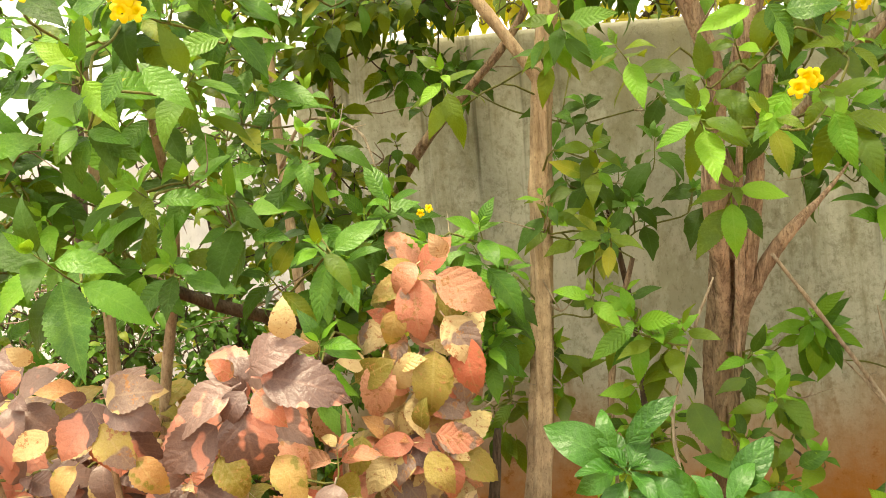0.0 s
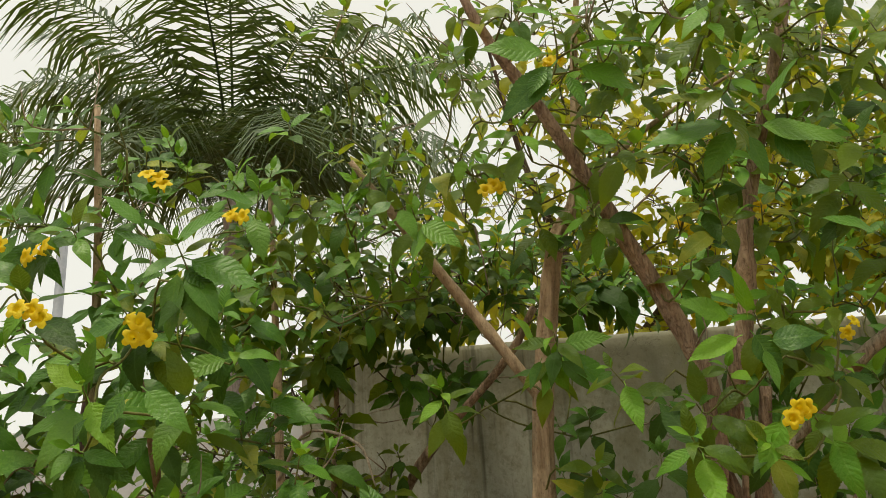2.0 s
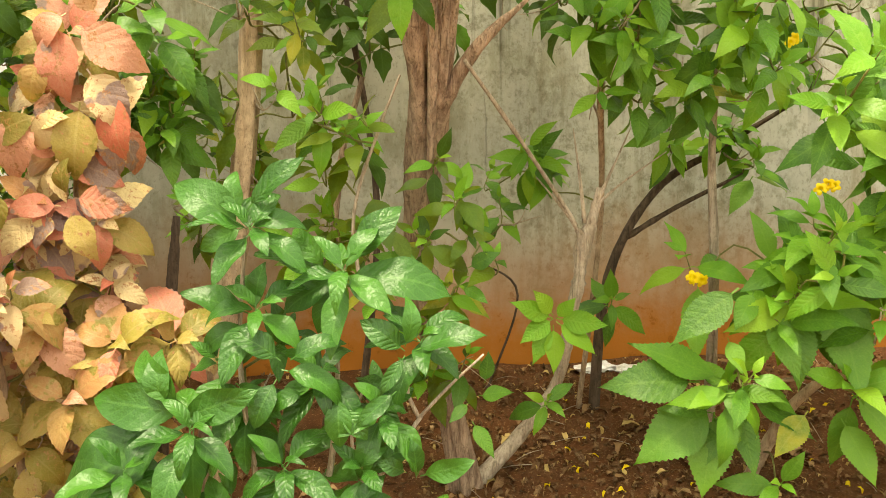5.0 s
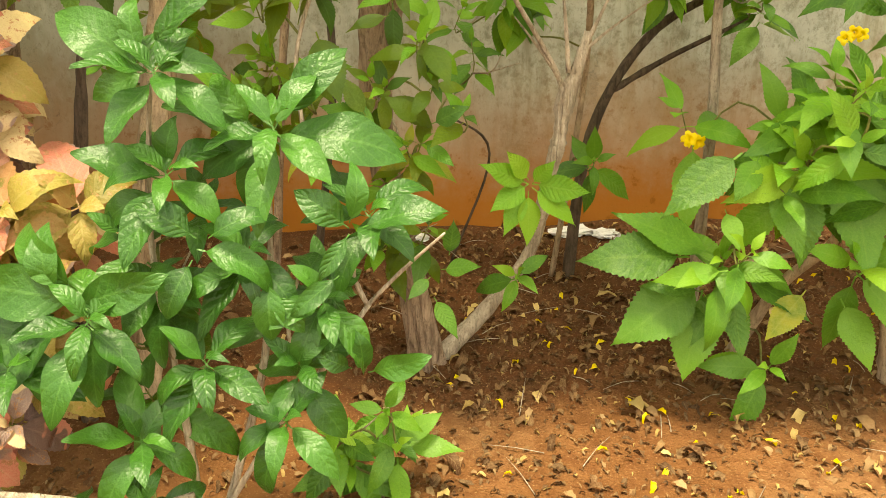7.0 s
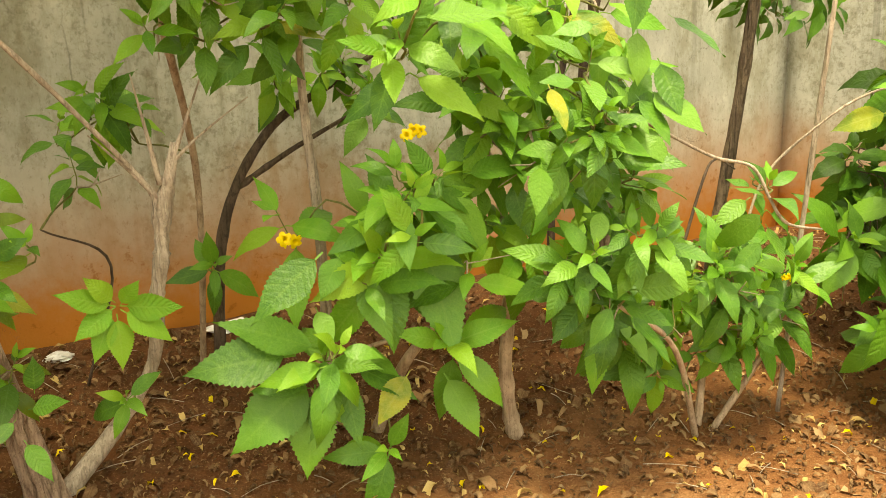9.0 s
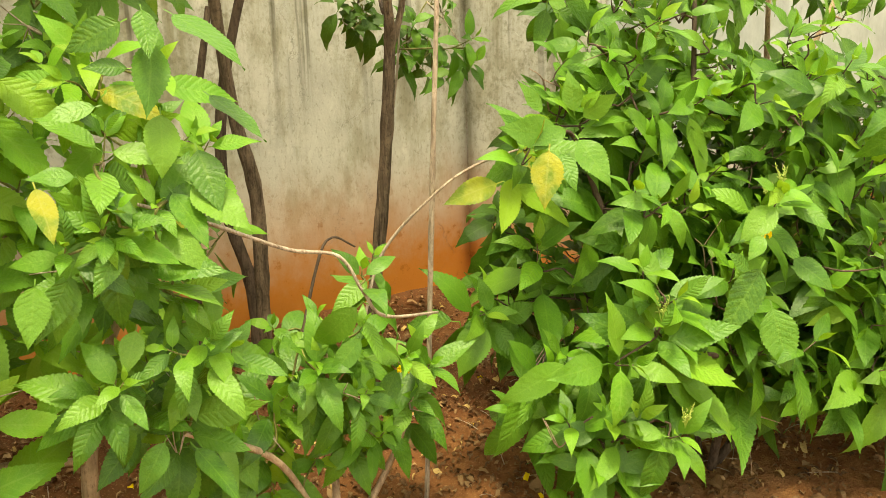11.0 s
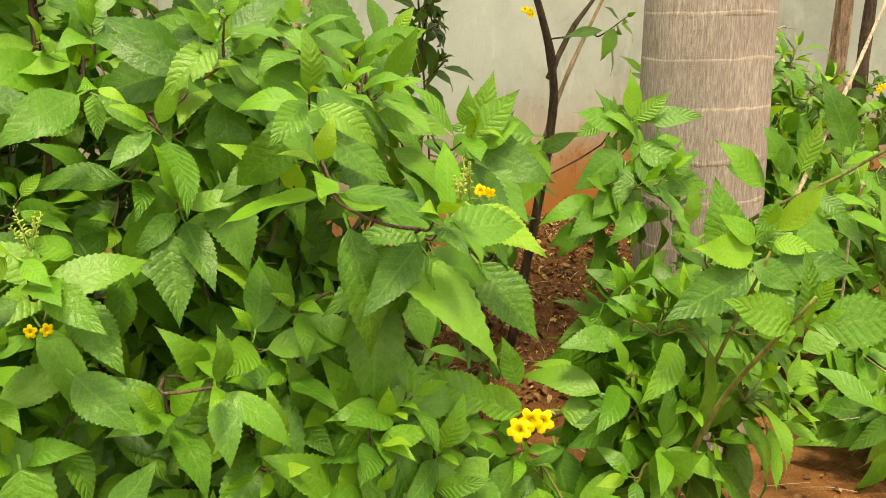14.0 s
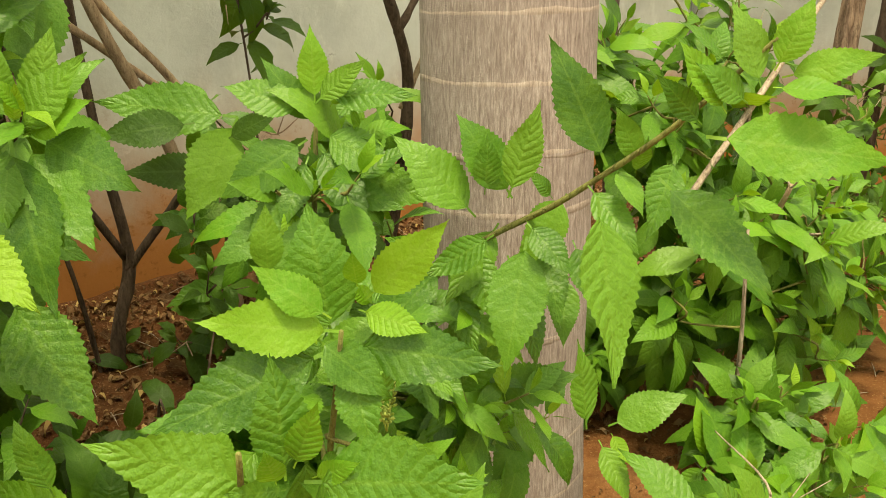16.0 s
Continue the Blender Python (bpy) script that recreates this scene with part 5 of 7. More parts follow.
shrub("flowering_shrub", "airy dark-stemmed shrub close to the stained wall", (1.66, 3.28, -0.05),
      [("stem", [(1.66, 3.28, -0.15, 0.024), (1.70, 3.30, 0.35, 0.021), (1.78, 3.30, 0.64, 0.019), (1.95, 3.30, 0.88, 0.017), (2.18, 3.28, 1.02, 0.014), (2.45, 3.2, 1.2, 0.008)], BARK_DARK),
       ("branch", [(1.80, 3.30, 0.66, 0.013), (2.00, 3.28, 0.78, 0.011), (2.25, 3.2, 0.92, 0.007)], BARK_DARK),
       ("stem", [(1.60, 3.3, -0.1, 0.013), (1.62, 3.1, 0.7, 0.012), (1.52, 2.8, 1.2, 0.012), (1.45, 2.6, 1.5, 0.008)]),
       ("stem", [(1.95, 2.80, -0.12, 0.020), (1.93, 2.76, 0.6, 0.018), (1.90, 2.74, 1.03, 0.013), (1.88, 2.65, 1.5, 0.008)], BARK_PALE),
       ("stem", [(0.70, 3.45, -0.05, 0.016), (0.78, 3.45, 0.8, 0.014), (0.66, 3.4, 1.7, 0.010)], BARK_DARK),
       ("stem", [(0.55, 3.2, -0.05, 0.014), (0.62, 3.2, 0.9, 0.013), (0.72, 3.15, 1.3, 0.010)], BARK_RED),
       ("twig", [(1.2, 3.3, 0.0, 0.006), (1.32, 3.2, 0.45, 0.005), (1.12, 3.1, 0.62, 0.003)], BARK_DARK)],
      [((1.62, 2.6, 1.45), (0.42, 0.25, 0.28), 20), ((1.85, 2.5, 1.85), (0.40, 0.3, 0.25), 16), ((2.3, 2.8, 1.45), (0.45, 0.35, 0.35), 20), ((1.35, 3.2, 0.95), (0.2, 0.2, 0.2), 4),
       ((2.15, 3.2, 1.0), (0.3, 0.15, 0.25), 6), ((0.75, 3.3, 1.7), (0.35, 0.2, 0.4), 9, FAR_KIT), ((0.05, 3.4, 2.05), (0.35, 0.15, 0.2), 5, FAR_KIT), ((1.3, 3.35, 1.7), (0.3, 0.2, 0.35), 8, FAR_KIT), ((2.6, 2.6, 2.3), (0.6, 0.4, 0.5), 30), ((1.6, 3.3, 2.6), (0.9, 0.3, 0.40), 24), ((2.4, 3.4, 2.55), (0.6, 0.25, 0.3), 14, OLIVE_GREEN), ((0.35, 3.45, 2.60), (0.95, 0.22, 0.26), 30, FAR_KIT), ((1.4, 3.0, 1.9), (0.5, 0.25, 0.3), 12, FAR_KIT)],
      17, shoots=[(1.52, 2.50, 1.47), (1.51, 2.40, 1.57), (1.84, 2.40, 1.34), (1.95, 2.40, 1.29), (1.57, 2.50, 1.38), (1.86, 2.40, 1.80), (1.26, 2.30, 1.85), (1.74, 2.50, 1.75), (1.93, 2.30, 1.50),
                  (1.66, 2.50, 1.70), (1.61, 2.90, 0.48), (1.30, 3.0, 1.05)],
      kit=LIT_FRESH_KIT, size=0.15, flowers=[(2.0, 2.45, 1.36, 0.7)], bare=0.5)

# ---- second stretch ----
bushy = shrub("flowering_shrub", "bushy shrub with drooping serrated leaves and a yellow flower cluster", (2.52, 2.52, -0.2),
      [("stem", [(2.56, 2.52, -0.26, 0.034), (2.50, 2.51, -0.14, 0.027), (2.47, 2.50, 0.10, 0.024), (2.50, 2.50, 0.44, 0.022), (2.42, 2.45, 0.70, 0.013), (2.30, 2.35, 0.95, 0.007)], BARK),
       ("branch", [(2.50, 2.50, 0.40, 0.015), (2.62, 2.40, 0.72, 0.011), (2.66, 2.25, 1.15, 0.006)]),
       ("branch", [(2.08, 2.75, -0.18, 0.022), (2.15, 2.62, 0.12, 0.019), (2.25, 2.50, 0.34, 0.015), (2.1, 2.40, 0.62, 0.009)]),
       ("branch", [(2.48, 2.50, 0.20, 0.012), (2.20, 2.42, 0.30, 0.010), (1.85, 2.35, 0.30, 0.006)]),
       ("branch", [(2.49, 2.50, 0.30, 0.010), (2.70, 2.35, 0.36, 0.008), (2.80, 2.22, 0.28, 0.005)])],
      [((2.10, 2.28, 0.66), (0.40, 0.20, 0.20), 7), ((2.60, 2.25, 0.82), (0.34, 0.22, 0.36), 10), ((2.75, 2.2, 0.26), (0.22, 0.12, 0.12), 2),
       ((2.40, 2.3, 1.15), (0.32, 0.22, 0.25), 9), ((2.0, 2.0, 1.22), (0.15, 0.1, 0.15), 2)],
      21, shoots=[(1.77, 2.30, 0.33), (2.15, 2.30, 0.80), (1.75, 2.60, 0.69), (1.98, 2.30, 0.62), (2.76, 2.20, 0.32), (2.79, 2.50, 0.79), (1.95, 2.30, 0.0), (2.88, 2.20, 0.06), (1.97, 2.10, 0.80),
                  (2.46, 2.00, 0.92), (2.57, 2.10, 0.40), (1.79, 2.20, 0.38), (2.10, 2.20, 0.34), (1.93, 1.90, 1.27), (2.66, 2.20, 1.27), (2.29, 2.30, 1.08), (2.08, 2.30, 0.76), (2.39, 2.40, 1.07)],
      kit=LIT_FRESH_KIT, size=0.205, flowers=[(2.115, 2.40, 0.91), (1.76, 2.56, 0.62)], singles=280)
sprig(bushy, [(1.72, 2.39, 0.31, 1.44, 2.43, 0.31, LEAF), (1.80, 2.39, 0.31, 1.55, 2.45, 0.42, LEAF), (1.77, 2.39, 0.24, 1.50, 2.37, 0.06, LEAF),
      (1.85, 2.39, 0.22, 1.86, 2.29, 0.05, LEAF), (1.88, 2.39, 0.25, 2.03, 2.27, 0.17, LEAF), (1.77, 2.39, 0.21, 1.70, 2.30, -0.04, LEAF),
      (1.83, 2.39, 0.22, 1.73, 2.33, 0.08, LEAF), (1.87, 2.39, 0.29, 1.97, 2.31, 0.28, LEAF), (1.93, 2.39, 0.27, 2.00, 2.31, 0.22, LEAF),
      (1.79, 2.39, 0.30, 1.81, 2.35, 0.35, YOUNG)])
sprig(bushy, [(1.79, 2.30, 0.62, 1.59, 2.27, 0.48, LEAF), (1.89, 2.30, 0.56, 1.93, 2.20, 0.38, LEAF), (1.84, 2.30, 0.61, 1.76, 2.25, 0.50, LEAF),
      (2.09, 2.30, 0.62, 2.11, 2.17, 0.34, LEAF), (2.18, 2.30, 0.79, 2.01, 2.29, 0.72, LEAF), (2.22, 2.30, 0.79, 2.39, 2.22, 0.82, LEAF),
      (2.17, 2.30, 0.75, 2.24, 2.19, 0.58, LEAF), (2.38, 2.30, 0.76, 2.39, 2.22, 0.61, LEAF), (2.53, 2.30, 0.80, 2.47, 2.23, 0.64, LEAF),
      (1.76, 2.30, 0.47, 1.78, 2.23, 0.38, LEAF), (2.03, 2.30, 0.23, 1.91, 2.26, 0.11, YELLOWING), (2.14, 2.30, 0.20, 2.20, 2.19, 0.03, LEAF),
      (2.56, 2.30, 0.85, 2.66, 2.24, 0.88, LEAF), (2.60, 2.30, 0.83, 2.58, 2.23, 0.71, LEAF)])
sprig(bushy, [(2.26, 2.30, 0.93, 2.34, 2.25, 0.99, LEAF), (2.13, 2.30, 0.78, 2.06, 2.31, 0.89, LEAF)])
sprig(bushy, [(2.70, 2.20, 0.38, 2.56, 2.16, 0.23, LEAF), (2.74, 2.20, 0.36, 2.77, 2.09, 0.15, LEAF), (2.65, 2.20, 0.48, 2.63, 2.13, 0.36, LEAF),
      (2.37, 2.20, 0.42, 2.45, 2.14, 0.43, LEAF), (2.72, 2.20, 0.41, 2.77, 2.17, 0.50, LEAF), (2.80, 2.20, 0.28, 2.74, 2.14, 0.17, LEAF)])
sprig(fluted, [(0.71, 2.45, 0.91, 0.76, 2.35, 0.76, CANOPY), (0.83, 2.45, 0.70, 0.77, 2.45, 0.80, CANOPY), (0.87, 2.45, 0.67, 0.73, 2.46, 0.73, LEAF),
      (1.00, 2.45, 0.68, 1.08, 2.40, 0.73, LEAF), (0.98, 2.45, 0.63, 1.04, 2.38, 0.59, LEAF), (0.94, 2.45, 0.62, 0.83, 2.45, 0.66, LEAF),
      (0.97, 2.45, 0.68, 0.89, 2.45, 0.75, CANOPY), (1.01, 2.45, 0.20, 1.06, 2.37, 0.12, LEAF), (1.00, 2.45, 0.26, 0.94, 2.41, 0.22, LEAF),
      (1.03, 2.45, 0.28, 1.12, 2.39, 0.31, LEAF), (1.05, 2.45, 0.32, 1.06, 2.43, 0.42, LEAF), (0.98, 2.45, 0.89, 1.03, 2.37, 0.80, CANOPY),
      (0.89, 2.45, 0.95, 0.79, 2.43, 0.92, CANOPY)])

low_shrub = shrub("flowering_shrub", "low spreading shrub with pale bare twigs before the stained wall", (3.10, 2.25, -0.2),
      [("stem", [(3.15, 2.30, -0.24, 0.014), (3.12, 2.25, 0.1, 0.011), (3.05, 2.15, 0.45, 0.007)]),
       ("stem", [(3.10, 2.25, -0.24, 0.012), (2.85, 2.10, 0.2, 0.010), (2.55, 2.0, 0.42, 0.006)]),
       ("stem", [(3.15, 2.25, -0.24, 0.012), (3.30, 2.15, 0.1, 0.009), (3.36, 2.10, 0.40, 0.006)]),
       ("cane", [(2.48, 1.95, 0.98, 0.004), (2.65, 1.97, 0.91, 0.005), (2.84, 1.96, 0.82, 0.005), (2.98, 1.95, 0.78, 0.005), (3.03, 1.92, 0.68, 0.005), (3.08, 1.90, 0.61, 0.005), (3.35, 2.0, 0.54, 0.004)], BARK_PALE),
       ("cane", [(3.20, 2.25, 0.20, 0.006), (3.25, 2.22, 0.52, 0.005), (3.31, 2.19, 0.71, 0.005), (3.42, 2.07, 0.88, 0.004), (3.54, 2.03, 0.95, 0.004), (3.68, 1.98, 0.99, 0.003)], BARK_PALE),
       ("twig", [(3.05, 2.35, 0.3, 0.006), (3.16, 2.34, 0.66, 0.005), (3.22, 2.34, 0.74, 0.004), (3.30, 2.33, 0.70, 0.003)], BARK_DARK)],
      [((3.15, 2.12, 0.40), (0.34, 0.18, 0.14), 11), ((2.50, 1.95, 0.62), (0.22, 0.13, 0.18), 7), ((3.15, 2.1, 0.14), (0.28, 0.12, 0.10), 3), ((2.38, 1.95, 0.98), (0.15, 0.12, 0.2), 5)],
      22, shoots=[(2.56, 2.00, 0.46), (2.39, 1.90, 0.92), (2.39, 1.90, 0.62), (3.35, 2.10, 0.43), (3.05, 1.95, 0.73), (3.09, 2.15, 0.43), (3.06, 2.20, 0.55), (3.32, 2.10, 0.26), (2.97, 2.30, 0.52), (3.16, 2.10, 0.18), (3.31, 2.25, 0.68)],
      size=0.15, flowers=[(3.22, 2.0, 0.40, 0.5)])
sprig(low_shrub, [(2.50, 1.95, 1.36, 2.38, 1.98, 1.30, LEAF), (2.53, 1.95, 1.39, 2.51, 1.88, 1.29, LEAF), (2.58, 1.95, 1.38, 2.67, 1.79, 1.28, LEAF),
      (2.55, 1.95, 1.33, 2.50, 1.89, 1.17, LEAF), (2.50, 1.95, 1.26, 2.41, 1.97, 1.27, LEAF), (2.43, 1.95, 1.19, 2.32, 1.98, 1.17, LEAF),
      (2.55, 1.95, 1.18, 2.52, 1.89, 1.03, LEAF), (2.65, 1.95, 1.21, 2.71, 1.82, 1.12, LEAF), (2.62, 1.95, 1.10, 2.62, 1.85, 0.96, LEAF),
      (2.59, 1.95, 1.02, 2.67, 1.80, 0.92, LEAF), (2.55, 1.95, 1.01, 2.58, 1.84, 0.90, LEAF), (2.37, 1.95, 1.05, 2.27, 1.98, 1.06, LEAF),
      (2.28, 1.95, 1.05, 2.28, 1.87, 0.95, YELLOWING), (2.41, 1.95, 1.03, 2.43, 1.86, 0.96, LEAF)])
sprig(low_shrub, [(2.26, 1.95, 0.86, 2.22, 1.90, 0.74, LEAF), (2.33, 1.95, 0.86, 2.25, 1.94, 0.74, LEAF), (2.45, 1.95, 0.72, 2.40, 1.91, 0.64, LEAF),
      (2.55, 1.95, 0.56, 2.49, 1.92, 0.48, LEAF), (2.49, 1.95, 0.45, 2.41, 1.94, 0.34, LEAF), (2.54, 1.95, 0.42, 2.59, 1.83, 0.31, LEAF),
      (2.54, 1.95, 0.48, 2.65, 1.81, 0.52, LEAF), (2.47, 1.95, 0.57, 2.33, 2.00, 0.49, LEAF), (2.54, 1.95, 0.59, 2.53, 1.88, 0.50, LEAF),
      (2.71, 1.95, 0.65, 2.64, 1.95, 0.63, LEAF), (2.47, 1.95, 0.85, 2.58, 1.80, 0.85, LEAF), (2.48, 1.95, 0.81, 2.58, 1.80, 0.78, LEAF)])

shrub("wall_tree", "two thin brown trunks joining before the plaster wall", (3.47, 3.32, 0.0),
      [("trunk", [(3.50, 3.32, -0.1, 0.036), (3.50, 3.32, 0.26, 0.032), (3.50, 3.30, 0.75, 0.029), (3.42, 3.30, 1.15, 0.026), (3.35, 3.25, 1.8, 0.02), (3.3, 3.1, 2.6, 0.012)], BARK_WET),
       ("stem", [(3.48, 3.34, 0.05, 0.028), (3.46, 3.34, 0.40, 0.026), (3.38, 3.34, 0.72, 0.025), (3.40, 3.33, 1.15, 0.022), (3.55, 3.3, 1.7, 0.016)], BARK_DARK),
       ("stem", [(3.22, 3.36, -0.1, 0.02), (3.24, 3.35, 0.8, 0.018), (3.36, 3.3, 1.5, 0.013)], BARK_DARK)],
      [((3.35, 3.1, 2.2), (0.5, 0.3, 0.4), 22), ((2.9, 2.7, 1.7), (0.3, 0.25, 0.3), 12)], 23, size=0.14, category="tree")

shrub("wall_tree", "leaning brown sapling with a forked top before the plaster wall", (3.78, 2.92, 0.0),
      [("trunk", [(3.76, 2.92, -0.12, 0.030), (3.78, 2.90, 0.3, 0.027), (3.83, 2.86, 0.8, 0.025), (3.84, 2.80, 1.30, 0.023), (3.80, 2.75, 1.5, 0.018), (3.7, 2.7, 2.1, 0.012)], BARK_WET),
       ("branch", [(3.84, 2.81, 1.28, 0.015), (3.90, 2.78, 1.5, 0.012), (3.98, 2.75, 2.0, 0.008)], BARK_WET),
       ("branch", [(3.84, 2.84, 0.95, 0.006), (3.90, 2.84, 1.2, 0.005), (3.93, 2.83, 1.5, 0.003)], BARK_PALE),
       ("branch", [(3.82, 2.80, 1.45, 0.008), (4.0, 3.1, 1.62, 0.007), (4.05, 3.3, 1.5, 0.004)], BARK_DARK)],
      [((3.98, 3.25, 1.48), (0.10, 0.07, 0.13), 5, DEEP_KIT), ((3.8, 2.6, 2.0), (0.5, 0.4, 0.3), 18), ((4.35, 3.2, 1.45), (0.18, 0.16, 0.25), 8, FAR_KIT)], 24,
      shoots=[(4.15, 2.65, 1.26), (4.10, 2.6, 1.35)], size=0.13, category="tree")

cane = thing("garden_cane", (3.46, 2.2, -0.15), "straight pale dry cane stuck upright in the bed", "cane")
_v, _f = tube([(3.46, 2.22, -0.2, 0.008), (3.47, 2.18, 0.47, 0.009), (3.465, 2.13, 1.0, 0.0085), (3.47, 2.08, 1.6, 0.007)], 8, 8, 0.06)
part("cane_shaft", link_mesh("cane_shaft", _v, _f, [BARK_PALE]), cane)

big_shrub = shrub("flowering_shrub", "dense spreading shrub of big serrated green leaves hiding the wall", (4.35, 1.75, -0.2),
      [("stem", [(4.35, 1.75, -0.25, 0.022), (4.40, 1.75, 0.4, 0.018), (4.45, 1.85, 0.9, 0.012), (4.5, 1.9, 1.5, 0.007)], BARK_DARK),
       ("stem", [(4.30, 1.80, -0.25, 0.020), (4.10, 1.85, 0.4, 0.016), (3.95, 1.95, 0.95, 0.009), (3.80, 1.92, 1.05, 0.005)], BARK_DARK),
       ("stem", [(4.38, 1.70, -0.25, 0.018), (4.20, 1.55, 0.25, 0.013), (3.85, 1.50, 0.40, 0.006)], BARK_DARK),
       ("stem", [(4.40, 1.72, -0.25, 0.018), (4.60, 1.40, 0.35, 0.013), (4.72, 1.15, 0.75, 0.007)], BARK_DARK),
       ("stem", [(4.45, 1.85, -0.25, 0.020), (4.75, 1.85, 0.6, 0.016), (5.05, 1.8, 1.1, 0.012), (5.3, 1.7, 1.6, 0.007)], BARK)],
      [((4.10, 1.75, 0.55), (0.50, 0.35, 0.40), 46), ((4.55, 1.45, 0.45), (0.45, 0.35, 0.45), 48), ((4.35, 1.95, 1.15), (0.45, 0.35, 0.30), 30), ((4.85, 1.6, 1.0), (0.45, 0.35, 0.40), 40),
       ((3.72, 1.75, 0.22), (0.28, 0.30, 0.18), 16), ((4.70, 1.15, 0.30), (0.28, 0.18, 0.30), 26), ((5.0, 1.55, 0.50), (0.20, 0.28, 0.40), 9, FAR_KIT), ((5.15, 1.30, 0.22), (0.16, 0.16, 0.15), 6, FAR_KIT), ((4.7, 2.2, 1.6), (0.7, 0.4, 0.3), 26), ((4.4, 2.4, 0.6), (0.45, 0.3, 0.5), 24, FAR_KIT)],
      25, shoots=[(3.85, 2.20, 0.50), (3.74, 2.20, 0.48), (3.69, 1.40, 0.23), (3.62, 1.50, 0.43), (4.20, 1.40, 0.83), (4.10, 2.00, 1.08), (4.49, 2.00, 1.26), (3.66, 1.95, 1.00), (3.76, 1.53, 0.50),
                  (4.23, 1.90, 1.26), (3.90, 2.00, 1.12), (4.28, 1.50, 0.78), (4.86, 1.60, 0.98), (4.81, 1.00, 0.87), (3.64, 2.10, 0.45), (5.04, 1.00, 0.28), (4.13, 1.50, 0.61), (4.52, 1.25, 0.66),
                  (4.57, 1.10, 0.14), (4.10, 1.80, 0.78), (4.73, 0.97, 0.88), (5.12, 1.20, 0.97), (4.57, 1.10, 1.10), (4.58, 1.10, 0.98), (4.86, 1.30, 1.08), (3.62, 1.87, 0.98, TURNING_KIT)],
      size=0.215, bark=BARK_DARK, flowers=[(5.05, 1.0, 0.347, 1.3), (4.81, 0.925, 0.925, 0.5), (4.23, 1.46, 0.70, 0.5)],
      buds=[(4.76, 0.94, 0.90), (4.80, 0.95, 0.90), (4.21, 1.40, 0.86), (4.29, 1.48, 0.80), (3.76, 1.51, 0.52), (3.69, 1.38, 0.26), (4.86, 1.58, 1.0), (4.23, 1.88, 1.29), (4.10, 1.98, 1.1)], singles=290)
sprig(big_shrub, [(4.16, 1.38, 0.82, 4.03, 1.42, 0.73, LEAF), (4.20, 1.38, 0.82, 4.24, 1.26, 0.75, LEAF), (4.23, 1.38, 0.65, 4.27, 1.25, 0.56, LEAF),
      (4.09, 1.38, 0.66, 3.94, 1.41, 0.47, LEAF), (4.13, 1.38, 0.53, 4.10, 1.29, 0.33, LEAF), (4.28, 1.38, 0.84, 4.21, 1.41, 0.88, YOUNG),
      (4.14, 1.38, 0.86, 4.07, 1.41, 0.90, LEAF), (4.18, 1.38, 0.86, 4.19, 1.30, 0.83, YOUNG), (4.17, 1.38, 0.87, 4.10, 1.38, 0.82, YOUNG),
      (4.01, 1.38, 0.64, 3.94, 1.41, 0.70, LEAF), (4.08, 1.38, 0.74, 4.00, 1.38, 0.68, LEAF)])
sprig(big_shrub, [(3.75, 1.54, 0.44, 3.61, 1.66, 0.54, LEAF), (3.77, 1.54, 0.47, 3.73, 1.57, 0.61, LEAF), (3.79, 1.54, 0.44, 3.91, 1.37, 0.50, LEAF),
      (3.77, 1.54, 0.42, 3.89, 1.34, 0.35, YOUNG), (3.75, 1.54, 0.42, 3.66, 1.55, 0.36, LEAF), (3.81, 1.54, 0.46, 3.82, 1.48, 0.52, YOUNG),
      (3.75, 1.54, 0.46, 3.67, 1.56, 0.46, YOUNG), (3.74, 1.54, 0.48, 3.66, 1.59, 0.57, LEAF), (3.81, 1.54, 0.41, 3.88, 1.41, 0.39, LEAF)])
sprig(big_shrub, [(3.73, 1.80, 1.09, 3.71, 1.80, 1.22, LEAF), (3.75, 1.80, 1.08, 3.81, 1.71, 1.15, LEAF), (3.71, 1.80, 1.06, 3.61, 1.84, 1.02, LEAF),
      (3.73, 1.80, 1.04, 3.75, 1.68, 0.90, LEAF), (3.70, 1.80, 1.03, 3.54, 1.91, 1.07, LEAF), (3.62, 1.80, 1.02, 3.55, 1.76, 0.85, YELLOWING),
      (3.66, 1.80, 1.00, 3.64, 1.72, 0.90, LEAF), (3.75, 1.80, 1.11, 3.77, 1.74, 1.16, YOUNG), (3.60, 1.80, 1.10, 3.54, 1.83, 1.19, LEAF)])
sprig(big_shrub, [(4.16, 1.95, 1.06, 4.02, 1.99, 0.93, LEAF), (4.21, 1.95, 1.13, 4.30, 1.86, 1.30, LEAF), (4.20, 1.95, 1.10, 4.29, 1.78, 1.06, LEAF),
      (4.13, 1.95, 1.15, 4.03, 2.01, 1.20, LEAF), (4.20, 1.95, 1.12, 4.14, 2.02, 1.33, LEAF), (4.12, 1.80, 1.02, 4.16, 1.64, 0.83, LEAF),
      (4.12, 1.95, 0.89, 3.99, 2.00, 0.81, LEAF)])
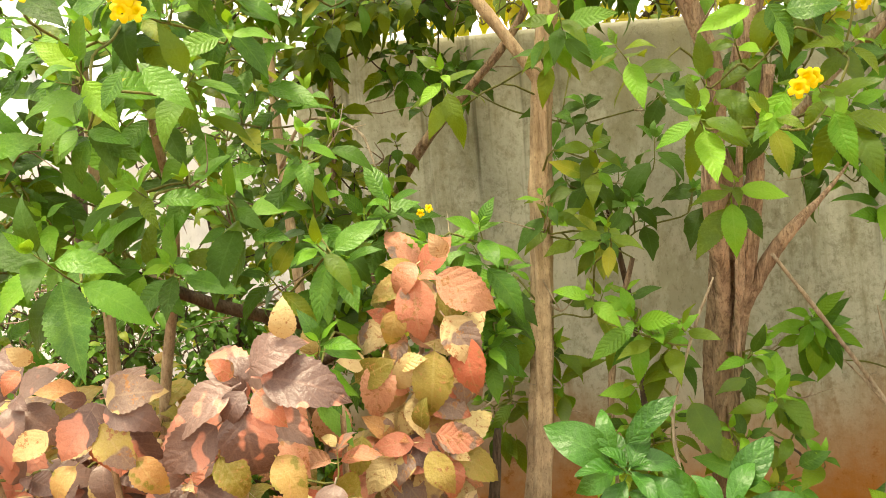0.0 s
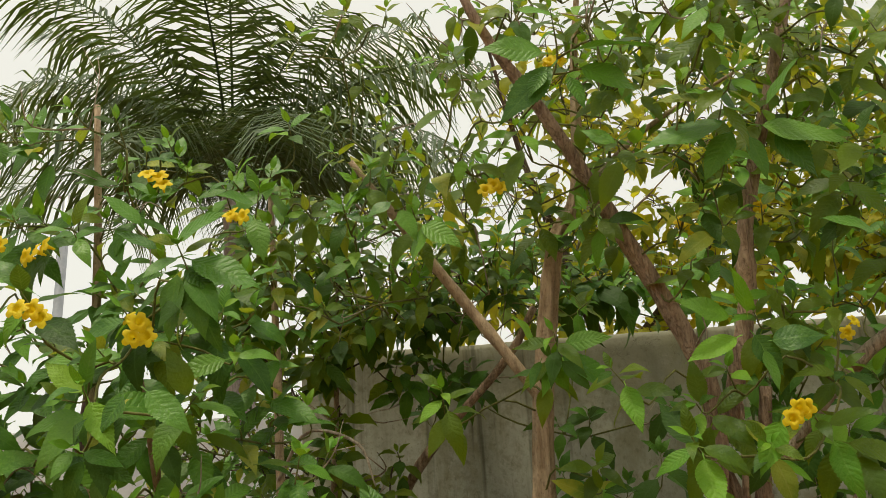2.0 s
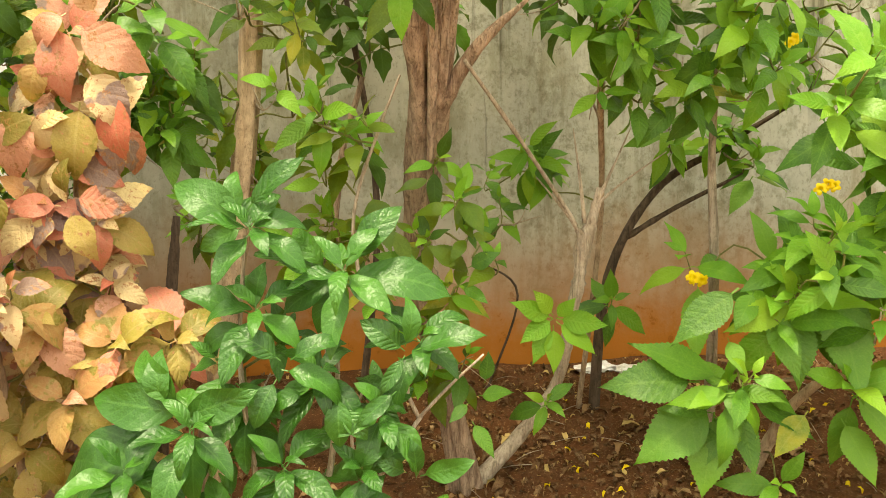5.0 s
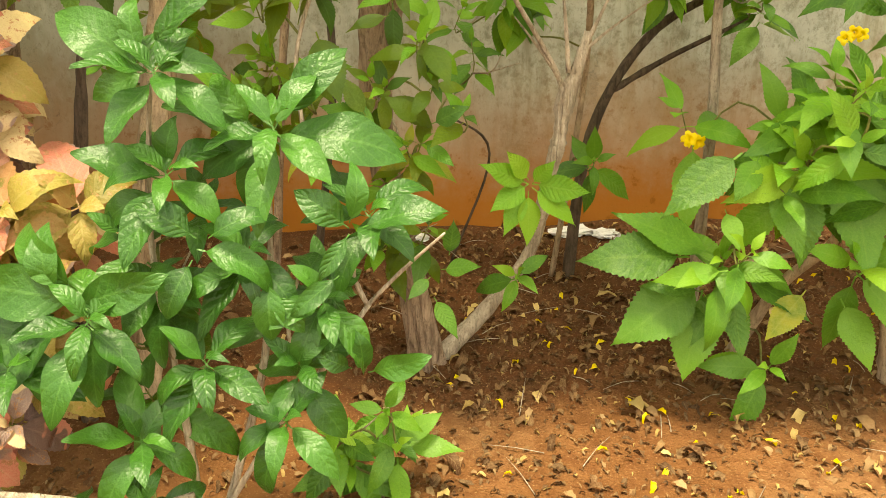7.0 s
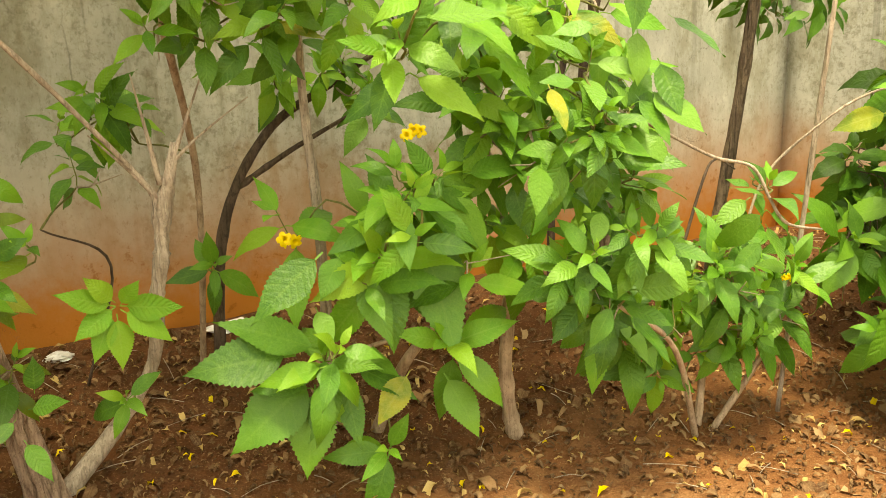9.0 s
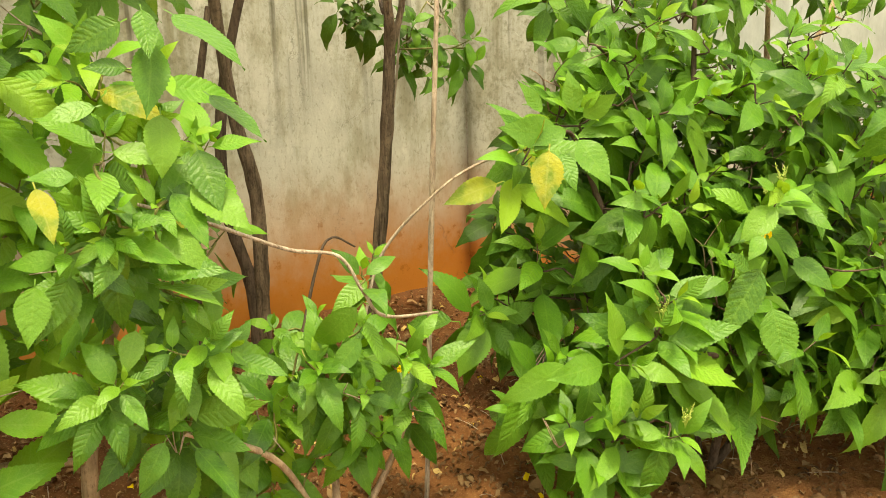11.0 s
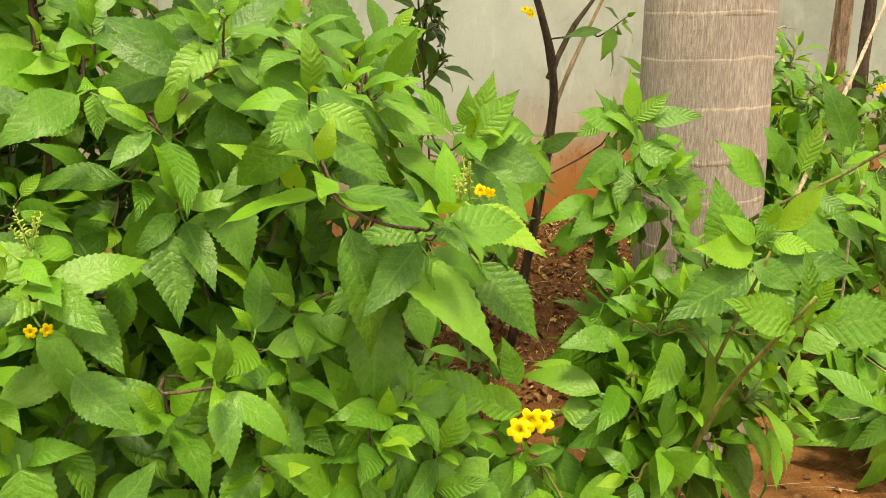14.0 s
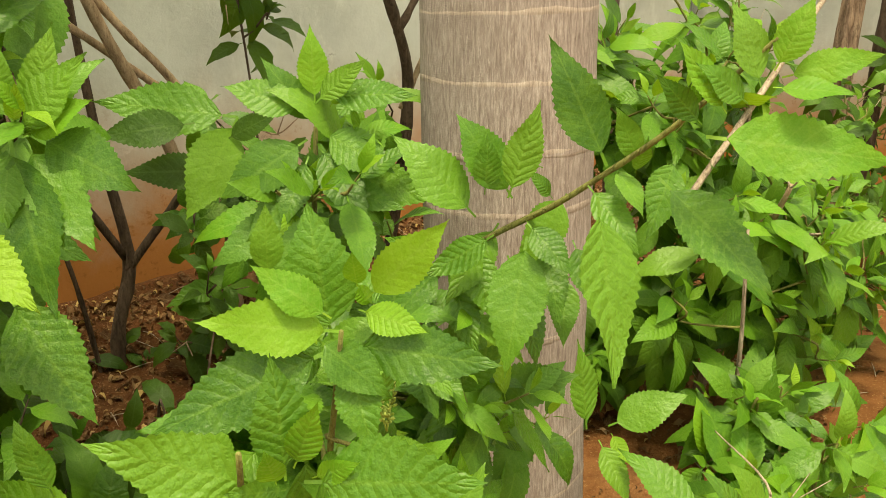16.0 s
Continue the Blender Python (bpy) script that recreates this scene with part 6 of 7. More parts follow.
sprig(big_shrub, [(4.61, 1.45, 0.93, 4.59, 1.35, 0.76, LEAF), (4.49, 1.45, 0.85, 4.45, 1.38, 0.69, LEAF), (5.34, 1.70, 1.20, 5.25, 1.66, 0.96, LEAF),
      (5.09, 1.45, 0.59, 4.93, 1.50, 0.44, LEAF), (5.04, 1.15, 0.71, 5.08, 1.00, 0.55, LEAF), (4.80, 1.45, 0.58, 4.69, 1.45, 0.41, LEAF),
      (5.00, 1.30, 0.61, 4.98, 1.22, 0.48, LEAF), (5.00, 1.70, 0.95, 4.91, 1.78, 1.06, LEAF), (4.80, 1.45, 0.93, 4.85, 1.33, 0.89, LEAF),
      (5.09, 1.30, 0.69, 5.01, 1.36, 0.82, LEAF), (4.96, 1.10, 0.85, 5.02, 0.96, 0.76, YOUNG), (4.58, 1.60, 0.99, 4.47, 1.64, 0.96, LEAF)])
sprig(big_shrub, [(5.06, 1.00, 0.36, 4.95, 1.10, 0.43, YOUNG), (5.14, 1.00, 0.34, 5.24, 0.85, 0.34, LEAF), (5.03, 1.00, 0.28, 4.92, 1.02, 0.14, LEAF),
      (5.15, 1.00, 0.27, 5.12, 0.92, 0.08, LEAF), (5.02, 1.00, 0.43, 4.99, 1.02, 0.55, LEAF), (4.89, 1.00, 0.39, 4.75, 1.10, 0.42, LEAF),
      (5.21, 1.00, 0.35, 5.27, 0.93, 0.45, LEAF), (4.93, 1.00, 0.32, 4.81, 1.05, 0.24, LEAF), (4.95, 1.00, 0.42, 4.82, 1.11, 0.50, LEAF),
      (5.11, 1.00, 0.26, 5.04, 0.98, 0.11, LEAF)])
sprig(big_shrub, [(3.64, 2.10, 0.44, 3.52, 2.11, 0.25, LEAF), (3.67, 2.10, 0.44, 3.64, 2.12, 0.56, LEAF), (3.69, 2.10, 0.41, 3.69, 2.02, 0.30, LEAF),
      (3.65, 2.10, 0.42, 3.57, 2.13, 0.42, LEAF), (3.71, 2.10, 0.41, 3.78, 1.99, 0.48, LEAF), (3.83, 2.10, 0.47, 3.86, 2.06, 0.60, LEAF),
      (3.90, 2.10, 0.48, 3.94, 2.02, 0.55, LEAF)])

# ---- by the palm ----
palm_shrub = shrub("flowering_shrub", "bright shrub with lime shoots and a long branch before the palm", (5.35, 0.85, -0.2),
      [("stem", [(5.35, 0.85, -0.25, 0.011), (5.32, 0.75, 0.3, 0.007), (5.27, 0.58, 0.76, 0.003)], TWIG),
       ("stem", [(5.38, 0.88, -0.25, 0.010), (5.50, 0.90, 0.30, 0.007), (5.60, 0.82, 0.66, 0.0055), (5.68, 0.58, 0.85, 0.0045), (5.71, 0.44, 0.96, 0.004), (5.76, 0.33, 1.08, 0.0025)], TWIG),
       ("stem", [(5.30, 0.85, -0.25, 0.009), (5.15, 0.64, 0.4, 0.006), (5.05, 0.42, 0.76, 0.003)], TWIG),
       ("stem", [(5.40, 0.95, -0.25, 0.011), (5.50, 1.05, 0.4, 0.008), (5.58, 1.10, 0.9, 0.004)], TWIG)],
      [((5.34, 0.72, 0.36), (0.22, 0.18, 0.24), 15), ((5.10, 0.80, 0.16), (0.15, 0.15, 0.12), 3), ((5.54, 0.95, 0.48), (0.16, 0.12, 0.24), 10), ((5.44, 0.84, 0.55), (0.16, 0.12, 0.2), 9), ((5.56, 1.02, 0.80), (0.12, 0.08, 0.14), 5), ((5.66, 0.72, 0.50), (0.10, 0.10, 0.18), 5)],
      31, shoots=[(5.05, 1.00, 0.25), (5.33, 0.62, 0.56), (5.31, 0.90, 0.54), (5.30, 1.00, 0.38), (5.80, 0.72, 0.38), (5.59, 0.78, 0.42), (5.33, 0.60, 0.46)],
      size=0.18, buds=[(5.33, 0.58, 0.60)], singles=290, bare=0.06)

sprig(palm_shrub, [(5.70, 0.38, 0.96, 5.82, 0.21, 0.94, YOUNG), (5.72, 0.46, 0.89, 5.76, 0.32, 0.77, LEAF), (5.64, 0.50, 0.87, 5.58, 0.41, 0.68, LEAF),
      (5.76, 0.58, 0.88, 5.71, 0.64, 1.05, LEAF), (5.63, 0.62, 0.79, 5.54, 0.57, 0.63, LEAF), (5.62, 0.72, 0.80, 5.54, 0.80, 0.93, LEAF),
      (5.63, 0.66, 0.84, 5.66, 0.63, 0.97, LEAF), (5.62, 0.70, 0.84, 5.62, 0.69, 0.93, LEAF), (5.66, 0.68, 0.83, 5.60, 0.73, 0.96, LEAF),
      (5.62, 0.68, 0.78, 5.51, 0.70, 0.74, LEAF), (5.63, 0.62, 0.81, 5.63, 0.54, 0.76, LEAF), (5.60, 0.80, 0.72, 5.53, 0.82, 0.76, LEAF),
      (5.75, 0.34, 1.02, 5.72, 0.36, 1.12, LEAF), (5.76, 0.33, 1.04, 5.78, 0.30, 1.12, YOUNG)])
sprig(palm_shrub, [(5.78, 0.33, 1.03, 5.83, 0.24, 1.06, YOUNG), (5.76, 0.33, 1.02, 5.78, 0.25, 1.02, YOUNG), (5.71, 0.36, 0.99, 5.66, 0.39, 1.07, YOUNG),
      (5.72, 0.40, 0.97, 5.66, 0.42, 1.03, LEAF), (5.74, 0.35, 1.00, 5.67, 0.37, 1.05, LEAF), (5.72, 0.50, 0.89, 5.71, 0.47, 0.94, LEAF)])
sprig(palm_shrub, [(5.28, 0.60, 0.75, 5.15, 0.66, 0.78, YOUNG), (5.27, 0.60, 0.77, 5.20, 0.65, 0.84, YOUNG), (5.32, 0.60, 0.78, 5.38, 0.53, 0.87, YOUNG),
      (5.31, 0.60, 0.80, 5.29, 0.58, 0.85, YOUNG), (5.31, 0.60, 0.77, 5.34, 0.52, 0.76, YOUNG), (5.29, 0.60, 0.73, 5.39, 0.46, 0.72, LEAF),
      (5.27, 0.60, 0.73, 5.08, 0.68, 0.66, LEAF), (5.29, 0.60, 0.72, 5.26, 0.52, 0.63, LEAF), (5.32, 0.68, 0.70, 5.31, 0.71, 0.89, LEAF),
      (5.27, 0.75, 0.78, 5.27, 0.74, 0.88, LEAF), (5.26, 0.62, 0.74, 5.29, 0.52, 0.69, LEAF), (5.29, 0.64, 0.72, 5.18, 0.66, 0.68, LEAF)])
sprig(palm_shrub, [(5.11, 0.45, 0.69, 5.11, 0.45, 0.81, LEAF), (5.12, 0.45, 0.70, 5.13, 0.42, 0.77, YOUNG), (5.09, 0.45, 0.69, 4.97, 0.52, 0.75, LEAF),
      (5.13, 0.45, 0.68, 5.24, 0.30, 0.70, LEAF), (5.14, 0.45, 0.68, 5.16, 0.40, 0.71, YOUNG), (5.10, 0.45, 0.69, 5.08, 0.43, 0.74, YOUNG),
      (5.11, 0.45, 0.68, 5.05, 0.45, 0.70, LEAF)])
sprig(palm_shrub, [(5.63, 0.75, 0.47, 5.52, 0.76, 0.42, LEAF), (5.95, 0.75, 0.28, 5.95, 0.77, 0.45, LEAF), (6.02, 0.75, 0.26, 6.12, 0.64, 0.34, LEAF),
      (5.99, 0.75, 0.24, 5.98, 0.66, 0.15, LEAF), (5.79, 0.75, 0.36, 5.68, 0.75, 0.27, LEAF), (6.03, 0.75, 0.24, 6.01, 0.69, 0.21, YOUNG),
      (5.66, 0.75, 0.47, 5.75, 0.63, 0.51, LEAF), (5.73, 0.75, 0.42, 5.71, 0.68, 0.36, LEAF), (5.54, 0.75, 0.56, 5.55, 0.67, 0.52, LEAF)])
sprig(palm_shrub, [(5.53, 1.05, 0.94, 5.42, 1.12, 0.99, LEAF), (5.55, 1.05, 0.95, 5.55, 1.05, 1.07, YOUNG), (5.57, 1.05, 0.96, 5.65, 0.92, 0.97, LEAF),
      (5.58, 1.05, 0.94, 5.59, 1.01, 1.00, YOUNG), (5.53, 1.05, 0.89, 5.38, 1.09, 0.81, LEAF), (5.55, 1.05, 0.88, 5.56, 0.93, 0.76, LEAF),
      (5.55, 1.05, 0.91, 5.49, 1.10, 1.02, LEAF), (5.56, 1.05, 0.90, 5.62, 0.92, 0.84, LEAF), (5.55, 1.05, 0.95, 5.60, 0.98, 1.02, LEAF),
      (5.53, 1.05, 0.86, 5.45, 1.02, 0.76, LEAF), (5.54, 1.05, 0.81, 5.62, 0.92, 0.78, LEAF), (5.57, 1.05, 0.83, 5.67, 0.89, 0.79, LEAF),
      (5.52, 1.05, 0.81, 5.40, 1.06, 0.73, LEAF)])
sprig(palm_shrub, [(5.53, 1.30, 0.90, 5.33, 1.43, 0.94, LEAF), (5.44, 1.30, 0.90, 5.30, 1.36, 0.89, DEEP), (5.49, 1.30, 0.80, 5.34, 1.38, 0.81, DEEP),
      (5.53, 1.30, 0.90, 5.40, 1.28, 0.73, LEAF), (5.50, 1.30, 0.86, 5.56, 1.22, 0.91, DEEP)])
sprig(palm_shrub, [(5.12, 1.22, 0.93, 5.19, 1.13, 0.99, YOUNG), (5.11, 1.22, 0.95, 5.11, 1.18, 1.01, YOUNG), (5.12, 1.22, 0.92, 5.15, 1.07, 0.78, LEAF),
      (5.14, 1.22, 0.93, 5.22, 1.06, 0.86, LEAF), (5.13, 1.22, 0.93, 5.17, 1.19, 1.08, LEAF), (5.10, 1.22, 0.93, 5.08, 1.09, 0.71, LEAF),
      (5.11, 1.22, 0.93, 5.19, 1.15, 1.04, LEAF), (5.10, 1.22, 0.97, 5.10, 1.20, 1.06, LEAF), (5.10, 1.22, 0.92, 5.05, 1.16, 0.80, LEAF)])

sprig(palm_shrub, [(5.74, 0.64, 0.83, 5.63, 0.63, 0.74, LEAF), (5.68, 0.55, 0.87, 5.68, 0.46, 0.80, LEAF), (5.73, 0.66, 0.82, 5.69, 0.67, 0.87, LEAF),
      (5.71, 0.66, 0.76, 5.67, 0.59, 0.66, LEAF), (5.67, 0.72, 0.78, 5.56, 0.71, 0.69, LEAF), (5.62, 0.74, 0.75, 5.60, 0.66, 0.66, LEAF),
      (5.70, 0.52, 0.90, 5.69, 0.46, 0.85, LEAF), (5.71, 0.60, 0.77, 5.69, 0.53, 0.69, LEAF), (5.65, 0.68, 0.74, 5.63, 0.58, 0.60, LEAF),
      (5.60, 0.78, 0.71, 5.50, 0.78, 0.65, LEAF), (5.60, 0.76, 0.70, 5.58, 0.68, 0.60, LEAF), (5.75, 0.70, 0.86, 5.67, 0.73, 0.90, LEAF),
      (5.80, 0.55, 0.88, 5.76, 0.56, 0.96, LEAF), (5.67, 0.80, 0.82, 5.61, 0.82, 0.86, LEAF)])
sprig(palm_shrub, [(5.82, 0.50, 0.90, 5.74, 0.48, 0.81, LEAF), (5.76, 0.66, 0.69, 5.71, 0.61, 0.60, LEAF), (5.52, 0.72, 0.66, 5.44, 0.70, 0.58, LEAF),
      (5.46, 0.70, 0.65, 5.47, 0.61, 0.59, LEAF)])

# The two big clouds near z 1.8 are unseen crown, added to shade the earth.
shrub("dark_stemmed_shrub", "open shrub of dark forked stems before the pale wall", (5.60, 2.42, -0.1),
      [("stem", [(5.58, 2.42, -0.2, 0.024), (5.60, 2.42, 0.05, 0.022), (5.67, 2.42, 0.30, 0.019), (5.62, 2.40, 0.7, 0.014), (5.58, 2.38, 1.3, 0.009)], BARK_DARK),
       ("branch", [(5.66, 2.42, 0.26, 0.016), (5.80, 2.35, 0.45, 0.013), (5.9, 2.3, 0.60, 0.007)], BARK_DARK),
       ("branch", [(5.66, 2.42, 0.30, 0.014), (5.48, 2.35, 0.65, 0.011), (5.35, 2.3, 1.1, 0.007)], BARK_DARK),
       ("stem", [(5.95, 2.3, -0.15, 0.022), (5.80, 2.25, 0.6, 0.019), (5.62, 2.2, 1.0, 0.016), (5.4, 2.1, 1.5, 0.010)], BARK),
       ("stem", [(6.30, 2.0, -0.15, 0.020), (6.42, 1.9, 0.7, 0.018), (6.32, 1.82, 1.05, 0.016), (6.1, 1.8, 1.45, 0.010)], BARK_DARK),
       ("branch", [(6.36, 1.86, 0.98, 0.012), (6.48, 1.84, 1.15, 0.010), (6.62, 1.8, 1.3, 0.006)], BARK_DARK),
       ("branch", [(6.40, 1.9, 0.75, 0.010), (6.55, 1.9, 0.98, 0.009), (6.75, 1.85, 1.3, 0.006)], BARK),
       ("branch", [(5.30, 2.25, 1.22, 0.010), (5.46, 2.25, 1.10, 0.011), (5.66, 2.25, 0.94, 0.012), (5.80, 2.25, 0.81, 0.012), (5.92, 2.28, 0.60, 0.010), (5.98, 2.30, 0.1, 0.014), (6.0, 2.3, -0.2, 0.016)], BARK),
       ("branch", [(5.52, 2.20, 1.22, 0.012), (5.66, 2.20, 1.03, 0.013), (5.80, 2.20, 0.86, 0.013), (5.85, 2.20, 0.73, 0.013), (5.94, 2.22, 0.50, 0.013)], BARK),
       ("twig", [(5.44, 2.4, 0.52, 0.007), (5.49, 2.4, 0.25, 0.008), (5.53, 2.41, -0.1, 0.009)], BARK_DARK),
       ("twig", [(6.06, 2.22, 0.1, 0.005), (6.05, 2.2, 0.7, 0.004), (6.02, 2.2, 1.15, 0.004), (6.0, 2.2, 1.6, 0.003)], BARK_DARK)],
      # Low clouds of dark leaf copies imitate shaded growth over the earth.
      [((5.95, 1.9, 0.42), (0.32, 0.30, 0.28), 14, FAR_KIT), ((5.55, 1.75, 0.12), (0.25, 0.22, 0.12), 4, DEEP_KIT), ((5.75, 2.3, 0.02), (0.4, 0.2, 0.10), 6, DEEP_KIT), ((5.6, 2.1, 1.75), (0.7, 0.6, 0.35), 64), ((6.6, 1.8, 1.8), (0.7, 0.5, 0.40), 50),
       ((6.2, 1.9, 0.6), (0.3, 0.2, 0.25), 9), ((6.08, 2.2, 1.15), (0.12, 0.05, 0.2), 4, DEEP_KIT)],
      32, shoots=[(5.87, 1.30, 0.93), (5.55, 1.5, 0.9), (6.3, 1.5, 1.2)], size=0.135, bark=BARK_DARK, flowers=[(6.15, 1.8, 1.22, 0.7)])

loose_shrub = shrub("flowering_shrub", "loose shrub of hanging green leaves on red earth beyond the palm", (7.1, 1.1, -0.2),
      [("stem", [(7.1, 1.2, -0.25, 0.018), (7.0, 1.0, 0.3, 0.013), (6.9, 0.85, 0.6, 0.006)]),
       ("stem", [(7.1, 1.2, -0.25, 0.018), (7.3, 1.2, 0.5, 0.013), (7.5, 1.4, 1.0, 0.007)]),
       ("cane", [(6.70, 0.85, -0.2, 0.007), (6.66, 0.82, 0.2, 0.006), (6.60, 0.80, 0.55, 0.004)], BARK_PALE),
       ("cane", [(6.6, 1.0, 0.55, 0.009), (7.0, 1.0, 0.85, 0.009), (7.5, 1.0, 1.25, 0.007)], BARK_PALE)],
      [((6.95, 0.95, 0.40), (0.38, 0.28, 0.34), 28), ((7.0, 1.3, 0.85), (0.40, 0.3, 0.40), 27), ((6.45, 0.60, 0.10), (0.35, 0.2, 0.14), 13), ((6.75, 1.3, 0.15), (0.3, 0.2, 0.2), 16, FAR_KIT), ((7.6, 1.0, 0.3), (0.5, 0.3, 0.4), 22), ((6.6, 1.45, 0.85), (0.22, 0.2, 0.3), 12)],
      33, shoots=[(6.97, 0.80, 0.51), (6.97, 0.70, 0.11), (7.56, 1.50, 1.09), (7.09, 1.20, 0.60), (7.26, 0.80, 0.19), (6.65, 0.90, 0.04), (5.96, 0.38, 0.20), (6.2, 0.45, 0.10), (6.4, 0.5, 0.05)], size=0.20, flowers=[(7.15, 0.9, 0.92, 0.6)])
sprig(loose_shrub, [(7.38, 0.90, 0.44, 7.13, 1.03, 0.37, LEAF), (7.66, 0.90, 0.35, 7.47, 0.94, 0.21, LEAF), (7.18, 0.90, 0.38, 7.04, 0.89, 0.20, LEAF),
      (7.09, 0.90, -0.06, 6.93, 0.92, -0.21, LEAF), (7.28, 0.90, -0.17, 7.38, 0.75, -0.20, LEAF), (6.96, 0.90, -0.04, 6.81, 0.93, -0.16, LEAF),
      (7.56, 0.90, -0.45, 7.35, 0.94, -0.64, LEAF), (7.71, 0.90, -0.52, 7.64, 0.82, -0.71, LEAF), (7.14, 0.90, -0.04, 7.21, 0.83, 0.06, LEAF),
      (7.06, 0.90, 0.01, 6.94, 0.97, 0.06, LEAF), (7.38, 0.90, -0.10, 7.47, 0.80, -0.01, LEAF), (7.58, 0.90, -0.37, 7.67, 0.80, -0.29, LEAF)])
sprig(loose_shrub, [(6.96, 1.00, 0.56, 6.81, 1.05, 0.49, LEAF), (7.04, 1.10, 0.58, 6.89, 1.15, 0.53, LEAF), (7.47, 1.10, 0.51, 7.33, 1.19, 0.56, LEAF),
      (7.79, 1.00, 0.41, 7.65, 1.09, 0.48, LEAF), (6.91, 1.10, 0.43, 6.77, 1.12, 0.33, LEAF), (7.00, 1.00, 0.34, 6.89, 0.99, 0.22, LEAF),
      (6.79, 1.10, 0.42, 6.66, 1.09, 0.28, LEAF), (7.28, 0.90, 0.26, 7.31, 0.76, 0.13, LEAF), (7.12, 1.10, 0.10, 6.98, 1.13, 0.03, LEAF),
      (7.73, 1.00, 0.02, 7.56, 1.03, -0.12, LEAF), (8.08, 1.00, -0.17, 7.90, 1.03, -0.32, LEAF)])

shrub("wall_tree", "cluster of dark trunks before the pale wall", (8.6, 1.5, -0.15),
      [("trunk", [(8.55, 1.5, -0.2, 0.050), (8.55, 1.5, 0.5, 0.045), (8.62, 1.5, 1.2, 0.040), (8.7, 1.5, 2.4, 0.025)], BARK_RED),
       ("stem", [(8.70, 1.42, -0.2, 0.042), (8.74, 1.42, 0.6, 0.038), (8.82, 1.42, 1.4, 0.030), (8.9, 1.4, 2.4, 0.018)], BARK_DARK),
       ("stem", [(7.6, 2.0, -0.2, 0.022), (7.58, 2.0, 0.8, 0.020), (7.6, 2.0, 1.8, 0.014)], BARK_DARK)],
      [((8.4, 1.6, 1.9), (0.8, 0.6, 0.5), 50, FAR_KIT), ((8.5, 1.3, 0.40), (0.7, 0.4, 0.45), 34, FAR_KIT), ((7.7, 0.4, 0.2), (0.5, 0.35, 0.3), 22)], 34, size=0.15, category="tree")


def palm_trunk():
    home = thing("palm_tree", (6.06, 1.10, -0.22), "thick grey-brown ringed palm trunk standing in red earth", "palm tree")
    verts, faces = [], []
    seg, levels = 48, 130
    for i in range(levels + 1):
        z = -0.3 + i * 0.027
        ring = abs(((z / 0.135) + 0.5) % 1 - 0.5)
        r = 0.188 + 0.02 * max(0, 1 - (z + 0.25) / 0.5) - 0.012 * max(0, z - 0.9) + 0.0006 * max(0, 1 - ring / 0.09)
        for k in range(seg):
            a = 2 * math.pi * k / seg
            q = r + 0.006 * noise.noise((math.cos(a) * 2, math.sin(a) * 2, z * 1.4)) + 0.0022 * noise.noise((math.cos(a) * 22, math.sin(a) * 22, z * 3))
            verts.append((6.06 + 0.012 * z + q * math.cos(a), 1.10 + q * math.sin(a), z))
        if i:
            p, c = seg * (i - 1), seg * i
            faces += [(p + k, p + (k + 1) % seg, c + (k + 1) % seg, c + k) for k in range(seg)]
    faces.append(tuple(seg * levels + k for k in range(seg)))
    shaft = part("trunk", link_mesh("trunk", verts, faces, [PALM_BARK]), home)
    rng = random.Random(9)
    for j in range(-1, 23):
        z0 = j * 0.135 + rng.uniform(-0.008, 0.008)
        verts, faces = [], []
        for k in range(seg):
            a = 2 * math.pi * k / seg
            dz = 0.008 * noise.noise((math.cos(a) * 1.5, math.sin(a) * 1.5, j)) + 0.003 * noise.noise((math.cos(a) * 9, math.sin(a) * 9, j))
            r = 0.188 + 0.02 * max(0, 1 - (z0 + 0.25) / 0.5) - 0.012 * max(0, z0 - 0.9) + 0.006 * noise.noise((math.cos(a) * 2, math.sin(a) * 2, z0 * 1.4)) + 0.0022 * noise.noise((math.cos(a) * 22, math.sin(a) * 22, z0 * 3))
            half = 0.010 + 0.004 * noise.noise((math.cos(a) * 14, math.sin(a) * 14, j * 3))
            for h, o in ((-half, -0.0010), (-half * 0.8, 0.0004), (half * 0.8, 0.0004), (half, -0.0010)):
                verts.append((6.06 + 0.012 * z0 + (r + o) * math.cos(a), 1.10 + (r + o) * math.sin(a), z0 + dz + h))
        for k in range(seg):
            p, c = 4 * k, 4 * ((k + 1) % seg)
            faces += [(p + h, c + h, c + h + 1, p + h + 1) for h in range(3)]
        scar = new("leaf_scar", link_mesh("leaf_scar", verts, faces, [PALM_RING]))
        scar.parent = shaft
        tagged(scar, "pale ring scar")
    return home


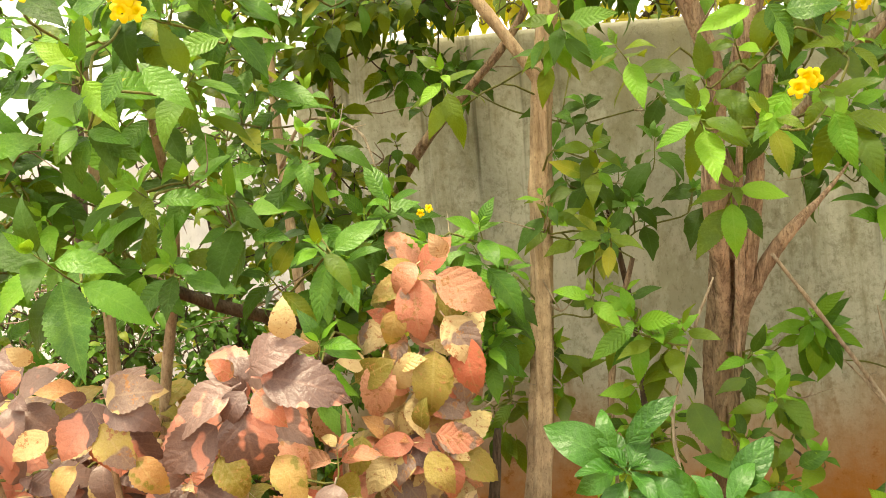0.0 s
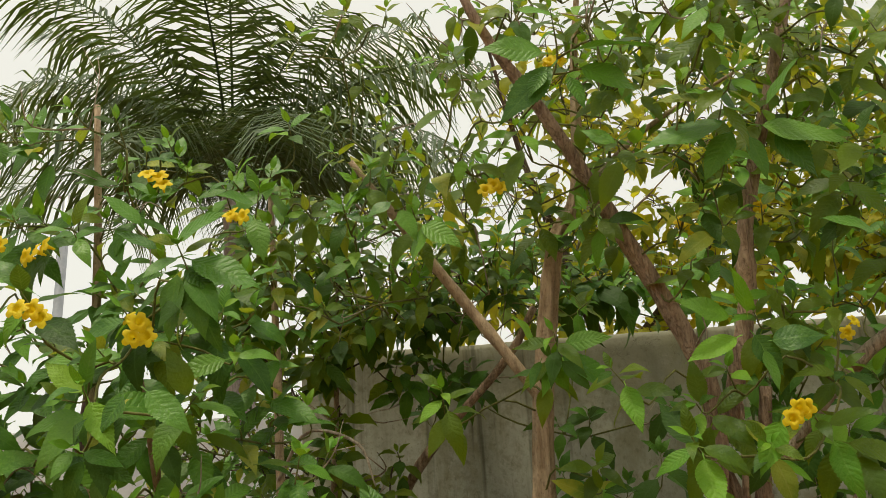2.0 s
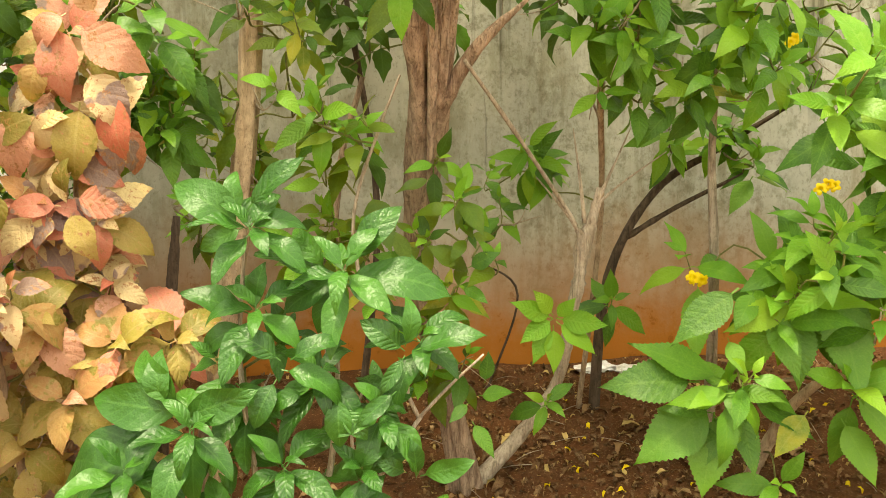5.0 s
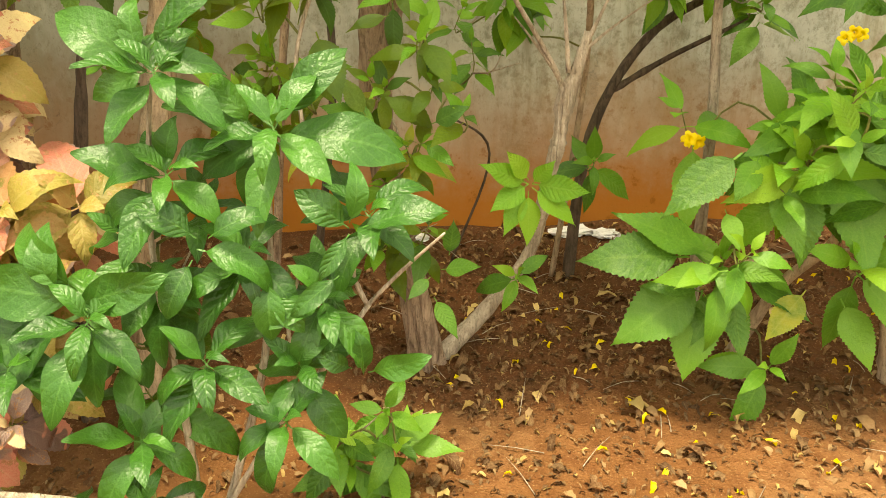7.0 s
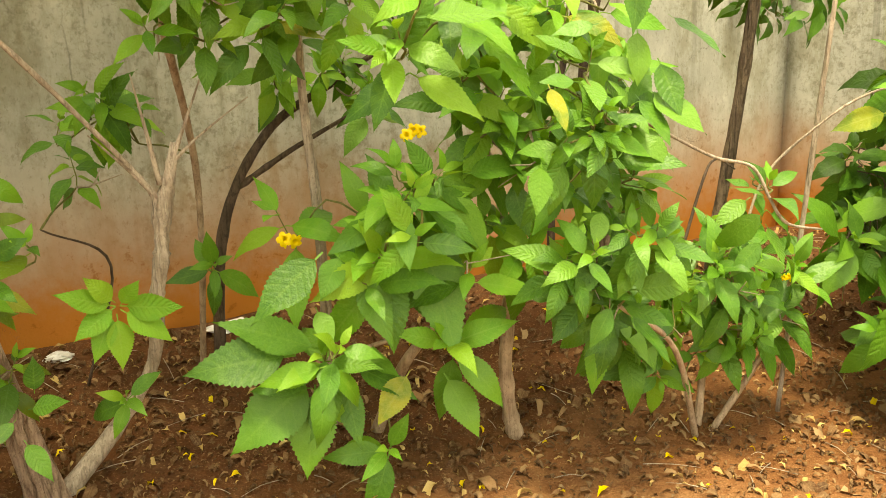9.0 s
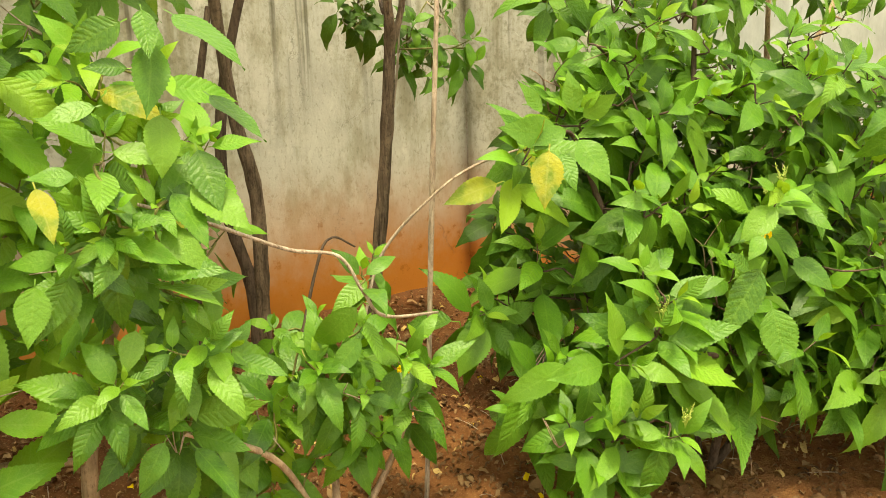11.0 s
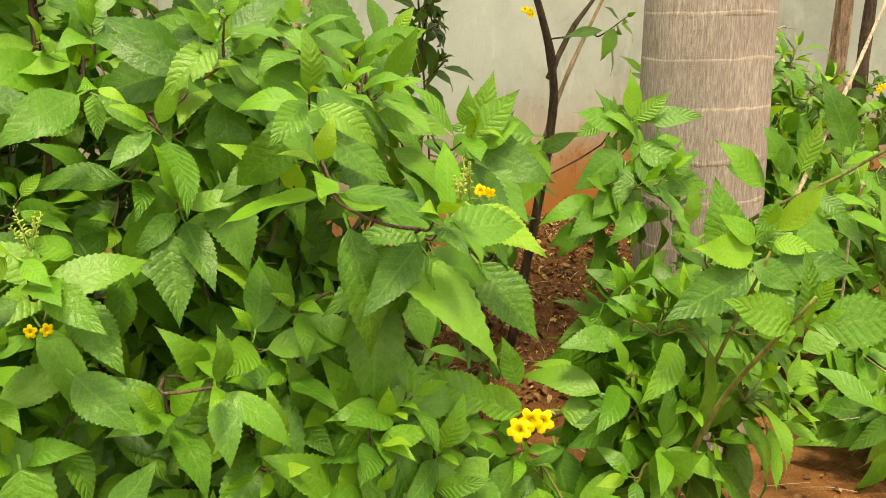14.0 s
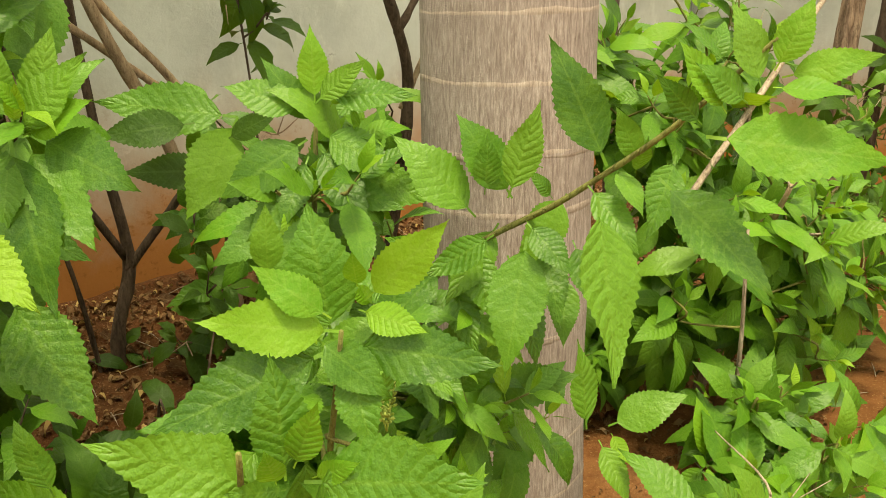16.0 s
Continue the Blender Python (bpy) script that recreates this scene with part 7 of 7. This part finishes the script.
def frond(rng, root, way, length, mat):
    """One feather frond: an arching rib with two rows of narrow leaflets."""
    p, d = Vector(root), Vector(way).normalized()
    n = 44
    verts, faces = [], []
    line = []
    for i in range(n + 1):
        line.append((*p, 0.014 * (1 - i / n) + 0.003))
        d = (d + Vector((0, 0, -0.027 - 0.018 * i / n))).normalized()
        p = p + d * (length / n)
    v, f = tube(line, 5, 0, 0.0, 0, rng)
    verts, faces = list(v), list(f)
    for i in range(6, n + 1):
        a = Vector(line[i][:3])
        fwd = (a - Vector(line[i - 1][:3])).normalized()
        side = fwd.cross(Vector((0, 0, 1))).normalized()
        for s in (-1, 1):
            for h in (0.0, 0.5):
                q = a - fwd * h * length / n
                out = (side * s * rng.uniform(0.7, 1.0) + fwd * rng.uniform(0.35, 0.7) + Vector((0, 0, rng.uniform(-0.5, 0.25)))).normalized()
                ln = length * (0.30 - 0.16 * abs(i / n - 0.45)) * rng.uniform(0.85, 1.1)
                w = fwd * 0.012
                e = q + out * ln * 0.52 + Vector((0, 0, -0.10 * ln))
                t = q + out * ln * 0.9 + Vector((0, 0, -0.45 * ln - rng.uniform(0, 0.12)))
                o = len(verts)
                verts += [q - w * 0.5, q + w * 0.5, e + w, e - w, t]
                faces += [(o, o + 1, o + 2, o + 3), (o + 3, o + 2, o + 4)]
    return link_mesh("frond", verts, faces, [mat])


palm_trunk()
feather = thing("palm_tree", (-1.5, 6.9, -0.1), "dark feathery palm crown rising beyond the garden wall", "palm tree")
_rng = random.Random(77)
_v, _f = tube([(-1.5, 6.9, -0.2, 0.13), (-1.70, 6.88, 2.3, 0.11), (-1.80, 6.8, 4.55, 0.09)], 14, 6, 0.03)
part("trunk", link_mesh("trunk", _v, _f, [PALM_BARK]), feather)
FROND = leaf_material("palm_leaflet", [(0.0, (0.035, 0.07, 0.028)), (1.0, (0.09, 0.14, 0.06))], (0.06, 0.1, 0.03), glow=0.15)
for i in range(28):
    a = i * 2.4
    part("frond", frond(_rng, (-1.80 + 0.05 * math.cos(a), 6.8 + 0.05 * math.sin(a), 4.5), (math.cos(a), math.sin(a), 0.55 + 2.2 * (i % 5) / 4), 2.0 + 0.4 * (i % 3), FROND), feather)

# ---- far left ----
shrub("background_tree", "small-leaved dark tree beyond the end of the wall", (-2.2, 4.9, -0.1),
      [("trunk", [(-2.2, 4.9, -0.2, 0.05), (-2.2, 4.9, 0.8, 0.045), (-2.1, 4.8, 1.8, 0.035), (-2.0, 4.7, 2.8, 0.02)], BARK_DARK),
       ("branch", [(-2.2, 4.9, 0.8, 0.03), (-1.7, 4.8, 1.4, 0.024), (-1.2, 4.7, 2.2, 0.014)], BARK_DARK)],
      [((-1.5, 4.7, 1.6), (0.8, 0.4, 0.8), 60), ((-1.1, 4.6, 0.7), (0.6, 0.35, 0.5), 60), ((-2.4, 4.8, 1.3), (0.7, 0.4, 0.8), 36), ((-0.78, 4.3, 1.9), (0.28, 0.2, 0.6), 40)],
      41, kit=("small", [(DEEP, 0.6), (LEAF, 0.25), (YELLOWING, 0.15)], LEAF, 0.3), size=0.075, bark=BARK_DARK, singles=60, category="tree", group="trees beyond the wall")

shrub("background_hedge", "small-leaved hedge with yellowing leaves beyond the copper-leaved plants", (-1.3, 3.2, -0.15),
      [("stem", [(-1.3, 3.2, -0.2, 0.02), (-1.3, 3.2, 0.6, 0.015), (-1.2, 3.15, 1.2, 0.008)], BARK_DARK),
       ("stem", [(-0.9, 3.3, -0.2, 0.02), (-0.85, 3.3, 0.6, 0.015), (-0.8, 3.25, 1.2, 0.008)], BARK_DARK)],
      [((-1.3, 3.2, 0.80), (0.9, 0.25, 0.68), 230), ((-0.7, 3.3, 0.7), (0.4, 0.2, 0.62), 120), ((-1.9, 3.4, 1.2), (0.5, 0.25, 0.6), 90), ((-1.5, 3.5, 1.1), (0.6, 0.25, 0.45), 110)],
      42, kit=("small", [(DEEP, 0.6), (LEAF, 0.25), (YELLOWING, 0.15)], LEAF, 0.3), size=0.07, bark=BARK_DARK, singles=60)

shrub("background_tree", "thin tree beyond the plaster wall with leaves tinted yellow as if backlit", (1.0, 4.75, -0.1),
      [("trunk", [(1.0, 4.75, -0.2, 0.05), (1.0, 4.75, 1.6, 0.045), (0.9, 4.7, 2.6, 0.032), (0.6, 4.6, 3.6, 0.016), (0.4, 4.5, 4.6, 0.006)], BARK_DARK),
       ("branch", [(0.95, 4.72, 2.3, 0.026), (1.5, 4.6, 2.9, 0.018), (2.1, 4.6, 3.5, 0.008)], BARK_DARK),
       ("branch", [(0.95, 4.72, 2.2, 0.022), (0.3, 4.6, 2.8, 0.014), (-0.3, 4.6, 3.3, 0.006)], BARK_DARK)],
      [((0.3, 4.6, 3.1), (0.8, 0.4, 0.6), 44), ((1.4, 4.6, 3.3), (0.9, 0.4, 0.75), 80), ((2.4, 4.5, 3.3), (0.7, 0.4, 0.7), 84), ((1.4, 4.6, 4.2), (1.3, 0.4, 0.45), 50), ((2.8, 4.4, 4.0), (0.7, 0.35, 0.5), 44), ((2.7, 4.4, 2.85), (0.9, 0.3, 0.40), 64), ((1.3, 4.5, 2.7), (0.8, 0.3, 0.3), 36)],
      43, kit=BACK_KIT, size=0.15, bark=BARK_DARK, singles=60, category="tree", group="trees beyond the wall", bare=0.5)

lamp = thing("street_lamp", (-5.9, 12.0, -0.1), "grey galvanised street lamp post with a flat head", "street lamp")
_v, _f = tube([(-5.92, 12, -0.2, 0.09), (-5.92, 12, 3.5, 0.08), (-5.93, 12, 7.1, 0.07)], 12, 4, 0.0)
part("post", link_mesh("post", _v, _f, [STEEL]), lamp)
_v, _f = tube([(-5.93, 12, 7.05, 0.04), (-6.1, 12, 7.12, 0.04), (-6.3, 12, 7.1, 0.07), (-6.5, 12, 7.05, 0.06)], 8, 4, 0.0)
part("lamp_head", link_mesh("lamp_head", _v, _f, [STEEL]), lamp)

# ---- litter on the ground ----
_rng = random.Random(5)
dry = []
for i in range(21000):
    x = _rng.choice((_rng.uniform(-0.6, 9.0), _rng.uniform(0.8, 8.0)))
    y = wall_line(x) - (abs(_rng.gauss(1.0, 0.75)) if x < 2.6 else abs(_rng.gauss(1.5, 0.9)) if x < 5.13 else abs(_rng.gauss(0.6, 0.8)))
    if y > wall_line(x) - 0.05 or y < -0.4:
        continue
    size = _rng.choice((_rng.uniform(0.012, 0.03), _rng.uniform(0.015, 0.04), _rng.uniform(0.03, 0.06)))
    m = Matrix.Translation((x, y, ground_z(x, y) + 0.010)) @ Euler((_rng.uniform(-0.5, 0.5), _rng.uniform(-0.5, 0.5), _rng.uniform(0, 6.3))).to_matrix().to_4x4() @ Matrix.Diagonal((size, size, size, 1))
    if i % 9 == 0:
        size *= 1.9
        m = m @ Matrix.Diagonal((1.9, 1.9, 1.9, 1))
    dry.append(("crisp", _rng.randrange(5), DRY if _rng.random() < 0.90 else STRAW, m))
straw = []
for i in range(420):
    x = _rng.choice((_rng.uniform(5.4, 8.5), _rng.uniform(1.0, 5.4)))
    y = wall_line(x) - _rng.uniform(0.2, 2.9)
    a, ln = _rng.uniform(0, 6.3), _rng.uniform(0.05, 0.2)
    dx, dy = math.cos(a) * ln, math.sin(a) * ln
    straw.append(tube([(x, y, ground_z(x, y) + 0.006, 0.0018), (x + dx * 0.5, y + dy * 0.5, ground_z(x + dx * 0.5, y + dy * 0.5) + 0.014, 0.0015), (x + dx, y + dy, ground_z(x + dx, y + dy) + 0.007, 0.0008)], 4, 2, 0.05, 0, _rng))
_v, _f = merge(straw)
tagged(new("fallen_twigs", link_mesh("fallen_twigs", _v, _f, [BARK_PALE])), "thin dry straw-coloured twigs scattered on red earth", "twigs", kind="stuff")
tagged(new("leaf_litter", joined("leaf_litter", dry)), "scattered dry brown leaves on red earth", "leaf litter", kind="stuff")
for i in range(120):
    x = _rng.choice((_rng.uniform(0.9, 3.2), _rng.uniform(1.2, 5.0)))
    y = wall_line(x) - _rng.uniform(0.5, 2.2)
    ob = new("fallen_petal", leaf_mesh("crisp", i % 5, PETAL))
    s = _rng.uniform(0.028, 0.060)
    ob.matrix_basis = Matrix.Translation((x, y, ground_z(x, y) + 0.012)) @ Euler((_rng.uniform(-0.4, 0.4), _rng.uniform(-0.4, 0.4), _rng.uniform(0, 6.3))).to_matrix().to_4x4() @ Matrix.Diagonal((s, s * 0.9, s, 1))
    tagged(ob, "withered yellow petal lying on red earth", "petal", "fallen petals")


def scrap(name, place, size, label, seed, flat=0.3):
    bm = bmesh.new()
    bmesh.ops.create_icosphere(bm, subdivisions=3, radius=1)
    for v in bm.verts:
        k = 1 + 0.45 * noise.noise(v.co * 2.2 + Vector((seed, 0, 0))) + 0.2 * noise.noise(v.co * 6 + Vector((seed, 3, 0)))
        v.co = Vector((v.co.x * size[0] * k, v.co.y * size[1] * k, max(v.co.z * k, -0.6) * size[2]))
    me = bpy.data.meshes.new(name)
    bm.to_mesh(me)
    bm.free()
    me.materials.append(PAPER)
    ob = new(name, me)
    ob.location = (place[0], place[1], ground_z(place[0], place[1]) + size[2] * 0.55)
    return tagged(ob, label, "litter")


scrap("paper_scrap", (1.80, 3.66), (0.10, 0.05, 0.025), "crumpled white paper scrap at the foot of the wall", 1)
scrap("paper_scrap", (1.93, 3.60), (0.06, 0.05, 0.02), "small crumpled white paper scrap at the foot of the wall", 5)
scrap("paper_scrap", (1.12, 3.66), (0.05, 0.04, 0.02), "torn white paper scrap in the bed", 9)
scrap("white_stone", (1.15, 1.72), (0.035, 0.06, 0.03), "small pale stone block on the path", 14)
